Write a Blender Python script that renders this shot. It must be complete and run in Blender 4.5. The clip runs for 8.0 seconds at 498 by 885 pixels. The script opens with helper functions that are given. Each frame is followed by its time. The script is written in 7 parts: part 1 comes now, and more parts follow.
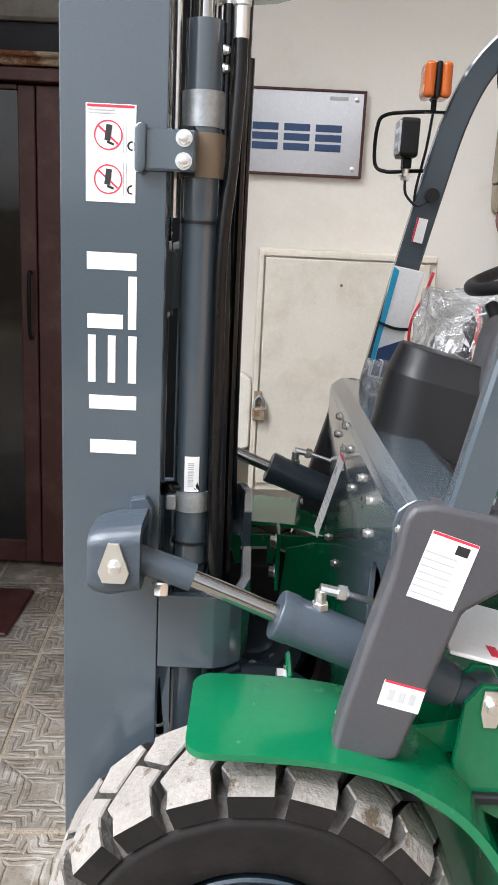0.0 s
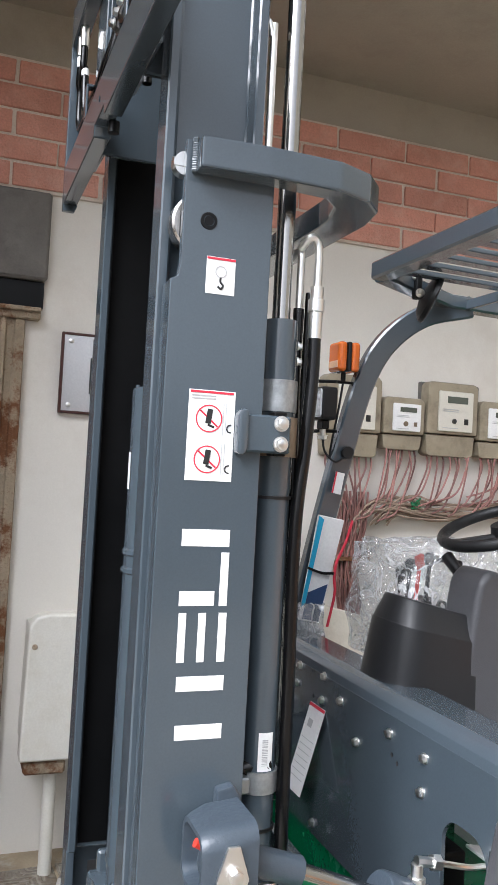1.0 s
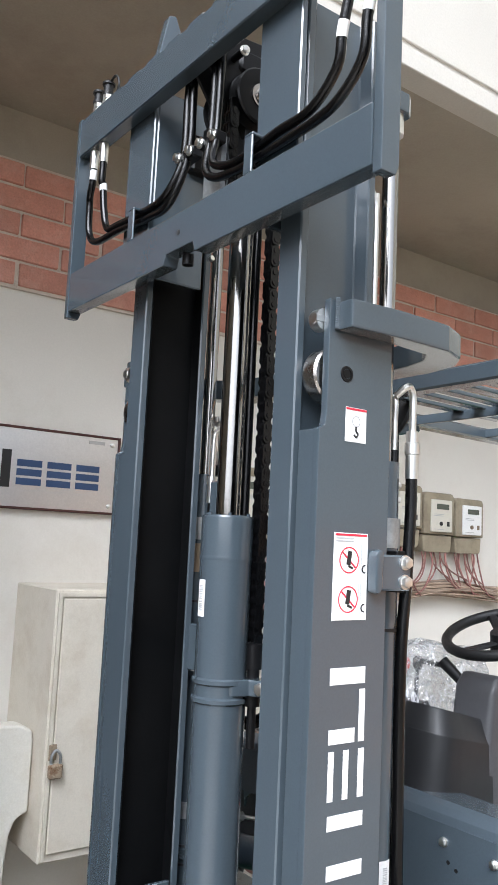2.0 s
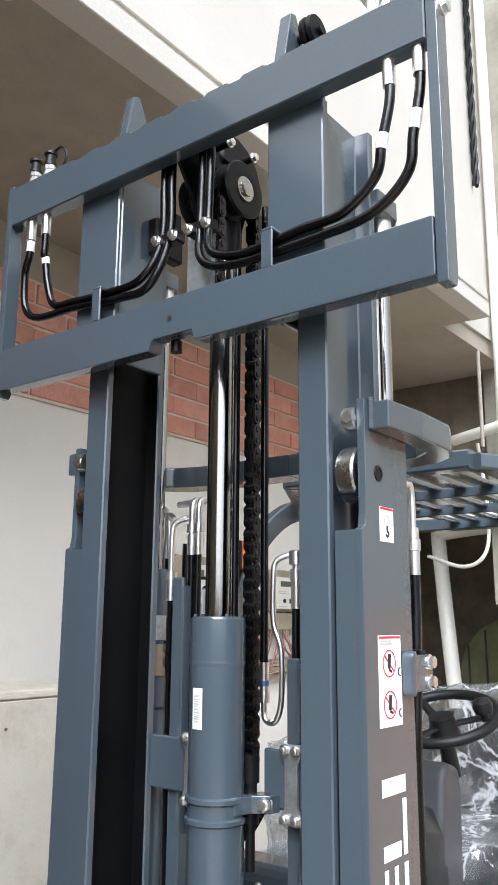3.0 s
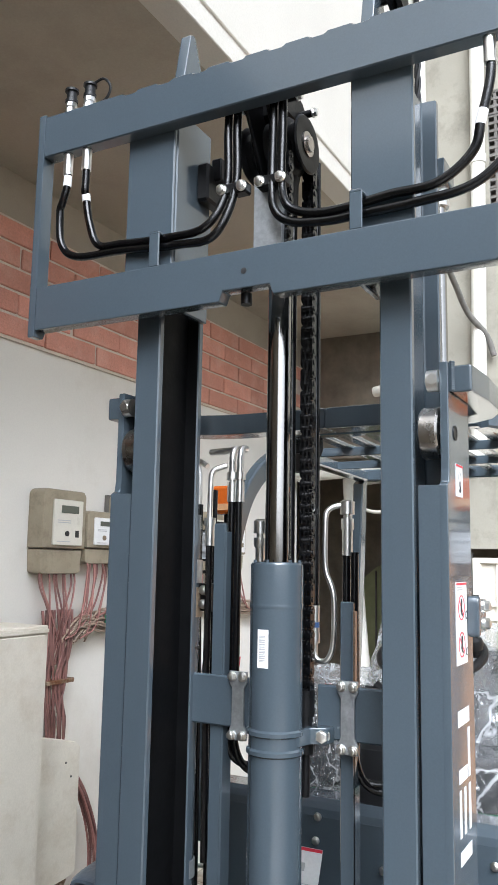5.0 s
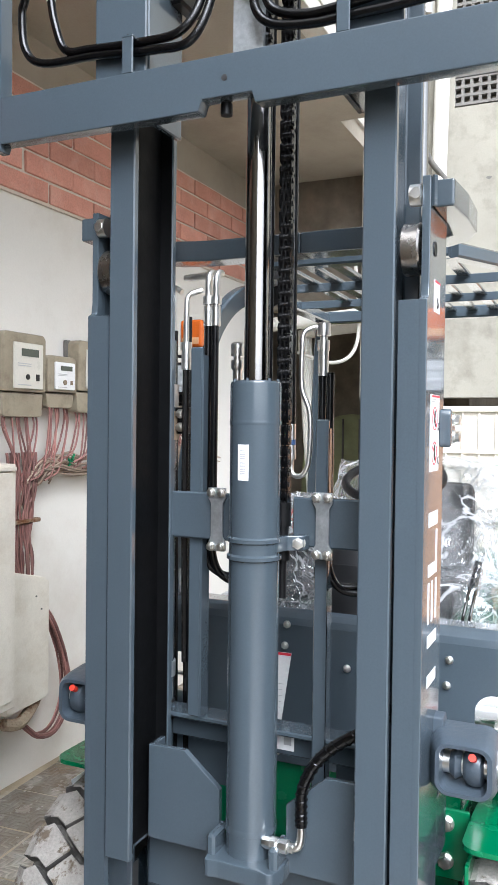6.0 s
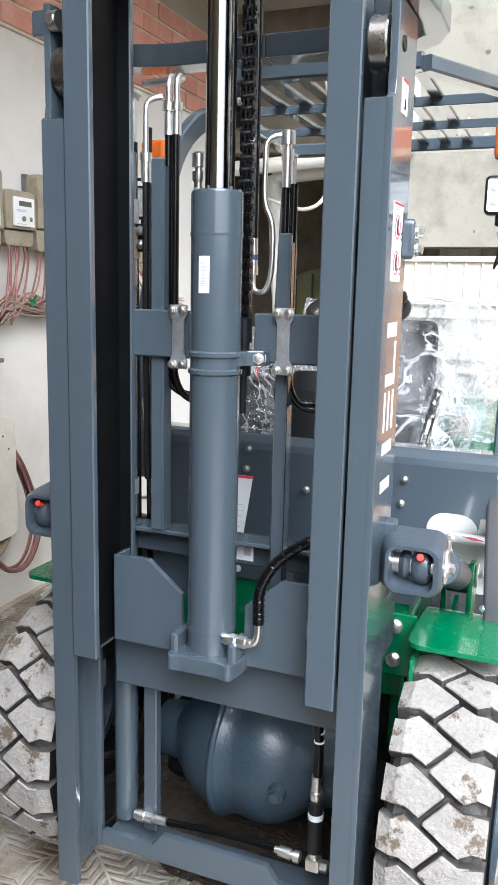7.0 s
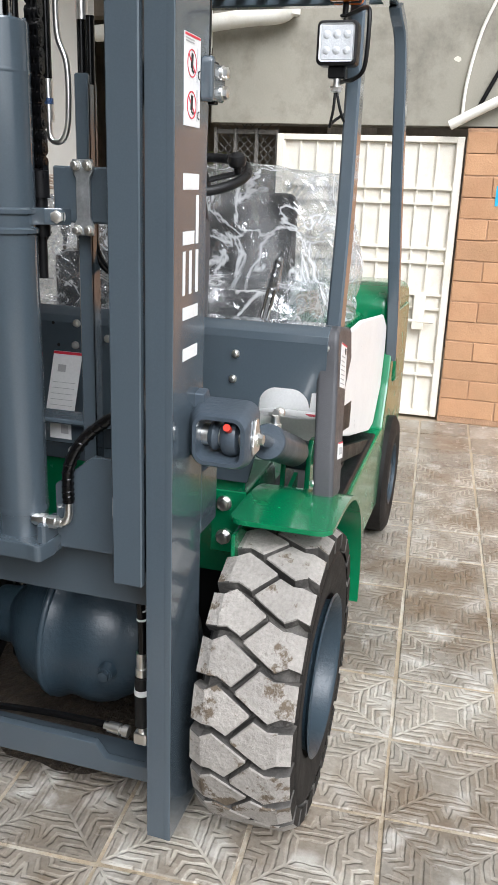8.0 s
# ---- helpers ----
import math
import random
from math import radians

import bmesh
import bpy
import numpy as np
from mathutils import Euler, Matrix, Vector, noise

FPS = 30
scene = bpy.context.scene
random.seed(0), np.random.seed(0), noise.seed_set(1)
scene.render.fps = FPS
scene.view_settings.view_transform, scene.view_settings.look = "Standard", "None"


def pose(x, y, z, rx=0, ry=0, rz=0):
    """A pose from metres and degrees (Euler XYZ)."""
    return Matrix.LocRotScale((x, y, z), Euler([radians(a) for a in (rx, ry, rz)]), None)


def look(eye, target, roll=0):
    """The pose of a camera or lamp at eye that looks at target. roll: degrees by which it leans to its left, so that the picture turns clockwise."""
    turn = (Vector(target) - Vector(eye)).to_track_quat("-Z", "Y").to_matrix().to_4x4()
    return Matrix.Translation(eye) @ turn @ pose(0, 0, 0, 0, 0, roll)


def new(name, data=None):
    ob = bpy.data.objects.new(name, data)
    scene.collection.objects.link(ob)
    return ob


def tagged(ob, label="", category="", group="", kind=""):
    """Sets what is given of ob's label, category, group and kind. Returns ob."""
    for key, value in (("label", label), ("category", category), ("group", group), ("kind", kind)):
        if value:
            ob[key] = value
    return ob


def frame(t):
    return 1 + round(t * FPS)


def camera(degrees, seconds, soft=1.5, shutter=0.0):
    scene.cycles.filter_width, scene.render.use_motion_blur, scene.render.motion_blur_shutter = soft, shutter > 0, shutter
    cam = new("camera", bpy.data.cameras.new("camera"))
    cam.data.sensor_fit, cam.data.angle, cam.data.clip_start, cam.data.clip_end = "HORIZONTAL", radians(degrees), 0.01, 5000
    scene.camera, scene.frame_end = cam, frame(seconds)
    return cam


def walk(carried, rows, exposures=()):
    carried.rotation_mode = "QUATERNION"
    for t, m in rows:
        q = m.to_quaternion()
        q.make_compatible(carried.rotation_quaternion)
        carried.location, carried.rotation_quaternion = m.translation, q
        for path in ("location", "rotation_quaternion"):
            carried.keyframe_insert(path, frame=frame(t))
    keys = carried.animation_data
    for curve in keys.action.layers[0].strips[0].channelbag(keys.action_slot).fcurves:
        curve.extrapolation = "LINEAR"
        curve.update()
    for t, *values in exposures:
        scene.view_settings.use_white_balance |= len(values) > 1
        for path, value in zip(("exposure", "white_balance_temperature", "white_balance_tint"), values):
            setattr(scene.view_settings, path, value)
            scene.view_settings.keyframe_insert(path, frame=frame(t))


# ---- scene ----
# camera and its walk
cam = camera(34.0, 8.0, soft=1.2)
PATH = [
    (0, (-0.012, 0.005, 1.669), (-0.007, 1.946, 1.184), 2.8),
    (0.5, (-0.373, -0.011, 1.705), (-0.057, 1.955, 1.519), 3.0),
    (1, (-0.695, 0.104, 1.744), (-0.011, 1.982, 1.809), 3.1),
    (1.5, (-1.019, 0.254, 1.814), (-0.076, 2.007, 2.004), 3.5),
    (1.7, (-1.157, 0.274, 1.826), (-0.128, 1.977, 2.034), 3.2),
    (2.8, (-1.594, 0.692, 1.913), (-0.105, 1.967, 2.31), 1.0),
    (3, (-1.647, 0.742, 1.903), (-0.1, 1.934, 2.331), 0.4),
    (3.5, (-1.826, 0.817, 1.921), (-0.168, 1.837, 2.381), -0.7),
    (4, (-1.829, 0.913, 1.934), (-0.131, 1.868, 2.386), -0.4),
    (4.5, (-1.852, 1.064, 1.933), (-0.11, 1.973, 2.308), 0.5),
    (4.7, (-1.884, 1.059, 1.934), (-0.15, 1.994, 2.277), 0.9),
    (5.8, (-1.988, 1.128, 1.814), (-0.17, 1.96, 1.86), 0.7),
    (6, (-1.985, 1.126, 1.812), (-0.163, 1.95, 1.768), 0.7),
    (6.5, (-1.991, 1.122, 1.763), (-0.171, 1.924, 1.549), 0.8),
    (7, (-1.993, 1.099, 1.696), (-0.171, 1.836, 1.327), 1.3),
    (7.5, (-1.937, 1.068, 1.639), (-0.105, 1.674, 1.113), 2.0),
    (8, (-1.833, 0.895, 1.62), (0.0, 1.415, 1.014), 2.1),
]
walk(cam, [(t, look(eye, target, roll)) for t, eye, target, roll in PATH],
     [(0.0, 0.88, 6100, 12), (0.5, 0.86, 6050, 11), (1.0, 0.76, 5950, 12), (1.5, 0.78, 5850, 11), (3.0, 0.84, 5850, 10), (3.5, 0.56, 5850, 10), (5.0, 0.85, 5800, 9), (6.5, 1.10, 5780, 10), (7.0, 1.08, 5780, 10), (7.5, 0.74, 5850, 10), (8.0, 0.42, 6050, 10)])

# world and sun: bright overcast over an open yard
world = bpy.data.worlds.new("overcast_sky")
scene.world = world
world.use_nodes = True
wn = world.node_tree
sky = wn.nodes.new("ShaderNodeTexSky")
sky.sky_type = "NISHITA"
sky.sun_disc = False
sky.sun_elevation, sky.sun_rotation = radians(46), radians(237)
sky.dust_density, sky.air_density, sky.ozone_density = 4.0, 1.0, 0.6
soft = wn.nodes.new("ShaderNodeHueSaturation")
soft.inputs["Saturation"].default_value = 0.12
wn.links.new(sky.outputs[0], soft.inputs["Color"])
wn.links.new(soft.outputs[0], wn.nodes["Background"].inputs["Color"])
wn.nodes["Background"].inputs["Strength"].default_value = 0.145
sun_data = bpy.data.lights.new("sun", "SUN")
sun_data.energy, sun_data.angle, sun_data.color = 2.7, radians(46), (1.0, 0.98, 0.96)
sun = new("sun", sun_data)
sun.matrix_world = look((-4.2, -2.7, 5.1), (0, 0, 0))

# ---- materials ----
def mat(name, col, rough=0.5, metal=0.0, coat=0.0, var=0.12, scale=6.0, fine=0.05, fscale=120.0, bump=0.02, bscale=200.0,
        trans=0.0, ior=1.45, alpha=1.0, emit=0.0, stain=None, stain_amt=0.0, stain_scale=2.0, rvar=0.1, spec=0.5, island=0.0, edge=(0.48, 0.72)):
    """A surface with colour variation at two scales, fine relief and, if asked, stains of another colour."""
    m = bpy.data.materials.new(name)
    m.use_nodes = True
    nt = m.node_tree
    n, l = nt.nodes, nt.links
    b = n["Principled BSDF"]
    tc = n.new("ShaderNodeNewGeometry")
    pos = tc.outputs["Position"]

    def tex(sc, det=4.0, rg=0.6):
        t = n.new("ShaderNodeTexNoise")
        t.inputs["Scale"].default_value, t.inputs["Detail"].default_value, t.inputs["Roughness"].default_value = sc, det, rg
        l.new(pos, t.inputs["Vector"])
        return t.outputs["Fac"]

    def rng(src, lo, hi, a=0.25, z=0.75):
        r = n.new("ShaderNodeMapRange")
        r.inputs[1].default_value, r.inputs[2].default_value, r.inputs[3].default_value, r.inputs[4].default_value = a, z, lo, hi
        l.new(src, r.inputs[0])
        return r.outputs[0]

    def mul(a, c):
        x = n.new("ShaderNodeMath")
        x.operation = "MULTIPLY"
        l.new(a, x.inputs[0])
        l.new(c, x.inputs[1])
        return x.outputs[0]

    big, small = tex(scale), tex(fscale, 2.0)
    v = mul(rng(big, 1 - var, 1 + var), rng(small, 1 - fine, 1 + fine))
    if island:
        oi = n.new("ShaderNodeObjectInfo")
        v = mul(v, rng(oi.outputs["Random"], 1 - island, 1 + island, 0, 1))
        v = mul(v, rng(tc.outputs["Random Per Island"], 1 - island, 1 + island, 0, 1))
    vm = n.new("ShaderNodeVectorMath")
    vm.operation = "SCALE"
    vm.inputs[0].default_value = col
    l.new(v, vm.inputs["Scale"])
    out = vm.outputs[0]
    if stain:
        mx = n.new("ShaderNodeMix")
        mx.data_type = "RGBA"
        st = tex(stain_scale, 7.0, 0.72)
        l.new(rng(st, 0.0, stain_amt, edge[0], edge[1]), mx.inputs[0])
        l.new(out, mx.inputs[6])
        mx.inputs[7].default_value = (*stain, 1)
        out = mx.outputs[2]
    l.new(out, b.inputs["Base Color"])
    l.new(rng(tex(scale * 2.3), max(0.02, rough - rvar), min(1, rough + rvar)), b.inputs["Roughness"])
    b.inputs["Metallic"].default_value = metal
    b.inputs["Coat Weight"].default_value = coat
    b.inputs["Coat Roughness"].default_value = 0.09
    b.inputs["Transmission Weight"].default_value = trans
    b.inputs["IOR"].default_value = ior
    b.inputs["Alpha"].default_value = alpha
    b.inputs["Specular IOR Level"].default_value = spec
    if emit:
        b.inputs["Emission Color"].default_value = (*col, 1)
        b.inputs["Emission Strength"].default_value = emit
    if bump:
        bp = n.new("ShaderNodeBump")
        bp.inputs["Strength"].default_value, bp.inputs["Distance"].default_value = min(1.0, bump * 10), 0.01 * bump * 5
        l.new(tex(bscale, 3.0), bp.inputs["Height"])
        l.new(bp.outputs[0], b.inputs["Normal"])
    return m


GREY = mat("grey_paint", (0.061, 0.080, 0.096), 0.22, coat=0.8, spec=0.6, var=0.05, scale=2.0, fine=0.05, fscale=260, bump=0.0, rvar=0.03)
GREYIN = mat("black_lining_paint", (0.003, 0.0032, 0.0036), 0.5, spec=0.12, var=0.3, bump=0.03, bscale=60, stain=(0.008, 0.008, 0.008), stain_amt=0.3)
CAST = mat("grey_cast_paint", (0.052, 0.068, 0.086), 0.4, coat=0.3, var=0.08, bump=0.05, bscale=90)
AXLE = mat("blue_grey_cast_paint", (0.022, 0.038, 0.052), 0.42, coat=0.12, var=0.1, bump=0.06, bscale=60, stain=(0.05, 0.05, 0.05), stain_amt=0.35, stain_scale=5)
GREEN = mat("green_paint", (0.004, 0.15, 0.058), 0.22, coat=0.5, var=0.06, bump=0.015, bscale=100)
BLACK = mat("black_paint", (0.006, 0.006, 0.0065), 0.4, spec=0.25, var=0.2, bump=0.02)
RUBBER = mat("black_rubber", (0.016, 0.016, 0.017), 0.42, var=0.2, bump=0.04, bscale=300)
HOSE = mat("black_hose", (0.003, 0.003, 0.0033), 0.14, rvar=0.05, var=0.2, bump=0.03, bscale=400)
TYRE = mat("tyre_rubber", (0.011, 0.010, 0.0095), 0.66, spec=0.3, var=0.2, bump=0.05, bscale=80, stain=(0.04, 0.035, 0.030), stain_amt=0.35, stain_scale=7)
COVER = mat("grey_plastic", (0.064, 0.064, 0.069), 0.42, var=0.06, bump=0.04, bscale=350)
TREAD = mat("dusty_tread", (0.285, 0.265, 0.24), 0.9, var=0.14, scale=14, fine=0.14, bump=0.12, bscale=70, stain=(0.09, 0.062, 0.034), stain_amt=0.85, stain_scale=10, edge=(0.55, 0.60), island=0.08)
CHROME = mat("chrome", (0.40, 0.39, 0.375), 0.13, metal=1.0, var=0.03, bump=0.0, rvar=0.05)
ZINC = mat("zinc_plate", (0.86, 0.85, 0.82), 0.30, metal=1.0, var=0.04, scale=20, fine=0.0, bump=0.0, rvar=0.03)
GALV = mat("galvanised_steel", (0.42, 0.44, 0.45), 0.45, metal=0.8, var=0.25, scale=30, bump=0.03, stain=(0.2, 0.21, 0.2), stain_amt=0.5, stain_scale=14)
CHAR = mat("charcoal_plastic", (0.015, 0.0155, 0.017), 0.42, var=0.08, bump=0.012, bscale=150)
BLKPL = mat("black_plastic", (0.010, 0.010, 0.0105), 0.45, spec=0.4, var=0.15, bump=0.04, bscale=300)
WHITE = mat("white_label", (0.82, 0.82, 0.81), 0.4, var=0.03, bump=0.0)
INK = mat("black_print", (0.02, 0.02, 0.02), 0.5, bump=0.0)
INKG = mat("grey_print", (0.45, 0.45, 0.45), 0.5, bump=0.0)
RED = mat("red_print", (0.62, 0.03, 0.06), 0.45, bump=0.0)
REDP = mat("red_plastic", (0.65, 0.05, 0.03), 0.35, bump=0.0)
WHITEPL = mat("white_sheet_plastic", (0.84, 0.84, 0.83), 0.35, var=0.04, bump=0.02)
PLASTER = mat("cream_plaster", (0.74, 0.71, 0.65), 0.85, var=0.04, scale=1.1, fine=0.025, bump=0.04, bscale=40, stain=(0.47, 0.40, 0.31), stain_amt=0.5, stain_scale=0.75, edge=(0.50, 0.78))
WHITEWALL = mat("white_plaster", (0.57, 0.545, 0.495), 0.85, var=0.05, scale=1.3, bump=0.06, bscale=50, stain=(0.55, 0.52, 0.46), stain_amt=0.3, stain_scale=1.1)
YARDWALL = mat("weathered_plaster", (0.31, 0.29, 0.24), 0.9, var=0.12, scale=1.2, fine=0.05, bump=0.045, bscale=30, stain=(0.16, 0.147, 0.12), stain_amt=0.85, stain_scale=2.2)
SOFFIT = mat("tan_soffit_paint", (0.38, 0.34, 0.28), 0.85, var=0.08, scale=1.2, bump=0.05, bscale=50, stain=(0.2, 0.17, 0.13), stain_amt=0.35, stain_scale=2)
CONC = mat("raw_concrete", (0.17, 0.16, 0.145), 0.9, var=0.2, scale=4, bump=0.15, bscale=40, stain=(0.07, 0.065, 0.06), stain_amt=0.6, stain_scale=3)
BRICK = mat("red_brick", (0.58, 0.275, 0.205), 0.85, var=0.12, scale=7, fine=0.12, bump=0.12, bscale=90, stain=(0.68, 0.46, 0.37), stain_amt=0.45, stain_scale=5, island=0.13)
DIRTSHADE = mat("wet_dirt_and_shade", (0.035, 0.026, 0.018), 0.7, var=0.5, scale=20, fine=0.3, bump=0.4, bscale=60, stain=(0.09, 0.065, 0.04), stain_amt=0.6, stain_scale=25)
MORTAR = mat("mortar", (0.64, 0.56, 0.48), 0.95, var=0.15, bump=0.15, bscale=80)
OMORTAR = mat("orange_mortar", (0.40, 0.24, 0.145), 0.95, var=0.2, bump=0.15, bscale=80)
TREADSIDE = mat("dusty_groove", (0.075, 0.07, 0.064), 0.9, var=0.35, scale=16, bump=0.1, bscale=70, stain=(0.20, 0.185, 0.165), stain_amt=0.8, stain_scale=8)
OBRICK = mat("orange_block", (0.46, 0.26, 0.14), 0.8, var=0.1, scale=5, fine=0.08, bump=0.08, bscale=70, stain=(0.42, 0.2, 0.1), stain_amt=0.4, stain_scale=3, island=0.10)
GROUT = mat("grout", (0.34, 0.275, 0.19), 0.9, var=0.3, scale=5, bump=0.1, bscale=90, stain=(0.62, 0.60, 0.54), stain_amt=0.8, stain_scale=3)
BROWN = mat("brown_door_paint", (0.058, 0.018, 0.014), 0.45, var=0.15, scale=5, fine=0.08, bump=0.04, bscale=120, stain=(0.2, 0.12, 0.09), stain_amt=0.3, stain_scale=6)
DARKGL = mat("dark_glass", (0.012, 0.010, 0.008), 0.08, var=0.1, bump=0.0, spec=0.6)
RUSTW = mat("rusty_frame", (0.34, 0.27, 0.19), 0.85, var=0.3, scale=9, bump=0.2, bscale=60, stain=(0.13, 0.045, 0.012), stain_amt=0.95, stain_scale=4.5, edge=(0.47, 0.56))
CREAM = mat("cream_metal_paint", (0.68, 0.63, 0.54), 0.5, var=0.05, bump=0.03, stain=(0.42, 0.33, 0.22), stain_amt=0.4, stain_scale=5)
GATE = mat("white_gate_paint", (0.76, 0.72, 0.63), 0.5, var=0.06, bump=0.03, stain=(0.45, 0.33, 0.2), stain_amt=0.35, stain_scale=6)
PVC = mat("white_pvc", (0.74, 0.72, 0.65), 0.45, var=0.08, bump=0.02, stain=(0.45, 0.4, 0.3), stain_amt=0.4, stain_scale=6)
# dark colour stands in for the unlit depth of passage and openings
DARK = mat("void_shade_wall", (0.20, 0.17, 0.13), 0.95, var=0.3, bump=0.1)
BRUSHED = mat("brushed_steel", (0.74, 0.73, 0.73), 0.30, metal=0.9, var=0.03, bump=0.0, rvar=0.03)
NAVY = mat("navy_print", (0.035, 0.07, 0.16), 0.4, bump=0.0)
METER = mat("beige_meter_case", (0.31, 0.265, 0.19), 0.4, var=0.15, bump=0.02, stain=(0.14, 0.11, 0.075), stain_amt=0.7, stain_scale=9)
METERFACE = mat("meter_face", (0.66, 0.63, 0.55), 0.35, var=0.05, bump=0.0)
LCD = mat("lcd_window", (0.09, 0.10, 0.08), 0.2, bump=0.0)
WIREP = mat("pink_brown_wire", (0.31, 0.15, 0.13), 0.5, var=0.35, scale=5, bump=0.0, island=0.45)
WIREB = mat("tan_wire", (0.33, 0.25, 0.19), 0.5, var=0.3, scale=3, bump=0.0, island=0.35)
AMBER = mat("amber_lens", (0.62, 0.13, 0.015), 0.18, var=0.05, bump=0.02, coat=0.5)
AMBERC = mat("pale_amber_lens", (0.72, 0.40, 0.20), 0.2, var=0.1, bump=0.05, coat=0.5)
LENS = mat("lamp_lens", (0.62, 0.64, 0.66), 0.15, var=0.1, bump=0.05, coat=0.6)
STEEL = mat("turned_steel", (0.50, 0.47, 0.44), 0.28, metal=1.0, var=0.08, bump=0.02, bscale=300)
MIRROR = mat("mirror_glass", (0.9, 0.9, 0.9), 0.03, metal=1.0, var=0.0, bump=0.0, rvar=0.01)
BLUE = mat("cyan_print", (0.03, 0.38, 0.62), 0.35, bump=0.0)
BRONZE = mat("tan_tape", (0.20, 0.15, 0.10), 0.45, var=0.1, bump=0.02)


def film(name, amount, scale, tint=(0.92, 0.93, 0.94), lo=0.46, hi=0.62, fold=1.5, relief=0.9):
    """Crumpled clear plastic sheet: glossy see-through film, with fold highlights and haze painted white."""
    m = bpy.data.materials.new(name)
    m.use_nodes = True
    n, l = m.node_tree.nodes, m.node_tree.links
    n.remove(n["Principled BSDF"])
    geo = n.new("ShaderNodeNewGeometry")
    tr, gl, df, m1, m2 = (n.new("ShaderNode" + k) for k in ("BsdfTransparent", "BsdfGlossy", "BsdfDiffuse", "MixShader", "MixShader"))
    tr.inputs[0].default_value = (0.96, 0.97, 0.98, 1)
    gl.inputs[0].default_value = (*tint, 1)
    gl.inputs["Roughness"].default_value = 0.10
    df.inputs[0].default_value = (0.8, 0.81, 0.82, 1)
    no = n.new("ShaderNodeTexNoise")
    no.inputs["Scale"].default_value, no.inputs["Detail"].default_value = scale, 5
    vo = n.new("ShaderNodeTexVoronoi")
    vo.inputs["Scale"].default_value = scale * 0.8
    l.new(geo.outputs["Position"], no.inputs["Vector"])
    l.new(no.outputs["Color"], vo.inputs["Vector"])
    bp = n.new("ShaderNodeBump")
    bp.inputs["Strength"].default_value, bp.inputs["Distance"].default_value = relief, 0.022
    l.new(vo.outputs["Distance"], bp.inputs["Height"])
    l.new(bp.outputs[0], gl.inputs["Normal"])
    n2 = n.new("ShaderNodeTexNoise")
    n2.inputs["Scale"].default_value, n2.inputs["Detail"].default_value, n2.inputs["Distortion"].default_value = scale * fold, 4, 0.8
    l.new(geo.outputs["Position"], n2.inputs["Vector"])
    rs, ra = n.new("ShaderNodeMath"), n.new("ShaderNodeMath")
    rs.operation, ra.operation = "SUBTRACT", "ABSOLUTE"
    rs.inputs[1].default_value = 0.5
    l.new(n2.outputs["Fac"], rs.inputs[0])
    l.new(rs.outputs[0], ra.inputs[0])
    crease_glint = n.new("ShaderNodeMapRange")
    crease_glint.inputs[1].default_value, crease_glint.inputs[2].default_value, crease_glint.inputs[3].default_value, crease_glint.inputs[4].default_value = 0.004, 0.035, amount, 0.0
    l.new(ra.outputs[0], crease_glint.inputs[0])
    haze = n.new("ShaderNodeMapRange")
    haze.inputs[1].default_value, haze.inputs[2].default_value, haze.inputs[3].default_value, haze.inputs[4].default_value = lo, hi, amount * 0.06, amount * 0.45
    l.new(no.outputs["Fac"], haze.inputs[0])
    r = n.new("ShaderNodeMath")
    r.operation = "MAXIMUM"
    l.new(crease_glint.outputs[0], r.inputs[0])
    l.new(haze.outputs[0], r.inputs[1])
    l.new(r.outputs[0], m1.inputs[0])
    l.new(tr.outputs[0], m1.inputs[1])
    l.new(df.outputs[0], m1.inputs[2])
    m2.inputs[0].default_value = 0.22
    l.new(m1.outputs[0], m2.inputs[1])
    l.new(gl.outputs[0], m2.inputs[2])
    l.new(m2.outputs[0], n["Material Output"].inputs["Surface"])
    return m


FILM = film("clear_plastic_film", 0.74, 5.0, lo=0.46, hi=0.62, fold=0.9, relief=0.7)
BAG = film("clear_plastic_bag", 0.72, 8.0, lo=0.38, hi=0.62)
OLIVE = mat("olive_screen", (0.30, 0.32, 0.17), 0.8, var=0.2, bump=0.05)


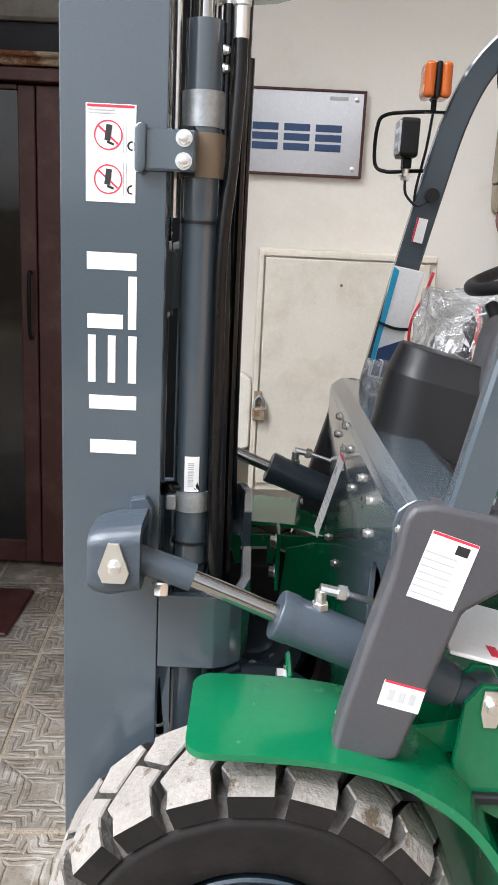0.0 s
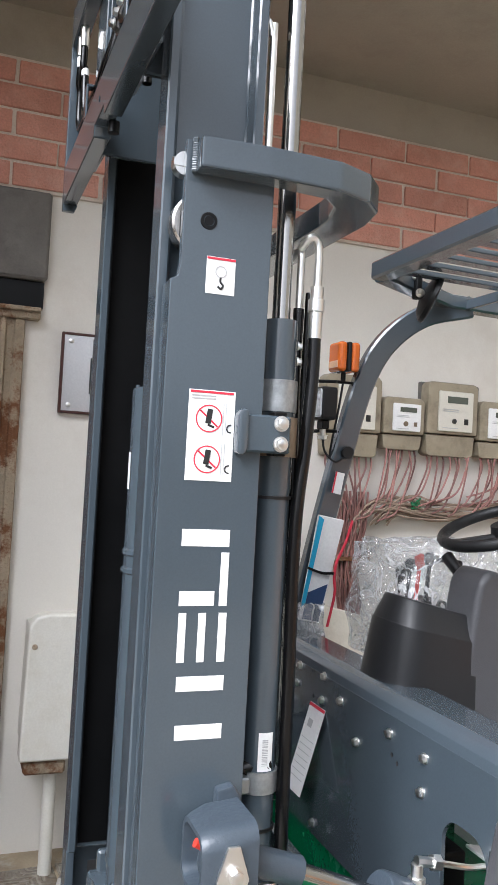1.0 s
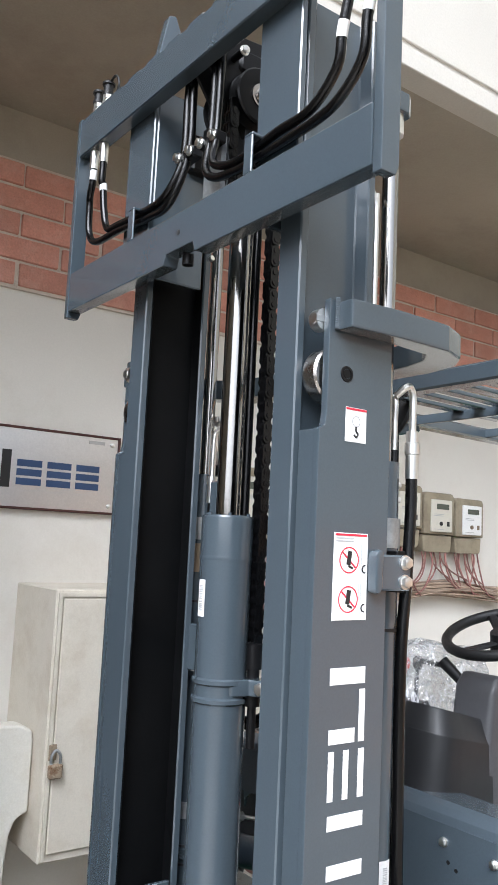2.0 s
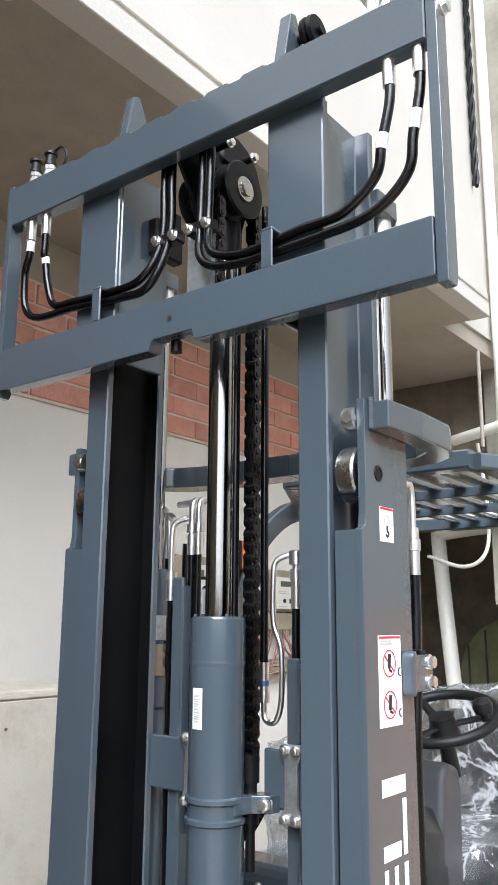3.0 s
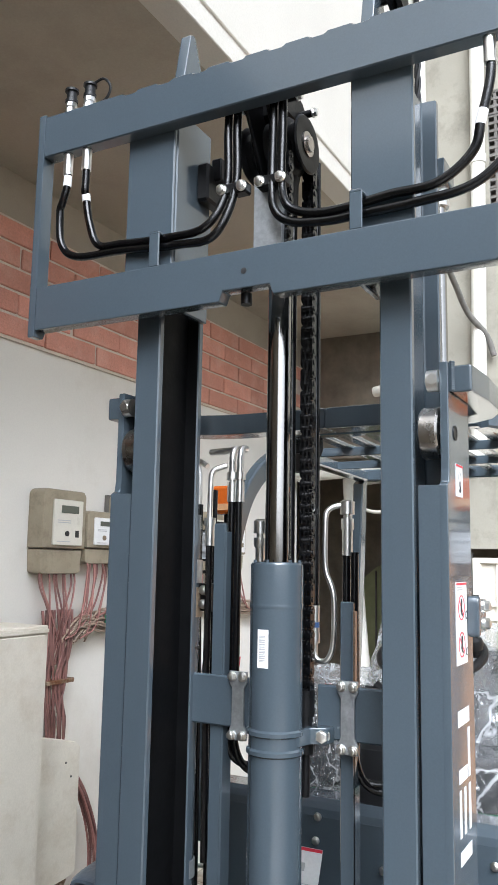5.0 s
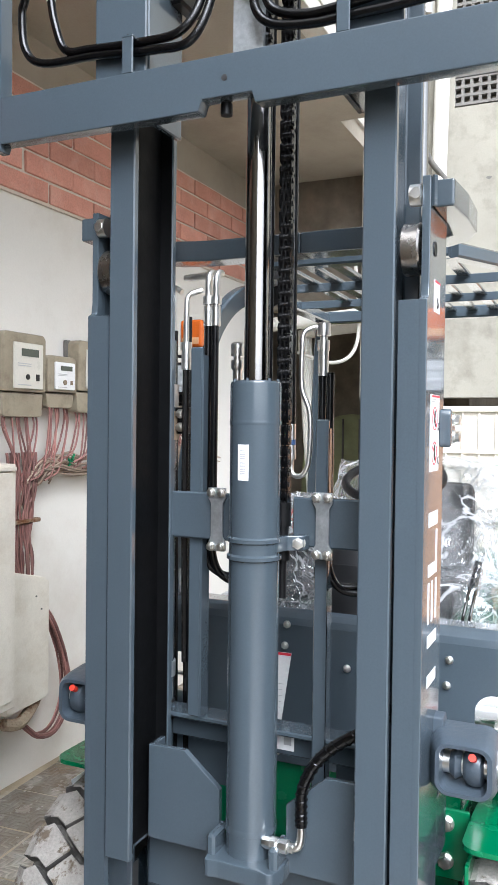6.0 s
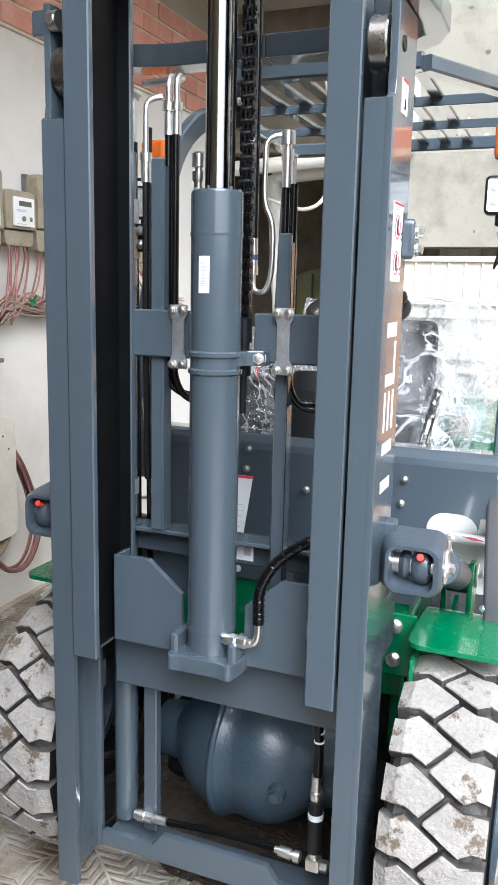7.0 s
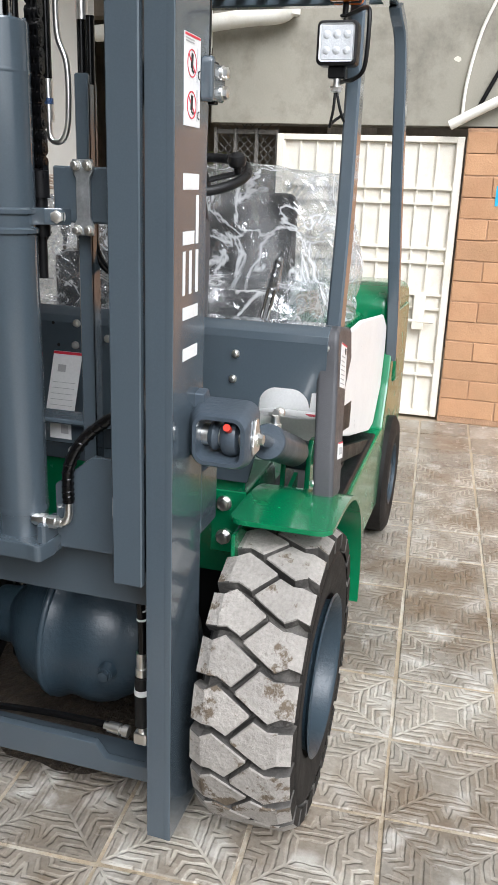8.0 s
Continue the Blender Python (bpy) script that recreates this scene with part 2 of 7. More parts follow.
def tile_material():
    """Cement yard tile: grey-brown faces with worn chevron grooves that hold pale sand."""
    m = mat("embossed_cement_tile", (0.275, 0.25, 0.212), 0.21, var=0.34, scale=2.6, fine=0.16, fscale=45, bump=0.0,
            stain=(0.11, 0.07, 0.036), stain_amt=0.95, stain_scale=1.9, rvar=0.17, island=0.16)
    n, l = m.node_tree.nodes, m.node_tree.links
    b = n["Principled BSDF"]
    co = n.new("ShaderNodeTexCoord")
    geo = n.new("ShaderNodeNewGeometry")
    sep = n.new("ShaderNodeSeparateXYZ")
    l.new(co.outputs["Object"], sep.inputs[0])

    def op(kind, a, c=None, d=None):
        x = n.new("ShaderNodeMath")
        x.operation = kind
        for i, s_ in enumerate((a, c, d)):
            if s_ is None:
                continue
            if isinstance(s_, (int, float)):
                x.inputs[i].default_value = s_
            else:
                l.new(s_, x.inputs[i])
        return x.outputs[0]

    def nz(scale, detail):
        t = n.new("ShaderNodeTexNoise")
        t.inputs["Scale"].default_value, t.inputs["Detail"].default_value = scale, detail
        l.new(geo.outputs["Position"], t.inputs["Vector"])
        return t.outputs["Fac"]

    ax, ay = op("ABSOLUTE", sep.outputs[0]), op("ABSOLUTE", sep.outputs[1])
    # bent strokes round a plain middle, parted by the diagonals
    far = op("ABSOLUTE", op("SUBTRACT", ax, ay))
    k = op("SUBTRACT", op("MAXIMUM", ax, ay), op("MULTIPLY", op("MAXIMUM", op("SUBTRACT", far, 0.075), 0.0), 0.8))
    wob = op("MULTIPLY", op("SUBTRACT", nz(16, 5), 0.5), 0.017)
    saw = op("FRACT", op("DIVIDE", op("ADD", k, wob), 0.0245))
    def soft_step(src, a, z):
        r = n.new("ShaderNodeMapRange")
        r.interpolation_type = "SMOOTHSTEP"
        r.inputs[1].default_value, r.inputs[2].default_value, r.inputs[3].default_value, r.inputs[4].default_value = a, z, 1.0, 0.0
        l.new(src, r.inputs[0])
        return r.outputs[0]

    groove = soft_step(op("ADD", op("ABSOLUTE", op("SUBTRACT", saw, 0.5)), op("MULTIPLY", op("SUBTRACT", nz(55, 3), 0.5), 0.25)), 0.10, 0.30)
    gap = op("LESS_THAN", far, 0.128)
    diag = soft_step(op("ABSOLUTE", op("SUBTRACT", ax, ay)), 0.003, 0.010)
    line = op("MULTIPLY", op("MAXIMUM", op("MULTIPLY", groove, gap), diag), op("GREATER_THAN", op("MAXIMUM", ax, ay), 0.035))
    worn = n.new("ShaderNodeMapRange")
    worn.inputs[1].default_value, worn.inputs[2].default_value, worn.inputs[3].default_value, worn.inputs[4].default_value = 0.44, 0.66, 0.10, 1.0
    oi = n.new("ShaderNodeObjectInfo")
    l.new(op("ADD", nz(5.5, 7), op("MULTIPLY", op("SUBTRACT", oi.outputs["Random"], 0.5), 0.22)), worn.inputs[0])
    bp = n.new("ShaderNodeBump")
    bp.inputs["Strength"].default_value, bp.inputs["Distance"].default_value = 0.8, 0.004
    h = op("ADD", op("MULTIPLY", line, -1.0), op("MULTIPLY", nz(60, 4), 0.8))
    l.new(h, bp.inputs["Height"])
    l.new(bp.outputs[0], b.inputs["Normal"])
    old = b.inputs["Base Color"].links[0].from_socket
    mx = n.new("ShaderNodeMix")
    mx.data_type = "RGBA"
    l.new(op("MULTIPLY", op("MULTIPLY", line, worn.outputs[0]), 0.50), mx.inputs[0])
    l.new(old, mx.inputs[6])
    mx.inputs[7].default_value = (0.56, 0.52, 0.44, 1)
    mx2 = n.new("ShaderNodeMix")
    mx2.data_type = "RGBA"
    mr = n.new("ShaderNodeMapRange")
    mr.inputs[1].default_value, mr.inputs[2].default_value, mr.inputs[3].default_value, mr.inputs[4].default_value = 0.55, 0.68, 0.0, 0.7
    l.new(nz(7.0, 8), mr.inputs[0])
    l.new(mr.outputs[0], mx2.inputs[0])
    l.new(mx.outputs[2], mx2.inputs[6])
    mx2.inputs[7].default_value = (0.52, 0.50, 0.455, 1)
    # brown wet silt that lies over the strokes
    mx3 = n.new("ShaderNodeMix")
    mx3.data_type = "RGBA"
    ms = n.new("ShaderNodeMapRange")
    ms.inputs[1].default_value, ms.inputs[2].default_value, ms.inputs[3].default_value, ms.inputs[4].default_value = 0.46, 0.63, 0.0, 0.66
    l.new(op("ADD", nz(1.5, 8), op("MULTIPLY", op("SUBTRACT", nz(9.0, 5), 0.5), 0.22)), ms.inputs[0])
    l.new(ms.outputs[0], mx3.inputs[0])
    l.new(mx2.outputs[2], mx3.inputs[6])
    mx3.inputs[7].default_value = (0.135, 0.090, 0.050, 1)
    l.new(mx3.outputs[2], b.inputs["Base Color"])
    return m


TILE = tile_material()

# ---- mesh tools ----
def B():
    return bmesh.new()


def box(bm, x0, x1, y0, y1, z0, z1, bev=0.0, m=None, seg=1):
    r = bmesh.ops.create_cube(bm, size=1.0)
    vs = r["verts"]
    t = Matrix.Translation(((x0 + x1) / 2, (y0 + y1) / 2, (z0 + z1) / 2)) @ Matrix.Diagonal((abs(x1 - x0), abs(y1 - y0), abs(z1 - z0), 1))
    bmesh.ops.transform(bm, matrix=(m @ t) if m else t, verts=vs)
    if bev:
        es = list({e for v in vs for e in v.link_edges})
        bmesh.ops.bevel(bm, geom=es, offset=bev, segments=seg, affect="EDGES", profile=0.5)
    return bm


def prism(bm, pts, axis, a, b, bev=0.0, seg=2, m=None):
    """A polygon pts in the two other axes (in order), pushed along axis from a to b."""
    def at(u, v, w):
        return {"x": (w, u, v), "y": (u, w, v), "z": (u, v, w)}[axis]
    lo = [bm.verts.new(at(u, v, a)) for u, v in pts]
    hi = [bm.verts.new(at(u, v, b)) for u, v in pts]
    k = len(pts)
    fs = [bm.faces.new(lo), bm.faces.new(hi)]
    for i in range(k):
        fs.append(bm.faces.new((lo[i], lo[(i + 1) % k], hi[(i + 1) % k], hi[i])))
    bmesh.ops.recalc_face_normals(bm, faces=fs)
    if m:
        bmesh.ops.transform(bm, matrix=m, verts=lo + hi)
    if bev:
        es = list({e for v in lo + hi for e in v.link_edges})
        bmesh.ops.bevel(bm, geom=es, offset=bev, segments=seg, affect="EDGES", profile=0.5, clamp_overlap=True)
    return bm


def rod(bm, p0, p1, r, n=20, r2=None, cap=True):
    p0, p1 = Vector(p0), Vector(p1)
    d = p1 - p0
    q = d.to_track_quat("Z", "Y").to_matrix().to_4x4()
    bmesh.ops.create_cone(bm, cap_ends=cap, segments=n, radius1=r, radius2=r if r2 is None else r2, depth=d.length,
                          matrix=Matrix.Translation((p0 + p1) / 2) @ q)
    return bm


def lathe(bm, p0, axis, prof, n=28, caps=True):
    """Turns prof, pairs of (distance along axis, radius), about the axis through p0."""
    p0, ax = Vector(p0), Vector(axis).normalized()
    q = ax.to_track_quat("Z", "Y").to_matrix()
    rings = []
    for h, r in prof:
        rings.append([bm.verts.new(p0 + q @ Vector((r * math.cos(2 * math.pi * i / n), r * math.sin(2 * math.pi * i / n), h))) for i in range(n)])
    for a, b in zip(rings, rings[1:]):
        for i in range(n):
            bm.faces.new((a[i], a[(i + 1) % n], b[(i + 1) % n], b[i]))
    for ring in (rings[0], rings[-1]) if caps else ():
        if prof[0 if ring is rings[0] else -1][1] > 1e-5:
            bm.faces.new(ring)
    bmesh.ops.remove_doubles(bm, verts=[v for r_ in (rings[0], rings[-1]) for v in r_], dist=1e-6)
    bmesh.ops.recalc_face_normals(bm, faces=bm.faces[:])
    return bm


def smooth_path(pts, k=8):
    pts = [Vector(p) for p in pts]
    if len(pts) < 3:
        return pts
    ext = [2 * pts[0] - pts[1]] + pts + [2 * pts[-1] - pts[-2]]
    out = []
    for i in range(1, len(ext) - 2):
        a, b, c, d = ext[i - 1:i + 3]
        for j in range(k):
            t = j / k
            out.append(0.5 * ((2 * b) + (c - a) * t + (2 * a - 5 * b + 4 * c - d) * t * t + (3 * b - a - 3 * c + d) * t ** 3))
    out.append(pts[-1])
    return out


def sweep(bm, pts, r, n=10, k=8, smooth=True):
    """A round bar or hose of radius r along pts."""
    path = smooth_path(pts, k) if smooth else [Vector(p) for p in pts]
    t0 = (path[1] - path[0]).normalized()
    up = Vector((0, 0, 1)) if abs(t0.z) < 0.9 else Vector((1, 0, 0))
    u = (up - t0 * up.dot(t0)).normalized()
    rings = []
    for i, p in enumerate(path):
        t = (path[min(i + 1, len(path) - 1)] - path[max(i - 1, 0)]).normalized()
        u = (u - t * u.dot(t)).normalized()
        w = t.cross(u)
        rings.append([bm.verts.new(p + r * (math.cos(2 * math.pi * j / n) * u + math.sin(2 * math.pi * j / n) * w)) for j in range(n)])
    for a, b in zip(rings, rings[1:]):
        for j in range(n):
            bm.faces.new((a[j], a[(j + 1) % n], b[(j + 1) % n], b[j]))
    bm.faces.new(rings[0][::-1])
    bm.faces.new(rings[-1])
    return bm


def bar_sweep(bm, pts, hw, hh, side, smooth=True, k=6, bev=0.006):
    """A rectangular bar along pts; side is the fixed direction of its half-width hw."""
    path = smooth_path(pts, k) if smooth else [Vector(p) for p in pts]
    s = Vector(side).normalized()
    rings = []
    for i, p in enumerate(path):
        t = (path[min(i + 1, len(path) - 1)] - path[max(i - 1, 0)]).normalized()
        w = t.cross(s).normalized()
        rings.append([bm.verts.new(p + a * s + c * w) for a, c in
                      ((hw - bev, hh), (-hw + bev, hh), (-hw, hh - bev), (-hw, -hh + bev), (-hw + bev, -hh), (hw - bev, -hh), (hw, -hh + bev), (hw, hh - bev))])
    for a, b in zip(rings, rings[1:]):
        for j in range(8):
            bm.faces.new((a[j], a[(j + 1) % 8], b[(j + 1) % 8], b[j]))
    bm.faces.new(rings[0][::-1])
    bm.faces.new(rings[-1])
    bmesh.ops.recalc_face_normals(bm, faces=bm.faces[:])
    return bm


def bolt(bm, p, d, r=0.012, h=0.010):
    """A hexagon bolt head with its washer on the surface at p, pointing along d."""
    p, d = Vector(p), Vector(d).normalized()
    rod(bm, p, p + d * 0.003, r * 1.25, 16)
    rod(bm, p + d * 0.003, p + d * (0.003 + h), r, 6)
    rod(bm, p + d * (0.003 + h), p + d * (0.005 + h), r * 0.8, 12, r * 0.5)
    return bm


def weigh_normals(me):
    """Corner normals weighted by face area, so that large flat faces stay flat beside their bevels."""
    if len(me.polygons) > 6000:
        return
    at = [[] for _ in me.vertices]
    for p in me.polygons:
        for v in p.vertices:
            at[v].append((p.normal.copy(), p.area))
    out = []
    for p in me.polygons:
        n0 = p.normal.copy()
        for v in p.vertices:
            s_ = Vector((0, 0, 0))
            for n1, a in at[v]:
                if n0.dot(n1) > 0.788:
                    s_ += n1 * a
            out.append(s_.normalized() if s_.length > 1e-12 else n0)
    me.normals_split_custom_set(out)


def obj(name, bm, material, flat=False):
    me = bpy.data.meshes.new(name)
    bm.normal_update()
    bm.to_mesh(me)
    bm.free()
    me.materials.append(material)
    if not flat:
        me.polygons.foreach_set("use_smooth", [True] * len(me.polygons))
        me.set_sharp_from_angle(angle=radians(38))
        weigh_normals(me)
    return new(name, me)


def part(name, bm, material, parent, label="", flat=False, kind=""):
    ob = obj(name, bm, material, flat)
    ob.parent = parent
    if parent.type == "EMPTY":
        ob.matrix_parent_inverse = Matrix.Translation(parent.location).inverted()
    return tagged(ob, label, kind=kind)


def thing(name, at, label, category, group="", kind=""):
    e = new(name)
    e.empty_display_size = 0.1
    e.location = at
    return tagged(e, label, category, group, kind)


def struct(name, bm, material, label, category):
    return tagged(obj(name, bm, material), label, category, kind="structure")


def piece(name, me, parent, loc, rz=0.0):
    o = new(name, me)
    o.parent = parent
    o.location = loc
    o.rotation_euler = (0, 0, rz)
    return o
# ---- the yard: structure ----
WY, WX, SZ, SY = 3.86, 4.11, 3.77, 2.50      # back wall, end wall, soffit height, soffit edge
bm = B()
box(bm, -40.0, 40.0, -40.0, 40.0, -0.12, -0.004)
floor = struct("floor", bm, GROUT, "tan sandy grout bed under the cement yard tiles", "floor")

# back wall with the doorway, cream plaster
bm = B()
box(bm, -0.56, WX, WY, WY + 0.2, -0.05, 2.93)
box(bm, -6.5, -2.05, WY, WY + 0.2, -0.05, 2.93)
box(bm, -2.05, -0.56, WY, WY + 0.2, 2.40, 2.93)
wall_north = struct("wall_north", bm, PLASTER, "cream plastered wall with scuffs behind the forklift", "wall")
bm = B()
box(bm, -6.5, WX + 0.3, WY - 0.018, WY + 0.2, 2.93, 3.52)
wall_band = struct("wall_brick_band", bm, MORTAR, "band of red bricks in pale mortar above the plaster", "wall")
bm = B()
box(bm, -6.5, WX + 0.3, WY + 0.015, WY + 0.2, 3.52, SZ)
struct("wall_frieze", bm, SOFFIT, "tan painted strip between bricks and soffit", "wall")
bm = B()
box(bm, -6.5, 3.06, SY, WY + 0.2, SZ, SZ + 0.12)
box(bm, 3.06, WX + 0.4, 2.79, WY + 0.2, SZ, SZ + 0.12)
struct("ceiling", bm, SOFFIT, "tan painted concrete soffit of the overhanging floor", "ceiling")
# fascia with its drip groove and the white upper storey
bm = B()
box(bm, -6.5, 3.06, SY - 0.02, SY + 0.1, SZ - 0.005, SZ + 0.085, 0.004)
box(bm, -6.5, 3.06, SY - 0.004, SY + 0.1, SZ + 0.085, SZ + 0.11)
box(bm, -6.5, 3.06, SY - 0.015, SY + 0.1, SZ + 0.11, SZ + 0.16, 0.003)
struct("trim_fascia", bm, WHITEWALL, "white painted slab edge with a drip groove", "trim")
bm = B()
box(bm, -6.5, 1.22, SY, SY + 0.2, SZ + 0.16, 7.4)
box(bm, 1.70, 2.95, SY, SY + 0.2, SZ + 0.16, 7.4)
box(bm, 1.22, 1.70, SY, SY + 0.2, SZ + 0.16, 5.02)
box(bm, 1.22, 1.70, SY, SY + 0.2, 6.3, 7.4)
box(bm, 2.95, WX, SY + 0.27, SY + 0.4, SZ + 0.12, 7.4)
wall_upper = struct("wall_upper", bm, WHITEWALL, "white plastered upper storey over the soffit", "wall")
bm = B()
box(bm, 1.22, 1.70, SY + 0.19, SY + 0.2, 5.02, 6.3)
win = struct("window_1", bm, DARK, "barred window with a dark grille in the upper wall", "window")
for i in range(5):
    b_ = B()
    box(b_, 1.25 + i * 0.1, 1.27 + i * 0.1, SY + 0.03, SY + 0.05, 5.02, 6.3)
    part("grille_bar", b_, CONC, win)
for i in range(12):
    b_ = B()
    box(b_, 1.22, 1.70, SY + 0.035, SY + 0.055, 5.06 + i * 0.1, 5.08 + i * 0.1)
    part("grille_bar", b_, CONC, win)

# end wall: weathered plaster over a gate, a mesh screen and orange blocks
bm = B()
box(bm, WX, WX + 0.3, -7.0, 2.95, 2.03, 4.15)
box(bm, WX, WX + 0.3, -7.0, 1.45, 4.15, 8.0)
box(bm, WX, WX + 0.3, 2.26, 2.95, 4.15, 8.0)
box(bm, WX, WX + 0.3, 1.45, 2.26, 5.55, 8.0)
wall_east = struct("wall_east", bm, YARDWALL, "weathered grey-beige plaster wall with stains and holes", "wall")
rc_ = random.Random(12)
for i in range(26):
    b_ = B()
    r_ = rc_.uniform(0.006, 0.022)
    yc_, zc_ = rc_.uniform(0.2, 2.2), rc_.uniform(2.1, 4.0)
    pts_ = [(yc_ + r_ * rc_.uniform(0.6, 1.3) * math.cos(a), zc_ + r_ * rc_.uniform(0.5, 1.1) * math.sin(a)) for a in [2 * math.pi * k / 9 for k in range(9)]]
    prism(b_, pts_, "x", WX - 0.0015, WX + 0.004)
    part("plaster_chip", b_, CONC if i % 3 else CREAM, wall_east)
bm = B()
box(bm, WX + 0.005, WX + 0.3, -7.0, 1.15, 0.0, 2.02)
wall_block = struct("wall_block", bm, OMORTAR, "wall of orange hollow clay blocks", "wall")
# passage behind the screen, its dimness put into the wall colour
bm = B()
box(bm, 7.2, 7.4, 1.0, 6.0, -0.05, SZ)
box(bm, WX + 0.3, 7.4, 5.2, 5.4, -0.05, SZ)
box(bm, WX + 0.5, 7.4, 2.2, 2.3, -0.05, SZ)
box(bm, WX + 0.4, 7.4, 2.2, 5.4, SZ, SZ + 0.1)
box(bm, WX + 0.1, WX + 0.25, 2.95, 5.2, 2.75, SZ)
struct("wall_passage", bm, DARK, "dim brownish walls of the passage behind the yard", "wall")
# unseen walls round the viewer; the near one is added to shade the doorway
bm = B()
box(bm, -9.2, -9.0, -7.0, WY + 0.2, -0.05, 2.3)
box(bm, -2.40, -2.20, SY - 1.05, WY + 0.2, -0.05, SZ)
box(bm, -9.2, WX + 0.3, -7.2, -7.0, -0.05, 2.0)
struct("wall_south_west", bm, YARDWALL, "unseen plain plaster walls added round the yard, one to shade the doorway", "wall")

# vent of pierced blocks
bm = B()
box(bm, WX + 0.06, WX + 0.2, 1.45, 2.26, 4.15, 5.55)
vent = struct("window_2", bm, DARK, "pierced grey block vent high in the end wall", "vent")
for k in range(7):
    b_ = B()
    z0 = 4.16 + k * 0.2
    rows, cols, st = 3, 13, 0.062
    # a pierced strip: webs between round holes
    for r in range(rows + 1):
        box(b_, WX + 0.0, WX + 0.06, 1.45, 2.26, z0 + r * st - 0.0, z0 + r * st + 0.022)
    for c in range(cols + 1):
        box(b_, WX + 0.003, WX + 0.058, 1.45 + c * st, 1.45 + c * st + 0.022, z0, z0 + 0.19)
    part("pierced_block", b_, CONC, vent)

# the double brown door, set back in the north wall
DWY = WY - 0.035
door = thing("door_1", (-1.3, DWY + 0.06, 0), "dark brown metal door with narrow dark glass panes", "door", kind="structure")
bm = B()
for x0, x1 in ((-2.03, -1.97), (-0.615, -0.56)):
    box(bm, x0, x1, DWY - 0.01, DWY + 0.12, 0, 2.345, 0.004)
box(bm, -1.97, -0.615, DWY - 0.01, DWY + 0.12, 2.29, 2.345, 0.004)
part("door_frame", bm, BROWN, door)
for x0, px0, px1, hx in ((-1.018, -0.885, -0.690, None), (-1.965, -1.80, -1.10, -1.05)):
    x1 = -0.62 if x0 > -1.5 else -1.023
    bm = B()
    box(bm, x0, px0, DWY + 0.03, DWY + 0.075, 0.03, 2.28, 0.005)
    box(bm, px1, x1, DWY + 0.03, DWY + 0.075, 0.03, 2.28, 0.005)
    box(bm, px0, px1, DWY + 0.03, DWY + 0.075, 0.03, 0.14, 0.005)
    box(bm, px0, px1, DWY + 0.03, DWY + 0.075, 2.26, 2.28, 0.003)
    leaf = part("door_leaf", bm, BROWN, door)
    bm = B()
    box(bm, px0, px1, DWY + 0.052, DWY + 0.06, 0.14, 2.26)
    part("pane", bm, DARKGL, leaf, "dark glass pane")
    if hx:
        bm = B()
        sweep(bm, [(hx, DWY + 0.03, 1.17), (hx, DWY - 0.01, 1.18), (hx, DWY - 0.018, 1.32), (hx, DWY - 0.01, 1.46), (hx, DWY + 0.03, 1.47)], 0.009)
        part("door_handle", bm, BLACK, leaf, "slim dark pull handle")
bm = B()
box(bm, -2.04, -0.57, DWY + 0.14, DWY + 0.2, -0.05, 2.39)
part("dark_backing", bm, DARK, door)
# lintel, shutter rail and rusty jamb around the doorway
bm = B()
box(bm, -2.34, -0.34, WY - 0.06, WY - 0.002, 2.53, 2.925, 0.012)
struct("lintel", bm, CONC, "rough dark stained concrete lintel over the door", "lintel")
bm = B()
box(bm, -2.34, -0.36, WY - 0.055, WY - 0.002, 2.352, 2.405, 0.006)
box(bm, -2.34, -0.36, WY - 0.075, WY - 0.055, 2.385, 2.405, 0.004)
struct("shutter_rail", bm, RUSTW, "dirty rusty steel rail under the lintel", "rail")
# black strip painted in for the shade of the recess below the lintel
bm = B()
box(bm, -2.34, -0.35, WY - 0.025, WY - 0.002, 2.407, 2.528, 0.003)
struct("shutter_slot", bm, BLACK, "black strip painting the dark recess under the lintel", "slot")
bm = B()
prism(bm, [(-0.558, WY - 0.02), (-0.52, WY - 0.05), (-0.505, WY - 0.05), (-0.500, WY - 0.028), (-0.470, WY - 0.028), (-0.465, WY - 0.042), (-0.425, WY - 0.042), (-0.42, WY - 0.002), (-0.558, WY - 0.002)], "z", 0.0, 2.35, 0.003)
struct("door_jamb", bm, RUSTW, "flaking rusty door jamb", "door frame")
bm = B()
box(bm, -1.5, -0.98, WY - 0.75, WY - 0.3, 0.0, 0.018, 0.008)
tagged(obj("doormat", bm, BROWN), "worn reddish brown doormat on the tiles", "doormat")

# white steel gate in the end wall
gate = thing("door_2", (WX, 1.8, 0), "white painted steel gate of narrow panels with a bolt", "gate", kind="structure")
bm = B()
GX = WX + 0.05
for y0, y1 in ((1.165, 1.215), (2.41, 2.46)):
    box(bm, GX - 0.03, GX + 0.03, y0, y1, 0.02, 1.965, 0.004)
for z0 in (0.02, 1.925):
    box(bm, GX - 0.03, GX + 0.03, 1.215, 2.41, z0, z0 + 0.04, 0.004)
part("gate_frame", bm, GATE, gate)
for i in range(10):
    b_ = B()
    y0 = 1.217 + i * 0.1193
    box(b_, GX, GX + 0.012, y0, y0 + 0.1175, 0.06, 1.925, 0.003)
    part("panel", b_, GATE, gate)
for i in range(11):
    b_ = B()
    y0 = 1.215 + i * 0.1193
    box(b_, GX - 0.018, GX + 0.0, y0 - 0.006, y0 + 0.006, 0.06, 1.925)
    part("upright", b_, GATE, gate)
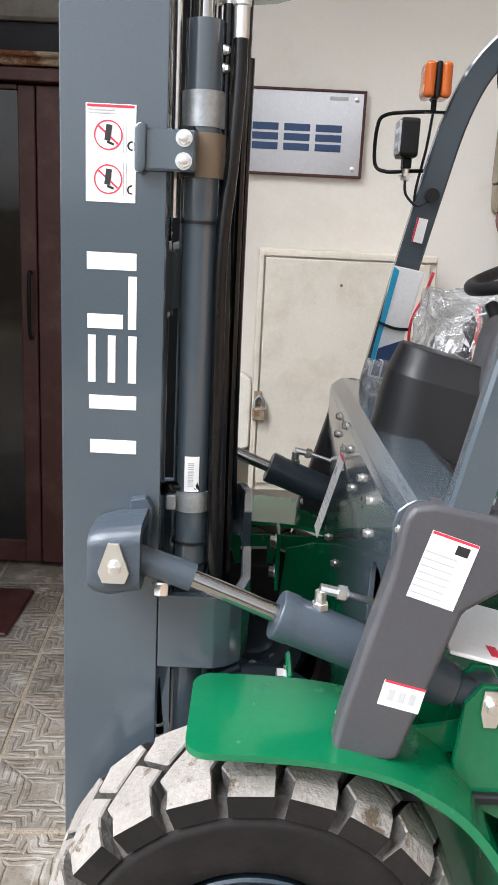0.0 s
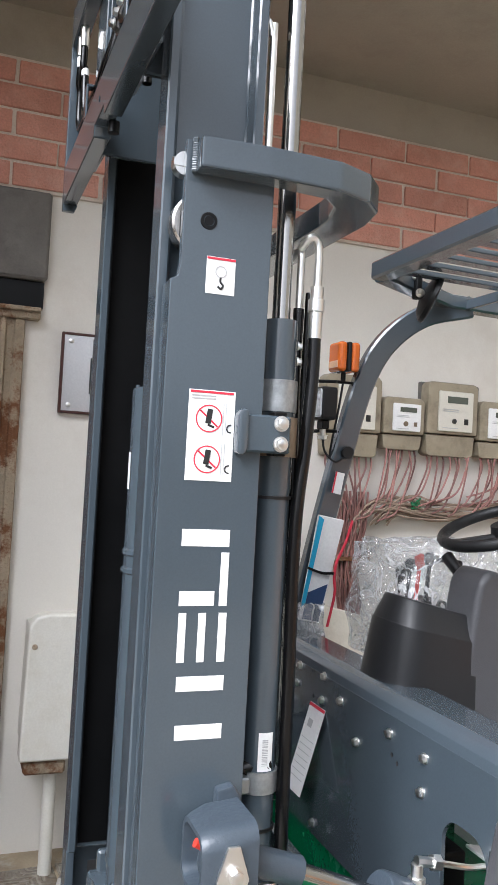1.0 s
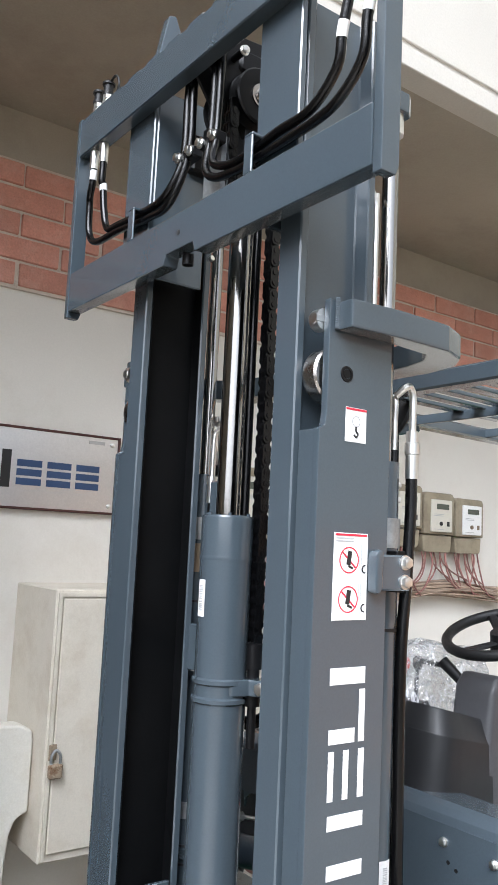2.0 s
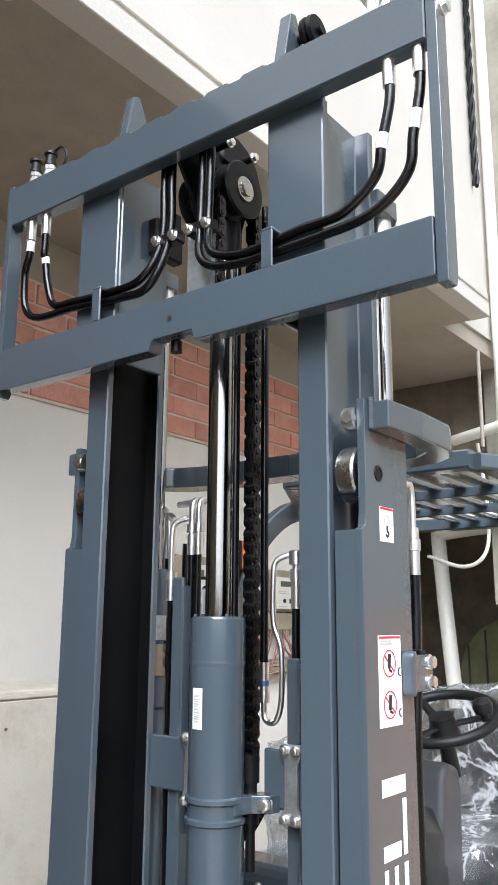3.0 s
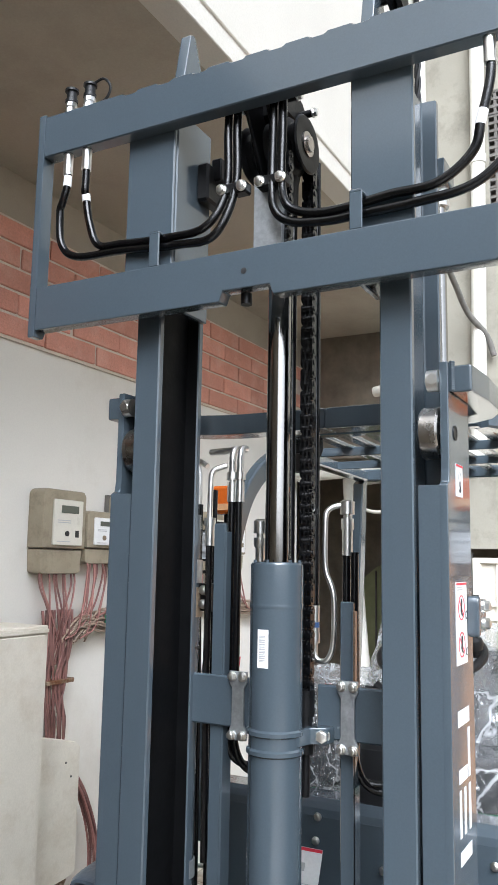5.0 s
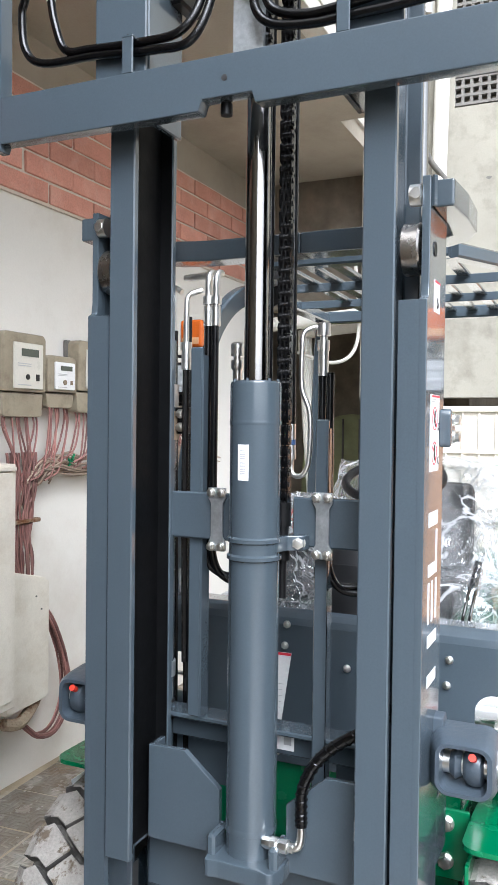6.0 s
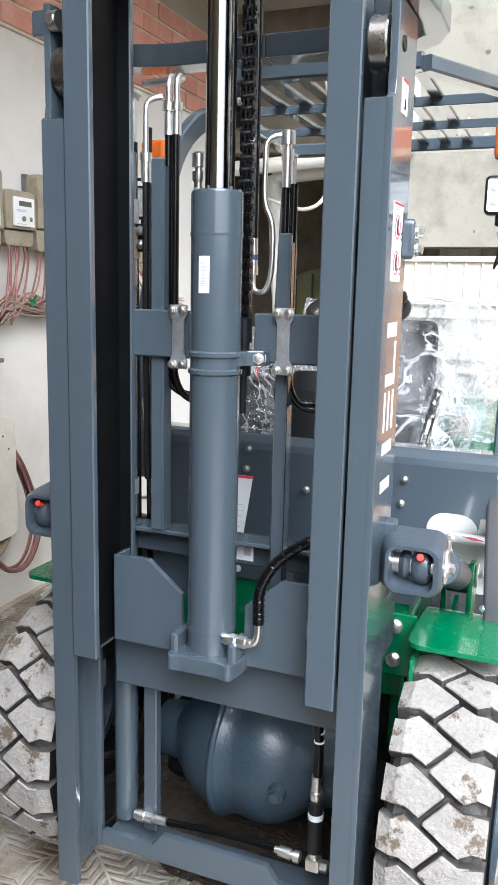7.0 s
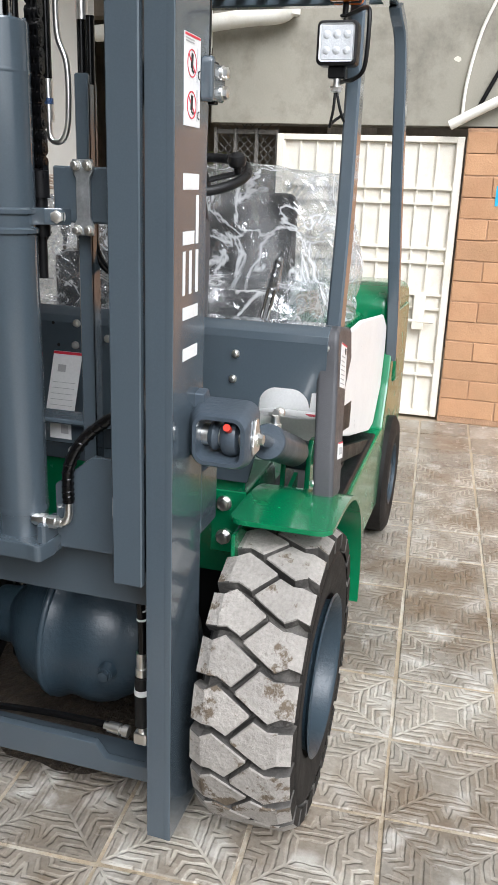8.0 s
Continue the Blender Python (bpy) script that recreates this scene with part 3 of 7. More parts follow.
for z0 in (0.32, 0.42, 0.80, 0.90, 1.12, 1.22, 1.52, 1.62):
    b_ = B()
    box(b_, GX - 0.024, GX - 0.004, 1.215, 2.41, z0, z0 + 0.018)
    part("crossbar", b_, GATE, gate)
bm = B()
box(bm, GX - 0.06, GX - 0.02, 1.32, 1.40, 0.66, 0.9, 0.004)
rod(bm, (GX - 0.05, 1.25, 0.72), (GX - 0.05, 1.46, 0.72), 0.012)
part("bolt_lock", bm, GATE, gate)
# mesh screen beside the gate
scr = thing("mesh_screen", (WX + 0.1, 2.7, 0), "grey expanded metal screen with a bar frame over a dim passage", "screen", kind="structure")
bm = B()
for z0 in (0.02, 1.2, 1.96):
    box(bm, WX + 0.08, WX + 0.11, 2.465, 2.95, z0, z0 + 0.03)
for y0 in (2.465, 2.62, 2.78, 2.93):
    box(bm, WX + 0.07, WX + 0.10, y0, y0 + 0.02, 0, 2.0)
part("frame_bars", bm, CONC, scr)
bm = B()
for i in range(-2, 36):
    for s in (1, -1):
        p0 = Vector((WX + 0.12, 2.465, 0.06 * i if s > 0 else 0.06 * i + 0.48))
        p1 = Vector((WX + 0.12, 2.945, p0.z + s * 0.48))
        lo, hi = min(p0.z, p1.z), max(p0.z, p1.z)
        if hi > 2.3 or lo < -0.3:
            continue
        bar_sweep(bm, [p0, p1], 0.003, 0.003, (1, 0, 0), smooth=False, bev=0.001)
part("mesh", bm, CONC, scr, kind="stuff")
# ---- the forklift ----
C = 1.884                                    # its centre plane
lift = thing("forklift", (0.8, C, 0), "new grey and green forklift truck with a raised carriage", "forklift")


def rail_profile_inner(s):
    a = lambda d: C + s * d
    return [(-0.365, a(0.274)), (-0.365, a(0.342)), (-0.345, a(0.342)), (-0.341, a(0.322)), (-0.204, a(0.322)), (-0.200, a(0.356)), (-0.180, a(0.356)),
            (-0.180, a(0.266)), (-0.200, a(0.266)), (-0.204, a(0.300)), (-0.341, a(0.300)), (-0.345, a(0.274))]


for s in (-1, 1):
    # outer rail: full channel below, web alone above, where the roller shows
    bm = B()
    y0, y1 = sorted((C + s * 0.390, C + s * 0.408))
    prism(bm, [(-0.357, 0.10), (-0.172, 0.10), (-0.172, 2.318), (-0.340, 2.318), (-0.340, 2.10), (-0.344, 2.075), (-0.357, 2.068)], "y", y0, y1, 0.003, 2)
    y0, y1 = sorted((C + s * 0.348, C + s * 0.396))
    prism(bm, [(-0.3565, 0.101), (-0.335, 0.101), (-0.335, 2.068), (-0.3565, 2.068)], "y", y0, y1, 0.003, 2)
    y0, y1 = sorted((C + s * 0.376, C + s * 0.396))
    box(bm, -0.190, -0.1725, y0, y1, 0.101, 2.23, 0.002)
    rail = part("outer_mast_rail", bm, GREY, lift, "grey-blue painted steel channel")
    # inner rail
    bm = B()
    prism(bm, rail_profile_inner(s), "z", 0.772, 2.972, 0.003, 1)
    irail = part("inner_mast_rail", bm, GREY, lift)
    # thin black lining over the inside of the inner rail
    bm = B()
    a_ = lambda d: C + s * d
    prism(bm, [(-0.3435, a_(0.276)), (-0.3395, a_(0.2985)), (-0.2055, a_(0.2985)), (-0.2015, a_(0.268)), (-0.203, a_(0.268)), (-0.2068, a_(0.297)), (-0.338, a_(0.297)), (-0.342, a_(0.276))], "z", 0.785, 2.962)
    part("greased_track", bm, GREYIN, irail, "black lining of the rail's running channel")
    if s > 0:
        bm = B()
        box(bm, -0.31, -0.285, C + 0.2955, C + 0.2968, 0.665, 0.74, 0.0004)
        part("rail_slot", bm, INK, irail)
    # roller at the top of the outer rail
    bm = B()
    lathe(bm, (-0.300, C + s * 0.346, 2.178), (0, s, 0), [(0, 0.03), (0, 0.050), (0.004, 0.054), (0.036, 0.054), (0.040, 0.050), (0.040, 0.02)], 32)
    part("mast_roller", bm, STEEL, lift, "bright steel roller")
    bm = B()
    rod(bm, (-0.335, C + s * 0.366, 2.28), (-0.335, C + s * 0.389, 2.28), 0.022, 20)
    rod(bm, (-0.358, C + s * 0.380, 2.28), (-0.33, C + s * 0.380, 2.28), 0.012, 6)
    part("stop_bolt", bm, ZINC, lift)
    # side lift cylinder with its chromed rod
    cx, cy = -0.117, C + s * 0.335
    bm = B()
    lathe(bm, (cx, cy, 0.17), (0, 0, 1), [(0, 0.034), (0.03, 0.036), (0.034, 0.034), (1.53, 0.034), (1.54, 0.036), (1.70, 0.036), (1.705, 0.034), (1.78, 0.034), (1.86, 0.034), (1.86, 0.018)], 24)
    body = part("side_lift_cylinder", bm, GREY, lift)
    bm = B()
    rod(bm, (cx, cy, 2.02), (cx, cy, 2.76), 0.0175, 20)
    part("piston_rod", bm, CHROME, body, "polished chrome rod")
    for z in (1.955, 1.985):
        bm = B()
        bolt(bm, (cx + 0.033, cy + s * 0.008, z), (1, s * 0.2, 0), 0.007, 0.006)
        part("bleed_screw", bm, ZINC, body)
    bm = B()
    rod(bm, (cx, cy, 2.745), (cx, cy, 2.79), 0.026, 20)
    part("rod_cap", bm, ZINC, body)
    bm = B()
    prism(bm, [(-0.188, cy - 0.035), (-0.10, cy - 0.035), (-0.08, cy - 0.02), (-0.08, cy + 0.02), (-0.10, cy + 0.035), (-0.188, cy + 0.035)], "z", 2.79, 2.835, 0.004)
    part("rod_bracket", bm, GREY, irail)

# top cross member of the outer mast: a bent thick plate behind the rails
outer_ = [(-0.325, C - 0.452), (-0.20, C - 0.460), (-0.06, C - 0.456), (0.015, C - 0.425), (0.06, C - 0.375), (0.078, C - 0.29)]
inner_ = [(-0.005, C - 0.24), (-0.012, C - 0.30), (-0.03, C - 0.36), (-0.065, C - 0.398), (-0.172, C - 0.408), (-0.325, C - 0.409)]
half = outer_ + [(0.078, C)] + [(-0.005, C)] + inner_
for s in (-1, 1):
    bm = B()
    prism(bm, [(x, C + s * (C - y)) for x, y in half], "z", 2.256, 2.312, 0.006, 2)
    part("top_cross_member", bm, GREY, lift)

# cross members lower on the mast
for s in (-1, 1):
    bm = B()
    y0, y1 = sorted((C + s * 0.06, C + s * 0.300))
    box(bm, -0.186, -0.166, y0, y1, 1.525, 1.642, 0.004)
    part("middle_cross_member", bm, GREY, lift)
wing = [(0.278, 1.022), (0.180, 1.022), (0.085, 0.945), (0.085, 0.79), (0.278, 0.79)]
for s in (-1, 1):
    bm = B()
    prism(bm, [(C + s * d, z) for d, z in wing], "x", -0.268, -0.250, 0.003)
    y0, y1 = sorted((C + s * 0.270, C + s * 0.282))
    box(bm, -0.266, -0.20, y0, y1, 0.792, 1.02, 0.002)
    part("lower_cross_plate", bm, GREY, lift)
bm = B()
box(bm, -0.20, -0.18, C - 0.32, C + 0.32, 0.63, 0.80, 0.004)
part("lower_cross_sheet", bm, GREY, lift)
bm = B()
prism(bm, [(C - 0.36, 0.125), (C + 0.36, 0.125), (C + 0.36, 0.17), (C + 0.20, 0.17), (C + 0.17, 0.21), (C - 0.14, 0.21), (C - 0.17, 0.17), (C - 0.36, 0.17)], "x", -0.215, -0.19, 0.004)
box(bm, -0.19, -0.10, C - 0.36, C + 0.36, 0.125, 0.15, 0.004)
part("bottom_cross_beam", bm, GREY, lift)
bm = B()
box(bm, -0.10, -0.085, C - 0.33, C + 0.33, 0.985, 1.065, 0.003)
box(bm, -0.16, -0.085, C - 0.33, C + 0.33, 1.055, 1.068, 0.003)
part("rear_cross_member", bm, GREY, lift)
for s in (1,):
    bm = B()
    y0, y1 = sorted((C + s * 0.215, C + s * 0.255))
    box(bm, -0.16, -0.13, y0, y1, 0.17, 0.66, 0.003)
    part("inner_post", bm, GREY, lift)
# rear wrap of the lower mast round the side cylinder
for s in (-1, 1):
    bm = B()
    d = [(0.408, -0.171), (0.408, -0.06), (0.395, -0.03), (0.37, -0.005), (0.30, 0.01), (0.12, 0.01), (0.12, -0.012), (0.295, -0.012), (0.358, -0.025), (0.378, -0.05), (0.388, -0.171)]
    prism(bm, [(x, C + s * q) for q, x in d], "z", 0.83, 0.985, 0.004)
    part("mast_hanger_plate", bm, GREY, lift)

# centre lift cylinder
KX, KY = -0.265, C + 0.003
bm = B()
lathe(bm, (KX, KY, 0.775), (0, 0, 1), [(0, 0.052), (0.01, 0.058), (0.098, 0.058), (0.100, 0.061), (0.113, 0.061), (0.116, 0.059), (0.725, 0.059), (0.729, 0.064), (0.737, 0.064), (0.741, 0.059), (0.765, 0.059),
      (0.769, 0.064), (0.777, 0.064), (0.781, 0.059), (1.035, 0.059), (1.037, 0.0605), (1.045, 0.0605), (1.047, 0.0595), (1.13, 0.0595), (1.135, 0.057), (1.135, 0.03)], 40)
ccyl = part("centre_lift_cylinder", bm, GREY, lift)
bm = B()
rod(bm, (KX, KY, 1.90), (KX, KY, 2.98), 0.029, 32)
part("piston_rod", bm, CHROME, ccyl, "polished chrome rod")
bm = B()
rod(bm, (KX, KY, 1.905), (KX, KY, 1.912), 0.05, 32)
for i in range(6):
    a = i * math.pi / 3
    rod(bm, (KX + 0.05 * math.cos(a), KY + 0.05 * math.sin(a), 1.90), (KX + 0.05 * math.cos(a), KY + 0.05 * math.sin(a), 1.917), 0.004, 8)
part("gland_nut", bm, GREY, ccyl)
bm = B()
prism(bm, [(-0.345, C - 0.085), (-0.30, C - 0.095), (-0.245, C - 0.095), (-0.245, C + 0.095), (-0.30, C + 0.095), (-0.345, C + 0.085), (-0.352, C + 0.075), (-0.345, C + 0.05), (-0.345, C - 0.05), (-0.352, C - 0.075)], "z", 0.780, 0.822, 0.006)
for s in (-1, 1):
    y0, y1 = sorted((C + s * 0.066, C + s * 0.088))
    box(bm, -0.33, -0.25, y0, y1, 0.80, 0.868, 0.006)
part("cylinder_seat", bm, GREY, lift)
# carriage
CC = 1.885
CY0, CY1 = 1.278, 2.492
bm = B()
prism(bm, [(CY0, 2.478), (CC - 0.062, 2.478), (CC - 0.054, 2.502), (CC + 0.062, 2.502), (CC + 0.070, 2.478), (CY1, 2.478), (CY1, 2.590), (CY0, 2.590)], "x", -0.437, -0.397, 0.004)
lowbar = part("carriage_lower_bar", bm, GREY, lift)
bm = B()
prism(bm, [(CY0, 2.940), (CY1, 2.940), (CY1, 3.053)] + [q for k in range(7) for q in ((CC + 0.36 - k * 0.1, 3.053), (CC + 0.352 - k * 0.1, 3.047), (CC + 0.322 - k * 0.1, 3.047), (CC + 0.314 - k * 0.1, 3.053))] + [(CY0, 3.053)],
      "x", -0.437, -0.397, 0.003, 1)
upbar = part("carriage_upper_bar", bm, GREY, lift)
for y0 in (CY0 - 0.024, CY1):
    bm = B()
    prism(bm, [(-0.437, 2.462), (-0.402, 2.462), (-0.395, 2.48), (-0.395, 3.06), (-0.437, 3.06)], "y", y0, y0 + 0.022, 0.003)
    part("carriage_end_plate", bm, GREY, lift)
for s in (-1, 1):
    bm = B()
    y0, y1 = sorted((CC + s * 0.225, CC + s * 0.362))
    box(bm, -0.399, -0.383, y0, y1, 2.50, 3.02, 0.003)
    y0, y1 = sorted((CC + s * 0.222, CC + s * 0.238))
    box(bm, -0.39, -0.235, y0, y1, 2.50, 3.0, 0.003)
    part("carriage_roller_plate", bm, GREY, lift)
    bm = B()
    ye = CC + (0.205 if s > 0 else -0.270)
    prism(bm, [(-0.425, 3.03), (-0.395, 3.185), (-0.375, 3.192), (-0.335, 3.10), (-0.325, 3.03)], "y", ye - 0.015, ye + 0.015, 0.004)
    part("load_guard_ear", bm, GREY, lift)
bm = B()
rod(bm, (-0.365, CC - 0.25, 3.135), (-0.365, CC - 0.345, 3.135), 0.011, 12)
lathe(bm, (-0.365, CC - 0.305, 3.135), (0, -1, 0), [(0, 0.02), (0, 0.034), (0.01, 0.036), (0.014, 0.028), (0.02, 0.036), (0.03, 0.034), (0.03, 0.015)], 20)
part("guide_roller", bm, BLACK, lift)
bm = B()
for z in (3.03, 3.075):
    bolt(bm, (-0.41, CY0 - 0.024, z - 0.02), (0, -1, 0), 0.014)
part("end_bolt", bm, ZINC, lift)
# central mast head, galvanised plate and pulleys
bm = B()
prism(bm, [(-0.37, 2.57), (-0.355, 2.57), (-0.355, 2.775), (-0.37, 2.775)], "y", CC - 0.050, CC + 0.022, 0.002)
part("hose_guide_plate", bm, GALV, lift, "galvanised plate")
bm = B()
box(bm, -0.32, -0.24, CC - 0.035, CC + 0.035, 2.96, 3.02, 0.008)
part("crosshead", bm, BLACK, lift)
bm = B()
lathe(bm, (KX, KY, 2.74), (0, 0, 1), [(0, 0.030), (0, 0.038), (0.01, 0.040), (0.21, 0.040), (0.22, 0.036)], 28)
part("rod_head", bm, BLACK, lift)
for ya, d in ((1.858, -1), (1.912, 1)):
    bm = B()
    prism(bm, [(-0.40, 2.94), (-0.40, 3.045), (-0.25, 3.055)] + [(-0.265 + 0.105 * math.cos(radians(a)), 2.955 + 0.100 * math.sin(radians(a))) for a in range(60, -61, -15)] + [(-0.235, 2.80), (-0.30, 2.80)], "y", ya, ya + 0.008, 0.002, 1)
    cp_ = part("crosshead_plate", bm, BLACK, lift)
    for x, z in ((-0.335, 2.985), (-0.245, 2.990)):
        bm = B()
        rod(bm, (x, ya, z), (x, ya + d * 0.042, z), 0.009, 12)
        part("spacer", bm, BLACK, cp_)
        bm = B()
        bolt(bm, (x, ya + d * 0.042, z), (0, d, 0), 0.010, 0.008)
        part("bolt", bm, ZINC, cp_)
for yc, d in ((1.834, -1), (1.944, 1)):
    bm = B()
    lathe(bm, (-0.278, yc - d * 0.021, 2.892), (0, d, 0), [(0, 0.012), (0, 0.066), (0.004, 0.070), (0.008, 0.067), (0.012, 0.054), (0.030, 0.054), (0.034, 0.067), (0.038, 0.070), (0.042, 0.066), (0.043, 0.040), (0.040, 0.034), (0.040, 0.012)], 40)
    pul = part("chain_pulley", bm, BLACK, lift)
    bm = B()
    lathe(bm, (-0.278, yc + d * 0.019, 2.892), (0, d, 0), [(0, 0.030), (0.004, 0.030), (0.004, 0.020), (0.010, 0.019), (0.012, 0.012), (0.012, 0.0)], 24)
    part("pulley_pin", bm, STEEL, pul)
bm = B()
lathe(bm, (-0.278, C + 0.0, 2.90), (0, 1, 0), [(0, 0.02), (0, 0.06), (0.02, 0.06), (0.02, 0.02)], 32)
part("hose_pulley", bm, BLKPL, lift)


def chain(name, x, y, z0, z1, pitch=0.0262):
    """A leaf chain hanging straight: packed waisted plates on pins, one mesh for each pair of links."""
    ob = None
    n = int((z1 - z0) / (2 * pitch))
    bm = B()
    for zc0, ys in ((0.0, (-0.0125, -0.0030, 0.0075)), (pitch, (-0.0078, 0.0028, 0.0128))):
        pts = []
        for zc, up in ((zc0, -1), (zc0 + pitch, 1)):
            for i in range(7):
                a = math.pi * i / 6
                pts.append((0.0115 * math.cos(a) * (1 if up > 0 else -1), zc + up * 0.0115 * math.sin(a)))
        for k in ys:
            prism(bm, pts, "y", k - 0.0021, k + 0.0021)
    for zc in (0, pitch):
        rod(bm, (0, -0.0172, zc), (0, 0.0172, zc), 0.0062, 10)
        rod(bm, (0, -0.0150, zc), (0, 0.0150, zc), 0.0125, 14)
    base = obj("link", bm, HOSE)
    me = base.data
    bpy.data.objects.remove(base)
    bm = B()
    rod(bm, (x, y, z0 - 0.03), (x, y, z0), 0.011, 12)
    ob = part(name, bm, HOSE, lift, "black oiled leaf chain")
    for i in range(n):
        o = new("link", me)
        o.parent = ob
        o.location = (x, y, z0 + i * 2 * pitch)
    return ob


chain("lift_chain", -0.21, C - 0.045, 1.62, 2.90)
chain("lift_chain", -0.345, C - 0.045, 2.60, 2.88)
bm = B()
lathe(bm, (-0.21, C - 0.045, 1.405), (0, 0, 1), [(0, 0.010), (0.09, 0.010), (0.09, 0.018), (0.12, 0.018), (0.12, 0.014), (0.17, 0.014), (0.17, 0.019), (0.225, 0.019), (0.23, 0.008)], 16)
part("chain_anchor", bm, BLACK, lift)

# tyres
def tread_block(kind, r0, r1, w):
    """One lug: a waisted zigzag block bent round the tyre; kind -1 or 1 for its row."""
    p = 2 * math.pi / 22
    out = [(0.09, 1.0), (0.85, 1.0), (0.79, 0.76), (0.93, 0.53), (0.72, 0.20), (0.48, -0.15), (0.42, -0.15), (-0.05, 0.25), (0.10, 0.54), (0.08, 0.74)]
    b_ = B()
    rings = []
    for r, g in ((r0, 1.06), (r1 - 0.004, 1.015), (r1, 0.965)):
        ring = []
        for u, v in out:
            th = (0.50 + (u - 0.50) * g) * p * kind
            vv = (0.5 + (v - 0.5) * (g if v < 0.95 else 1.0)) * w * kind
            rr = r - (0.020 if v > 0.9 and r > r0 else 0.003 if v > 0.7 and r > r0 else 0)
            ring.append(b_.verts.new((rr * math.sin(th), vv, rr * math.cos(th))))
        rings.append(ring)
    for a, b2 in zip(rings, rings[1:]):
        for i in range(len(out)):
            b_.faces.new((a[i], a[(i + 1) % len(out)], b2[(i + 1) % len(out)], b2[i]))
    b_.faces.new(rings[-1])
    bmesh.ops.recalc_face_normals(b_, faces=b_.faces[:])
    for f in b_.faces:
        c_ = f.calc_center_median()
        out_ = abs(f.normal.y) > 0.8 and abs(c_.y) > w * 0.9
        f.material_index = 2 if out_ else 0 if math.hypot(c_.x, c_.z) > r1 - 0.008 else 1
    me = mesh_("tread_block", b_, TREAD)
    me.materials.append(TREADSIDE)
    me.materials.append(TYRE)
    return me


def mesh_(name, b_, material):
    me = bpy.data.meshes.new(name)
    b_.to_mesh(me)
    b_.free()
    me.materials.append(material)
    return me


TR, TX, TZ = 0.398, 0.042, 0.380
blocks = {k: tread_block(k, TR - 0.062, TR, 0.121) for k in (-1, 1)}
for s in (-1, 1):
    yc = C + s * 0.568
    bm = B()
    lathe(bm, (TX, yc - 0.122, TZ), (0, 1, 0), [(0.03, 0.20), (0.012, 0.215), (0.004, 0.27), (0.0, 0.312), (0.003, 0.323), (0.012, 0.332), (0.030, 0.358), (0.214, 0.358), (0.232, 0.332), (0.241, 0.323), (0.244, 0.312), (0.240, 0.27), (0.232, 0.215), (0.214, 0.20)], 64, caps=False)
    bt = B()
    lathe(bt, (TX, yc - 0.121, TZ), (0, 1, 0), [(0.006, 0.326), (0.012, 0.334), (0.030, 0.360), (0.212, 0.360), (0.230, 0.334), (0.236, 0.326)], 64, caps=False)
    tyre = part("front_tyre", bm, TYRE, lift, "chunky black tyre with dusty pale tread")
    part("tread_base", bt, TREADSIDE, tyre)
    for i in range(22):
        for k in (-1, 1):
            o = new("tread_block", blocks[k])
            o.parent = tyre
            o.location = (TX, yc, TZ)
            o.rotation_euler = (0, 2 * math.pi * (i + (0.30 if k < 0 else 0)) / 22, 0)
    bm = B()
    f = -1 if s < 0 else 1
    lathe(bm, (TX, yc + f * 0.12, TZ), (0, -f, 0), [(0.004, 0.204), (-0.004, 0.216), (-0.008, 0.211), (0.002, 0.200), (0.03, 0.194), (0.045, 0.186), (0.122, 0.180), (0.134, 0.16), (0.130, 0.135), (0.098, 0.122), (0.087, 0.085), (0.048, 0.078), (0.036, 0.06), (0.032, 0.0)], 48, caps=False)
    rim = part("front_rim", bm, AXLE, lift, "blue-grey painted steel rim")
    for i in range(8):
        a = i * math.pi / 4
        bm = B()
        bolt(bm, (TX + 0.098 * math.cos(a), yc + f * 0.031, TZ + 0.098 * math.sin(a)), (0, f, 0), 0.013, 0.018)
        part("wheel_nut", bm, ZINC, rim)
    # rear wheels
    yr = C + s * 0.56
    bm = B()
    lathe(bm, (1.98, yr - 0.085, 0.29), (0, 1, 0), [(0.02, 0.14), (0.0, 0.20), (0.004, 0.26), (0.02, 0.285), (0.15, 0.285), (0.166, 0.26), (0.17, 0.20), (0.15, 0.14)], 44, caps=False)
    part("rear_tyre", bm, TYRE, lift)
    bm = B()
    lathe(bm, (1.98, yr + f * 0.08, 0.29), (0, -f, 0), [(0, 0.15), (0.02, 0.14), (0.05, 0.12), (0.05, 0.06), (0.01, 0.05), (0.01, 0.0)], 32, caps=False)
    part("rear_rim", bm, AXLE, lift)

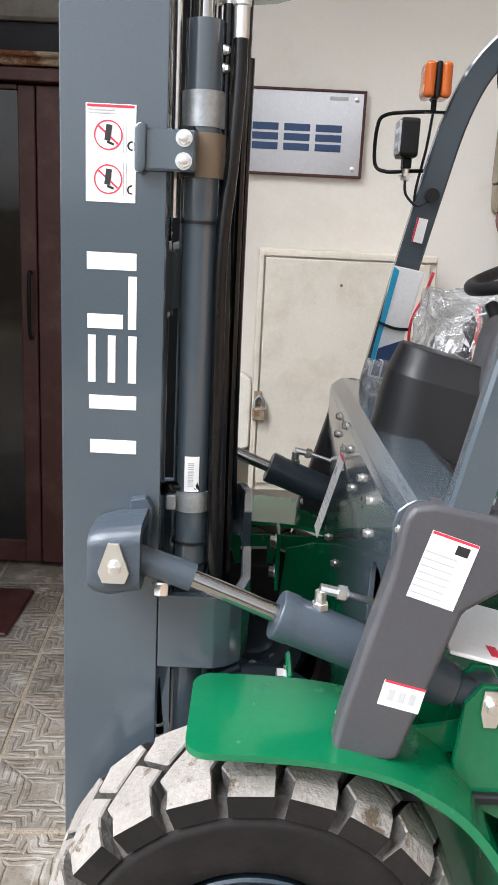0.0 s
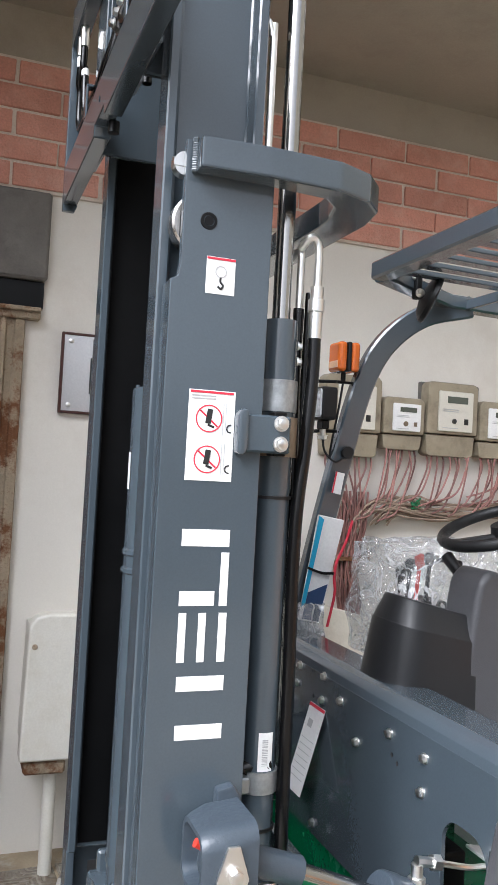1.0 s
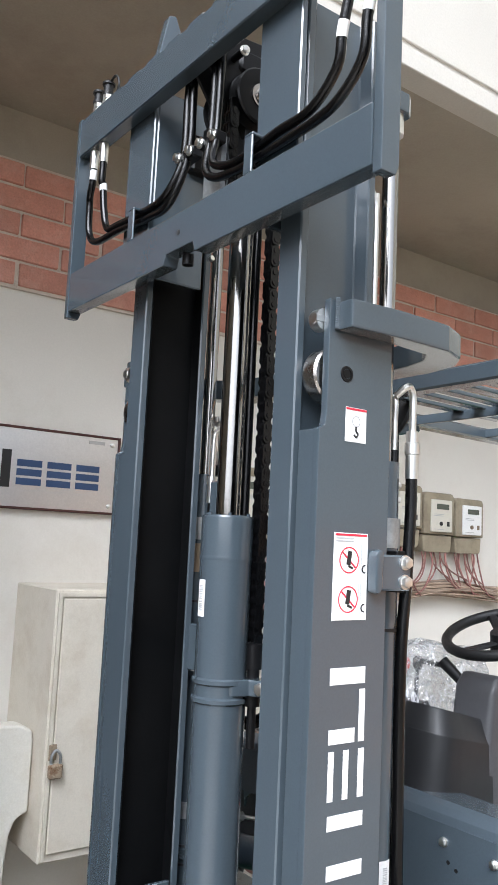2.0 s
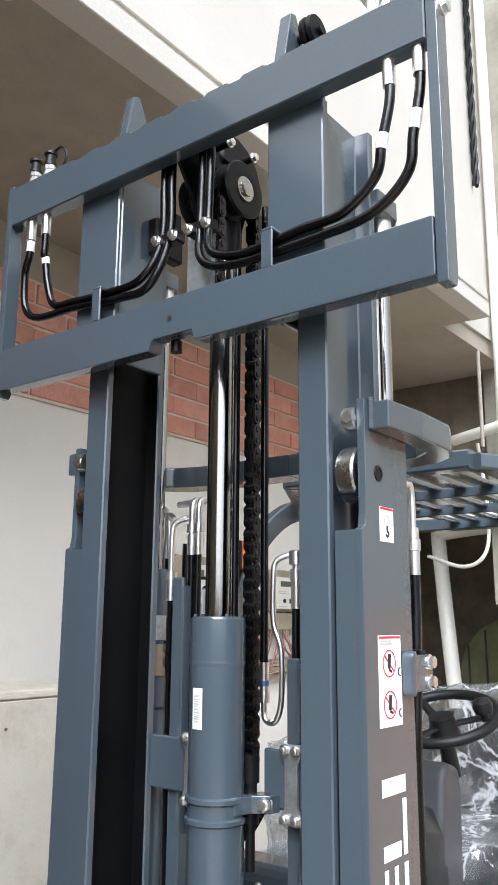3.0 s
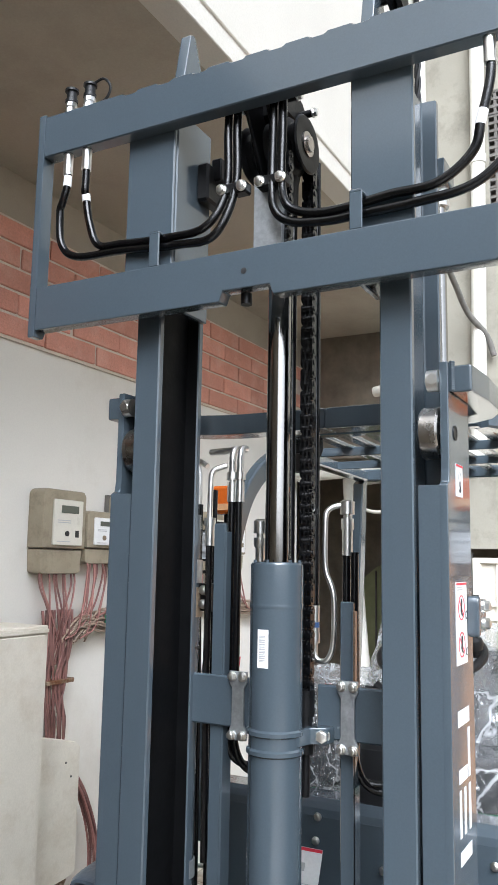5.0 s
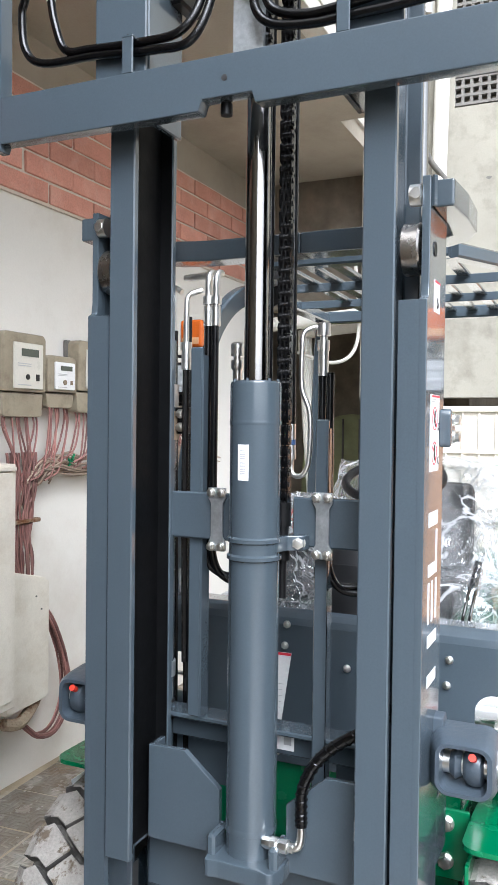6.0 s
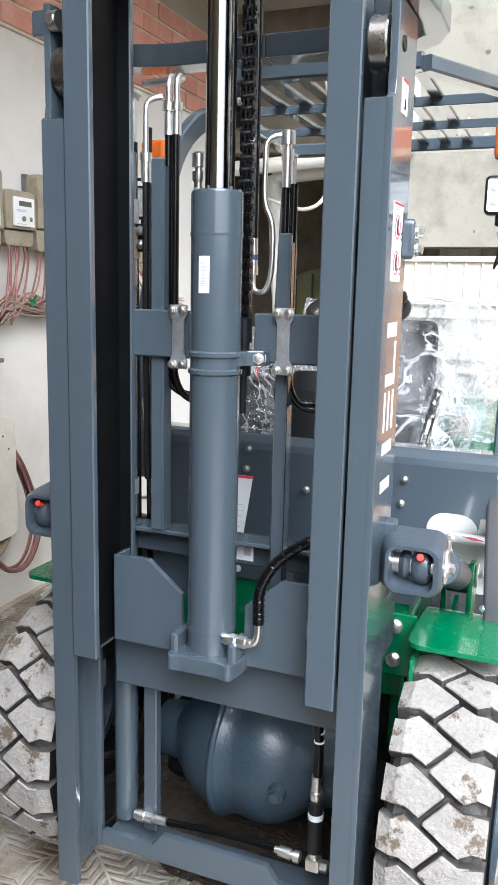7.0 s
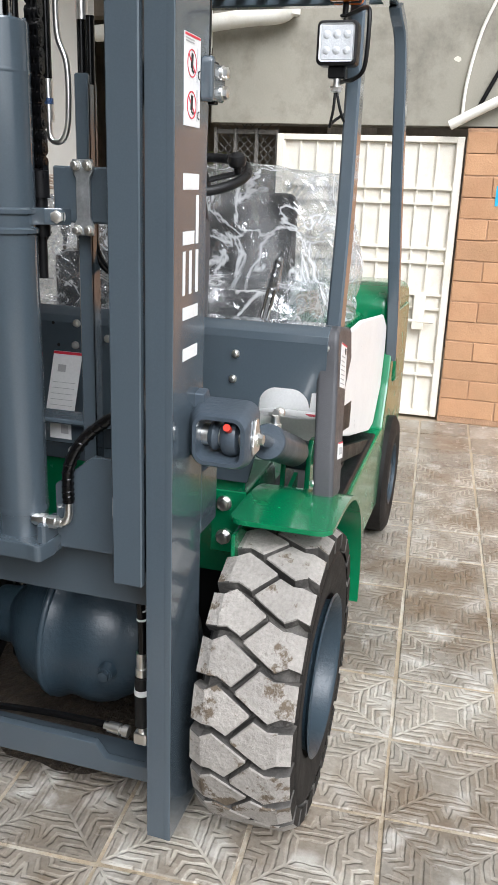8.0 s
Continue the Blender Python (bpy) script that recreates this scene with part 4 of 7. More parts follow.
# fenders
fpts = [(-0.092, 0.845), (0.08, 0.843), (0.20, 0.830), (0.30, 0.797), (0.39, 0.74), (0.46, 0.655), (0.50, 0.56), (0.515, 0.47), (0.52, 0.37)]
fs = [(p.x, p.z) for p in smooth_path([(x, 0, z) for x, z in fpts], 4)]
ftop = fs
fbot = [(x - (0.012 if i > 12 else 0.004 * i / 12), z - 0.012) for i, (x, z) in enumerate(fs)]
for s in (-1, 1):
    bm = B()
    y0, y1 = sorted((C + s * 0.446, C + s * 0.704))
    prism(bm, ftop + fbot[::-1], "y", y0, y1)
    es = [e for e in bm.edges if abs(e.verts[0].co.z - e.verts[1].co.z) > 0.005 and all(v.co.x < -0.088 for v in e.verts)]
    bmesh.ops.bevel(bm, geom=es, offset=0.04, segments=5, affect="EDGES", profile=0.5)
    box(bm, -0.085, 0.28, y0 + 0.01 if s > 0 else y1 - 0.02, y0 + 0.02 if s > 0 else y1 - 0.01, 0.66, 0.80, 0.002)
    part("fender", bm, GREEN, lift, "glossy green steel fender")
    bm = B()
    ya = C + s * 0.40
    prism(bm, [(0.10, 0.55), (0.12, 0.78), (0.20, 0.80), (0.5, 0.80), (0.6, 0.55)], "y", min(ya, ya + s * 0.012), max(ya, ya + s * 0.012), 0.003)
    y0, y1 = sorted((C + s * 0.345, C + s * 0.440))
    box(bm, 0.088, 0.10, y0, y1, 0.665, 0.845, 0.003)
    part("frame_bracket", bm, GREEN, lift)
    for z in (0.808, 0.712):
        bm = B()
        bolt(bm, (0.088, C + s * 0.382, z), (-1, 0, 0), 0.017, 0.014)
        part("frame_bolt", bm, ZINC, lift)

# green chassis, hood and counterweight
bm = B()
box(bm, 0.30, 1.9, C - 0.38, C + 0.38, 0.13, 0.70, 0.02)
part("chassis", bm, GREEN, lift)
# black block added under the chassis to darken the gap and stop light behind
bm = B()
prism(bm, [(0.20, 0.34), (0.20, 0.12), (0.26, 0.06), (1.3, 0.06), (1.3, 0.34)], "y", C - 0.37, C + 0.37, 0.01)
part("transmission_housing", bm, BLACK, lift)
bm = B()
prism(bm, [(0.27, 0.30), (0.36, 0.30), (0.36, 0.98), (0.30, 0.98)], "y", C - 0.34, C + 0.34, 0.01)
part("bulkhead", bm, BLACK, lift, "dark bulkhead behind the mast")
bm = B()
box(bm, 0.249, 0.262, C - 0.39, C + 0.39, 0.52, 0.85, 0.003)
part("front_frame_plate", bm, GREEN, lift, "green steel frame plate under the cowl")
for s in (-1, 1):
    bm = B()
    y0, y1 = sorted((C + s * 0.40, C + s * 0.615))
    prism(bm, [(0.53, 0.30), (1.62, 0.26), (1.68, 0.52), (1.78, 0.72), (1.84, 1.0), (1.92, 1.02), (1.98, 0.75), (2.32, 0.72), (2.36, 1.08), (1.80, 1.10), (1.70, 0.80), (1.60, 0.62), (0.56, 0.60)], "y", y0, y1, 0.012)
    part("side_step", bm, GREEN, lift)
    bm = B()
    y0, y1 = sorted((C + s * 0.42, C + s * 0.60))
    box(bm, 0.62, 1.50, y0, y1, 0.60, 0.628, 0.006)
    part("step_mat", bm, BLKPL, lift)
    bm = B()
    ye = C + s * 0.565
    prism(bm, [(0.60, 0.87), (0.90, 0.785), (1.40, 0.665), (1.50, 0.665), (1.66, 0.79), (1.715, 0.95), (1.70, 1.06), (1.58, 1.12), (1.0, 1.18), (0.62, 1.18)], "y", min(ye, ye + s * 0.02), max(ye, ye + s * 0.02), 0.03)
    part("protective_sheet", bm, WHITEPL, lift, "white protective sheet over the hood side")
    bm = B()
    yo = ye + s * 0.021
    prism(bm, [(0.63, 0.87), (0.84, 0.835), (0.85, 0.93), (0.63, 0.955)], "y", min(ye, yo), max(ye, yo), 0.004)
    part("step_recess", bm, BLKPL, lift)
    bm = B()
    prism(bm, [(0.70, 0.805), (1.46, 0.615), (1.49, 0.56), (0.72, 0.745)], "y", min(ye, yo), max(ye, yo), 0.004)
    part("step_edge", bm, BLKPL, lift)
bm = B()
prism(bm, [(0.80, 0.70), (1.70, 0.70), (1.75, 1.08), (1.62, 1.12), (0.88, 1.12), (0.80, 1.06)], "y", C - 0.49, C + 0.49, 0.02)
part("hood", bm, GREEN, lift)
bm = B()
prism(bm, [(1.72, 0.35), (2.42, 0.30), (2.56, 0.45), (2.58, 0.95), (2.45, 1.18), (1.90, 1.22), (1.74, 1.16), (1.74, 0.75)], "y", C - 0.60, C + 0.60, 0.05, 3)
part("counterweight", bm, GREEN, lift)
bm = B()
box(bm, 0.28, 0.95, C - 0.56, C + 0.56, 0.66, 0.68, 0.004)
part("floor_plate", bm, CHAR, lift)
bm = B()
prism(bm, [(0.36, 0.99), (0.76, 0.897), (0.76, 0.889), (0.36, 0.982)], "y", C - 0.585, C - 0.33, 0.002, 1)
fsheet = part("floor_cover_sheet", bm, WHITEPL, lift, "white protective floor sheet with red marks")
for i in range(4):
    bm = B()
    x_ = 0.44 + 0.035 * i
    zt = 0.99 - (x_ - 0.36) * 0.2325
    prism(bm, [(x_, zt + 0.0012), (x_ + 0.018, zt + 0.0012 - 0.0042), (x_ + 0.018, zt - 0.0042), (x_, zt)], "y", C - 0.565 + 0.012 * i, C - 0.525 + 0.012 * i)
    part("red_mark", bm, RED, fsheet)

bm = B()
prism(bm, [(C - 0.57, 0.68), (C + 0.30, 0.68), (C + 0.30, 1.06), (C + 0.26, 1.10), (C - 0.53, 1.10), (C - 0.57, 1.06)], "x", 0.775, 0.79, 0.006)
part("hood_front_sheet", bm, WHITEPL, lift, "white protective sheet on the hood front")

# front cowl: upright panel with arched cut-outs, turned over at the top
def arch(y0, y1, z0, z1, n=8):
    r = min(0.05, (y1 - y0) / 2)
    a = [(y0, z0), (y0, z1 - r)] + [(y0 + r - r * math.cos(t), z1 - r + r * math.sin(t)) for t in [math.pi / 2 * i / n for i in range(1, n + 1)]]
    b_ = [(y1 - r + r * math.sin(t), z1 - r + r * math.cos(t)) for t in [math.pi / 2 * i / n for i in range(0, n + 1)]] + [(y1, z0)]
    return a + b_


out = [(C - 0.605, 1.228), (C - 0.605, 1.095), (C - 0.57, 1.095)] + [(y, z) for y, z in arch(C - 0.565, C - 0.425, 0.97, 1.10)][1:-1]
out += [(C - 0.425, 0.92), (C - 0.40, 0.815), (C + 0.40, 0.815), (C + 0.425, 0.92)]
out += [(y, z) for y, z in arch(C + 0.425, C + 0.565, 0.97, 1.10)][1:-1] + [(C + 0.57, 1.095), (C + 0.605, 1.095), (C + 0.605, 1.228)]
bm = B()
prism(bm, out, "x", 0.236, 0.246, 0.003, 1)
prism(bm, [(0.236, 1.226), (0.241, 1.246), (0.256, 1.260), (0.272, 1.268), (0.37, 1.262), (0.41, 1.235), (0.41, 1.225), (0.365, 1.25), (0.276, 1.255), (0.265, 1.248), (0.260, 1.228)], "y", C - 0.605, C + 0.605, 0.002, 1)
cowl = part("front_cowl", bm, GREY, lift, "grey sheet steel cowl with rows of bolts")
for y, z in [(1.528, 1.182), (1.534, 1.112), (1.668, 1.187), (1.815, 1.120), (2.000, 1.226), (2.006, 1.163), (1.905, 1.190), (2.150, 1.218), (2.168, 1.165), (2.028, 0.845), (2.225, 0.845)]:
    bm = B()
    bolt(bm, (0.236, y, z), (-1, 0, 0), 0.009, 0.007)
    part("bolt", bm, ZINC, cowl)
for y, z in ((2.075, 1.222), (2.06, 1.16), (1.632, 1.135), (1.655, 1.146)):
    bm = B()
    rod(bm, (0.2365, y, z), (0.2352, y, z), 0.005, 10)
    part("bolt_hole", bm, BLACK, cowl)

# dash cover, column, wheel
DY, PY = 1.800, 1.838                       # steering column, dash cover
def loft(bm, rings, capped=True):
    """Joins equal rings of points, in order, into a closed body."""
    vs = [[bm.verts.new(p) for p in r] for r in rings]
    n = len(vs[0])
    for a, b_ in zip(vs, vs[1:]):
        for i in range(n):
            bm.faces.new((a[i], a[(i + 1) % n], b_[(i + 1) % n], b_[i]))
    if capped:
        bm.faces.new(vs[0])
        bm.faces.new(vs[-1])
    bmesh.ops.recalc_face_normals(bm, faces=bm.faces[:])
    return bm


def pod_ring(z, x0, x1, hy, tilt=0.0):
    """A ring that is round in front and square behind."""
    pts = []
    for i in range(17):
        a = math.pi * (i / 16 - 0.5)
        fx = math.copysign(abs(math.cos(a)) ** 0.75, math.cos(a))
        fy = math.copysign(abs(math.sin(a)) ** 0.75, math.sin(a))
        pts.append((x0 + (x1 - x0) * 0.45 * (1 - fx), PY + hy * fy, z - tilt * (x0 + (x1 - x0) * 0.45 * (1 - fx) - x0)))
    pts += [(x1, PY + hy, z - tilt * (x1 - x0)), (x1, PY - hy, z - tilt * (x1 - x0))]
    return pts


bm = B()
loft(bm, [pod_ring(1.245, 0.275, 0.50, 0.103, 0.2), pod_ring(1.255, 0.270, 0.50, 0.107, 0.2), pod_ring(1.402, 0.298, 0.50, 0.101, 0.22), pod_ring(1.406, 0.302, 0.50, 0.099, 0.22)])
part("dash_cover", bm, CHAR, lift, "dark plastic dash cover")
bm = B()
loft(bm, [pod_ring(1.4055, 0.301, 0.50, 0.099, 0.22), pod_ring(1.458, 0.322, 0.49, 0.076, 0.25), pod_ring(1.462, 0.328, 0.488, 0.071, 0.25)])
part("dash_top", bm, CHAR, lift)
bm = B()
prism(bm, [(0.455, 1.20), (0.50, 1.50), (0.53, 1.535), (0.60, 1.515), (0.62, 1.46), (0.60, 1.05), (0.52, 1.0)], "y", DY - 0.066, DY + 0.066, 0.018, 3)
part("steering_column", bm, COVER, lift, "grey plastic steering column")
bm = B()
sweep(bm, [(0.55, DY + 0.06, 1.47), (0.555, DY + 0.09, 1.495), (0.55, DY + 0.13, 1.53)], 0.007, 8)
rod(bm, (0.553, DY + 0.085, 1.498), (0.548, DY + 0.145, 1.542), 0.014, 12, 0.017)
part("indicator_lever", bm, BLKPL, lift)
SW, SN = Vector((0.600, DY - 0.020, 1.640)), Vector((-0.343, 0, 0.94)).normalized()
q = SN.to_track_quat("Z", "Y").to_matrix()
bm = B()
sweep(bm, [SW + q @ Vector((0.155 * math.cos(a), 0.155 * math.sin(a), 0)) for a in [2 * math.pi * i / 40 for i in range(41)]], 0.0145, 12, smooth=False)
sw = part("steering_wheel", bm, BLKPL, lift, "black plastic steering wheel with a spinner knob")
bm = B()
for a in (0.3, 2.4, 4.5):
    bar_sweep(bm, [SW + q @ Vector((0.03 * math.cos(a), 0.03 * math.sin(a), -0.02)), SW + q @ Vector((0.151 * math.cos(a), 0.151 * math.sin(a), 0))], 0.014, 0.006, q @ Vector((-math.sin(a), math.cos(a), 0)), smooth=False)
rod(bm, SW - SN * 0.05, SW + SN * 0.005, 0.045, 24, 0.035)
rod(bm, SW - SN * 0.17, SW - SN * 0.04, 0.026, 16, 0.020)
part("wheel_hub", bm, BLKPL, sw)
bm = B()
lathe(bm, (0.575, 1.642, 1.645), SN, [(0, 0.010), (0.02, 0.012), (0.025, 0.024), (0.04, 0.028), (0.055, 0.024), (0.062, 0.01), (0.063, 0)], 20)
part("spinner_knob", bm, BLKPL, sw)

# overhead guard
for s in (-1, 1):
    f = 0.60 if s < 0 else 0.575
    bm = B()
    bar_sweep(bm, [(0.325, C + s * f, 1.10), (0.355, C + s * f, 1.25), (0.42, C + s * (f - 0.003), 1.56), (0.475, C + s * (f - 0.012), 1.81), (0.53, C + s * (f - 0.022), 2.03), (0.60, C + s * (f - 0.035), 2.17), (0.72, C + s * (f - 0.055), 2.27), (0.88, C + s * (f - 0.08), 2.315)], 0.020, 0.036, (0, 1, 0))
    part("guard_front_leg", bm, GREY, lift)
    bm = B()
    bar_sweep(bm, [(1.78, C + s * 0.607, 0.90), (1.75, C + s * 0.603, 1.1), (1.74, C + s * 0.575, 1.6), (1.72, C + s * 0.548, 2.13), (1.66, C + s * 0.52, 2.29)], 0.024, 0.035, (0, 1, 0))
    part("guard_rear_leg", bm, GREY, lift)
    bm = B()
    bar_sweep(bm, [(0.45, C + s * 0.30, 2.33), (0.8, C + s * 0.50, 2.325), (1.66, C + s * 0.50, 2.31)], 0.022, 0.03, (0, 0, 1), smooth=False)
    part("guard_side_rail", bm, GREY, lift)
bm = B()
bar_sweep(bm, [(0.44, C - 0.30, 2.335), (0.44, C + 0.30, 2.335)], 0.026, 0.03, (0, 0, 1), smooth=False)
part("guard_front_rail", bm, GREY, lift)
bm = B()
bar_sweep(bm, [(1.66, C - 0.5, 2.315), (1.66, C + 0.5, 2.315)], 0.026, 0.03, (0, 0, 1), smooth=False)
part("guard_rear_rail", bm, GREY, lift)
for i in range(7):
    bm = B()
    y = C - 0.27 + i * 0.09
    bar_sweep(bm, [(0.46, y, 2.34), (1.64, y, 2.322)], 0.007, 0.021, (0, 0, 1), smooth=False, bev=0.003)
    part("guard_slat", bm, GREY, lift)

# tilt cylinders and their knuckles on the mast
for s in (-1, 1):
    yt = C + s * 0.50
    A0, A1, A2, A3 = (Vector((x, yt, z)) for x, z in ((-0.215, 1.105), (-0.125, 1.075), (0.057, 1.003), (0.42, 0.862)))
    bm = B()

    def ring_yz(d0, d1, z0, z1, r, n=5):
        pts = []
        for cy, cz, a0 in ((d1 - r, z1 - r, 0), (d0 + r, z1 - r, 90), (d0 + r, z0 + r, 180), (d1 - r, z0 + r, 270)):
            for i in range(n + 1):
                t = radians(a0 + 90 * i / n)
                pts.append((C + s * (cy + r * math.cos(t)), cz + r * math.sin(t)))
        return pts
    loops = []
    for x, (d0, d1, z0, z1, r, e) in ((-0.272, (0.418, 0.546, 1.040, 1.160, 0.030, 0.0)), (-0.284, (0.424, 0.540, 1.046, 1.154, 0.028, 0.0)), (-0.284, (0.432, 0.530, 1.054, 1.146, 0.020, 0.0)),
                                      (-0.272, (0.434, 0.528, 1.057, 1.144, 0.018, 0.0)), (-0.19, (0.438, 0.522, 1.07, 1.150, 0.018, 0.0)), (-0.19, (0.404, 0.546, 1.048, 1.172, 0.030, 0.0)), (-0.245, (0.404, 0.548, 1.036, 1.165, 0.030, 0.0))):
        loops.append([(x, y, z) for y, z in ring_yz(d0, d1, z0, z1, r)])
    loops.append(loops[0])
    vs = [[bm.verts.new(p) for p in r_] for r_ in loops[:-1]]
    vs.append(vs[0])
    for a_, b_ in zip(vs, vs[1:]):
        for i in range(len(a_)):
            bm.faces.new((a_[i], a_[(i + 1) % len(a_)], b_[(i + 1) % len(a_)], b_[i]))
    bmesh.ops.recalc_face_normals(bm, faces=bm.faces[:])
    prism(bm, [(-0.226, 1.185), (-0.196, 1.192), (-0.182, 1.17), (-0.19, 1.06), (-0.21, 1.04), (-0.23, 1.06)], "y", *sorted((C + s * 0.404, C + s * 0.43)), 0.005, 2)
    knuckle = part("tilt_bracket", bm, CAST, lift, "cast steel tilt bracket with a pin")
    bm = B()
    rod(bm, (-0.235, C + s * 0.42, 1.10), (-0.235, C + s * 0.552, 1.10), 0.024, 24)
    prism(bm, [(-0.245, 1.145), (-0.225, 1.145), (-0.207, 1.09), (-0.215, 1.07), (-0.255, 1.07), (-0.263, 1.09)], "y", *sorted((C + s * 0.547, C + s * 0.554)), 0.002)
    bolt(bm, (-0.232, C + s * 0.554, 1.10), (0, s, 0), 0.012, 0.010)
    part("pin", bm, ZINC, knuckle)
    bm = B()
    lathe(bm, (-0.235, C + s * 0.440, 1.10), (0, s, 0), [(0.006, 0.02), (0.012, 0.028), (0.022, 0.034), (0.032, 0.028), (0.036, 0.02), (0.038, 0.03), (0.046, 0.040), (0.060, 0.0435), (0.074, 0.040), (0.080, 0.03)], 28)
    rod(bm, A0, A1 + (A1 - A0) * 0.3, 0.026, 20)
    eye_ = part("rod_eye", bm, CAST, lift)
    bm = B()
    rod(bm, (-0.268, C + s * 0.50, 1.125), (-0.284, C + s * 0.50, 1.134), 0.008, 12)
    part("grease_cap", bm, REDP, eye_, "small red grease cap")
    bm = B()
    bolt(bm, A1 + Vector((-0.03, s * 0.0, -0.022)), (0, s * 0.4, -1), 0.014, 0.02)
    part("clamp_bolt", bm, ZINC, eye_)
    bm = B()
    rod(bm, A1, A2, 0.0175, 24)
    part("tilt_rod", bm, CHROME, lift, "polished chrome rod")
    ax = (A3 - A2)
    bm = B()
    L_ = ax.length
    lathe(bm, A2, ax, [(0, 0.02), (0, 0.044), (0.004, 0.047), (0.03, 0.047), (0.033, 0.045), (L_ - 0.06, 0.045), (L_ - 0.03, 0.04), (L_ - 0.02, 0.025)], 32)
    tc = part("tilt_cylinder", bm, CAST, lift)
    bm = B()
    rod(bm, A3 - ax.normalized() * 0.04, A3 + ax.normalized() * 0.03, 0.03, 20)
    rod(bm, (0.455, yt - 0.035, 0.845), (0.455, yt + 0.035, 0.845), 0.045, 28)
    part("cylinder_foot", bm, CAST, tc)
    bm = B()
    P = A2 + ax.normalized() * 0.085 + Vector((0, 0, 0.045))
    sweep(bm, [P, P + Vector((0, 0, 0.035))], 0.011, 10, smooth=False)
    sweep(bm, [P + Vector((-0.002, 0, 0.04)), P + Vector((0.05, 0, 0.03))], 0.010, 8, smooth=False)
    rod(bm, P, P + Vector((0, 0, 0.012)), 0.016, 6)
    rod(bm, P + Vector((0.03, 0, 0.034)), P + Vector((0.046, 0, 0.031)), 0.015, 6)
    part("hydraulic_fitting", bm, ZINC, tc)
    bm = B()
    sweep(bm, [P + Vector((0.05, 0, 0.03)), P + Vector((0.12, s * -0.01, 0.01)), P + Vector((0.2, s * -0.06, -0.02)), P + Vector((0.3, s * -0.1, -0.05))], 0.006, 8)
    part("hydraulic_pipe", bm, ZINC, tc)
    bm = B()
    for d in (-0.045, 0.030):
        y0 = yt + d
        prism(bm, [(0.40, 0.74), (0.41, 0.86), (0.44, 0.90), (0.475, 0.90), (0.50, 0.86), (0.54, 0.72), (0.54, 0.6), (0.42, 0.66)], "y", y0, y0 + 0.016, 0.004)
    prism(bm, [(0.30, 0.775), (0.42, 0.80), (0.42, 0.74), (0.34, 0.72)], "y", yt - 0.006, yt + 0.006)
    part("cylinder_lug", bm, GREEN, lift)
    bm = B()
    yo = yt + s * 0.047
    prism(bm, [(0.440, 0.895), (0.470, 0.895), (0.477, 0.85), (0.470, 0.82), (0.445, 0.82), (0.437, 0.85)], "y", *sorted((yo, yo + s * 0.008)), 0.003)
    bolt(bm, (0.456, yo + s * 0.008, 0.865), (0, s, 0), 0.012)
    part("lug_pin", bm, ZINC, lift)
    # plastic cover on the foot of the guard leg
    bm = B()
    cv = [(0.262, 1.262), (0.30, 1.268), (0.46, 1.24), (0.46, 1.15), (0.36, 1.085), (0.315, 0.95), (0.272, 0.815), (0.20, 0.808), (0.158, 0.828), (0.17, 0.90), (0.235, 1.15), (0.248, 1.24)]
    prism(bm, cv, "y", *sorted((C + s * 0.575, C + s * 0.632)), 0.012, 3)
    for v in bm.verts:
        v.co.y += s * (1.215 - v.co.z) * 0.07
    cover = part("leg_cover", bm, COVER, lift, "grey plastic leg cover")
    for x, z in ((0.242, 1.215), (0.17, 0.865)):
        bm = B()
        bolt(bm, (x + 0.005, C + s * 0.60, z), (-1, 0, -0.2), 0.008, 0.004)
        part("screw", bm, ZINC, cover)

# drive axle housing behind the mast foot
bm = B()
lathe(bm, (0.06, C + 0.30, 0.37), (0, -1, 0), [(0, 0.06), (0.0, 0.080), (0.07, 0.086), (0.10, 0.115), (0.14, 0.165), (0.18, 0.183), (0.21, 0.198), (0.228, 0.208), (0.238, 0.209), (0.25, 0.203), (0.275, 0.192), (0.30, 0.192), (0.335, 0.199), (0.37, 0.198), (0.41, 0.185), (0.45, 0.16), (0.50, 0.12), (0.60, 0.10), (0.62, 0.06)], 48)
for v in bm.verts:
    if v.co.x < -0.02:
        v.co.x = -0.02 + (v.co.x + 0.02) * 0.85
sweep(bm, [(0.0, C + 0.062, 0.572), (-0.065, C + 0.062, 0.530), (-0.108, C + 0.066, 0.455), (-0.122, C + 0.070, 0.37), (-0.108, C + 0.070, 0.28), (-0.06, C + 0.07, 0.215)], 0.011, 10)
rod(bm, (-0.105, 1.755, 0.36), (-0.128, 1.755, 0.36), 0.026, 20, 0.022)
axle = part("axle_housing", bm, AXLE, lift, "blue-grey cast axle housing")
bm = B()
bolt(bm, (-0.128, 1.755, 0.36), (-1, 0, 0), 0.016, 0.012)
part("drain_plug", bm, AXLE, axle)

for x_ in (0.86, 1.26):
    bm = B()
    bar_sweep(bm, [(x_, C - 0.49, 2.318), (x_, C + 0.49, 2.318)], 0.016, 0.006, (0, 0, 1), smooth=False, bev=0.002)
    part("guard_cross_rib", bm, GREY, lift)
# ---- forklift details ----
YN = C - 0.408                                # outer face of the rail with the labels


def label_plate(name, x0, x1, z0, z1, y, parent, text="", d=-1, t=0.0012, material=None):
    bm = B()
    box(bm, x0, x1, min(y, y + d * t), max(y, y + d * t), z0, z1, 0.0004)
    return part(name, bm, material or WHITE, parent, text)


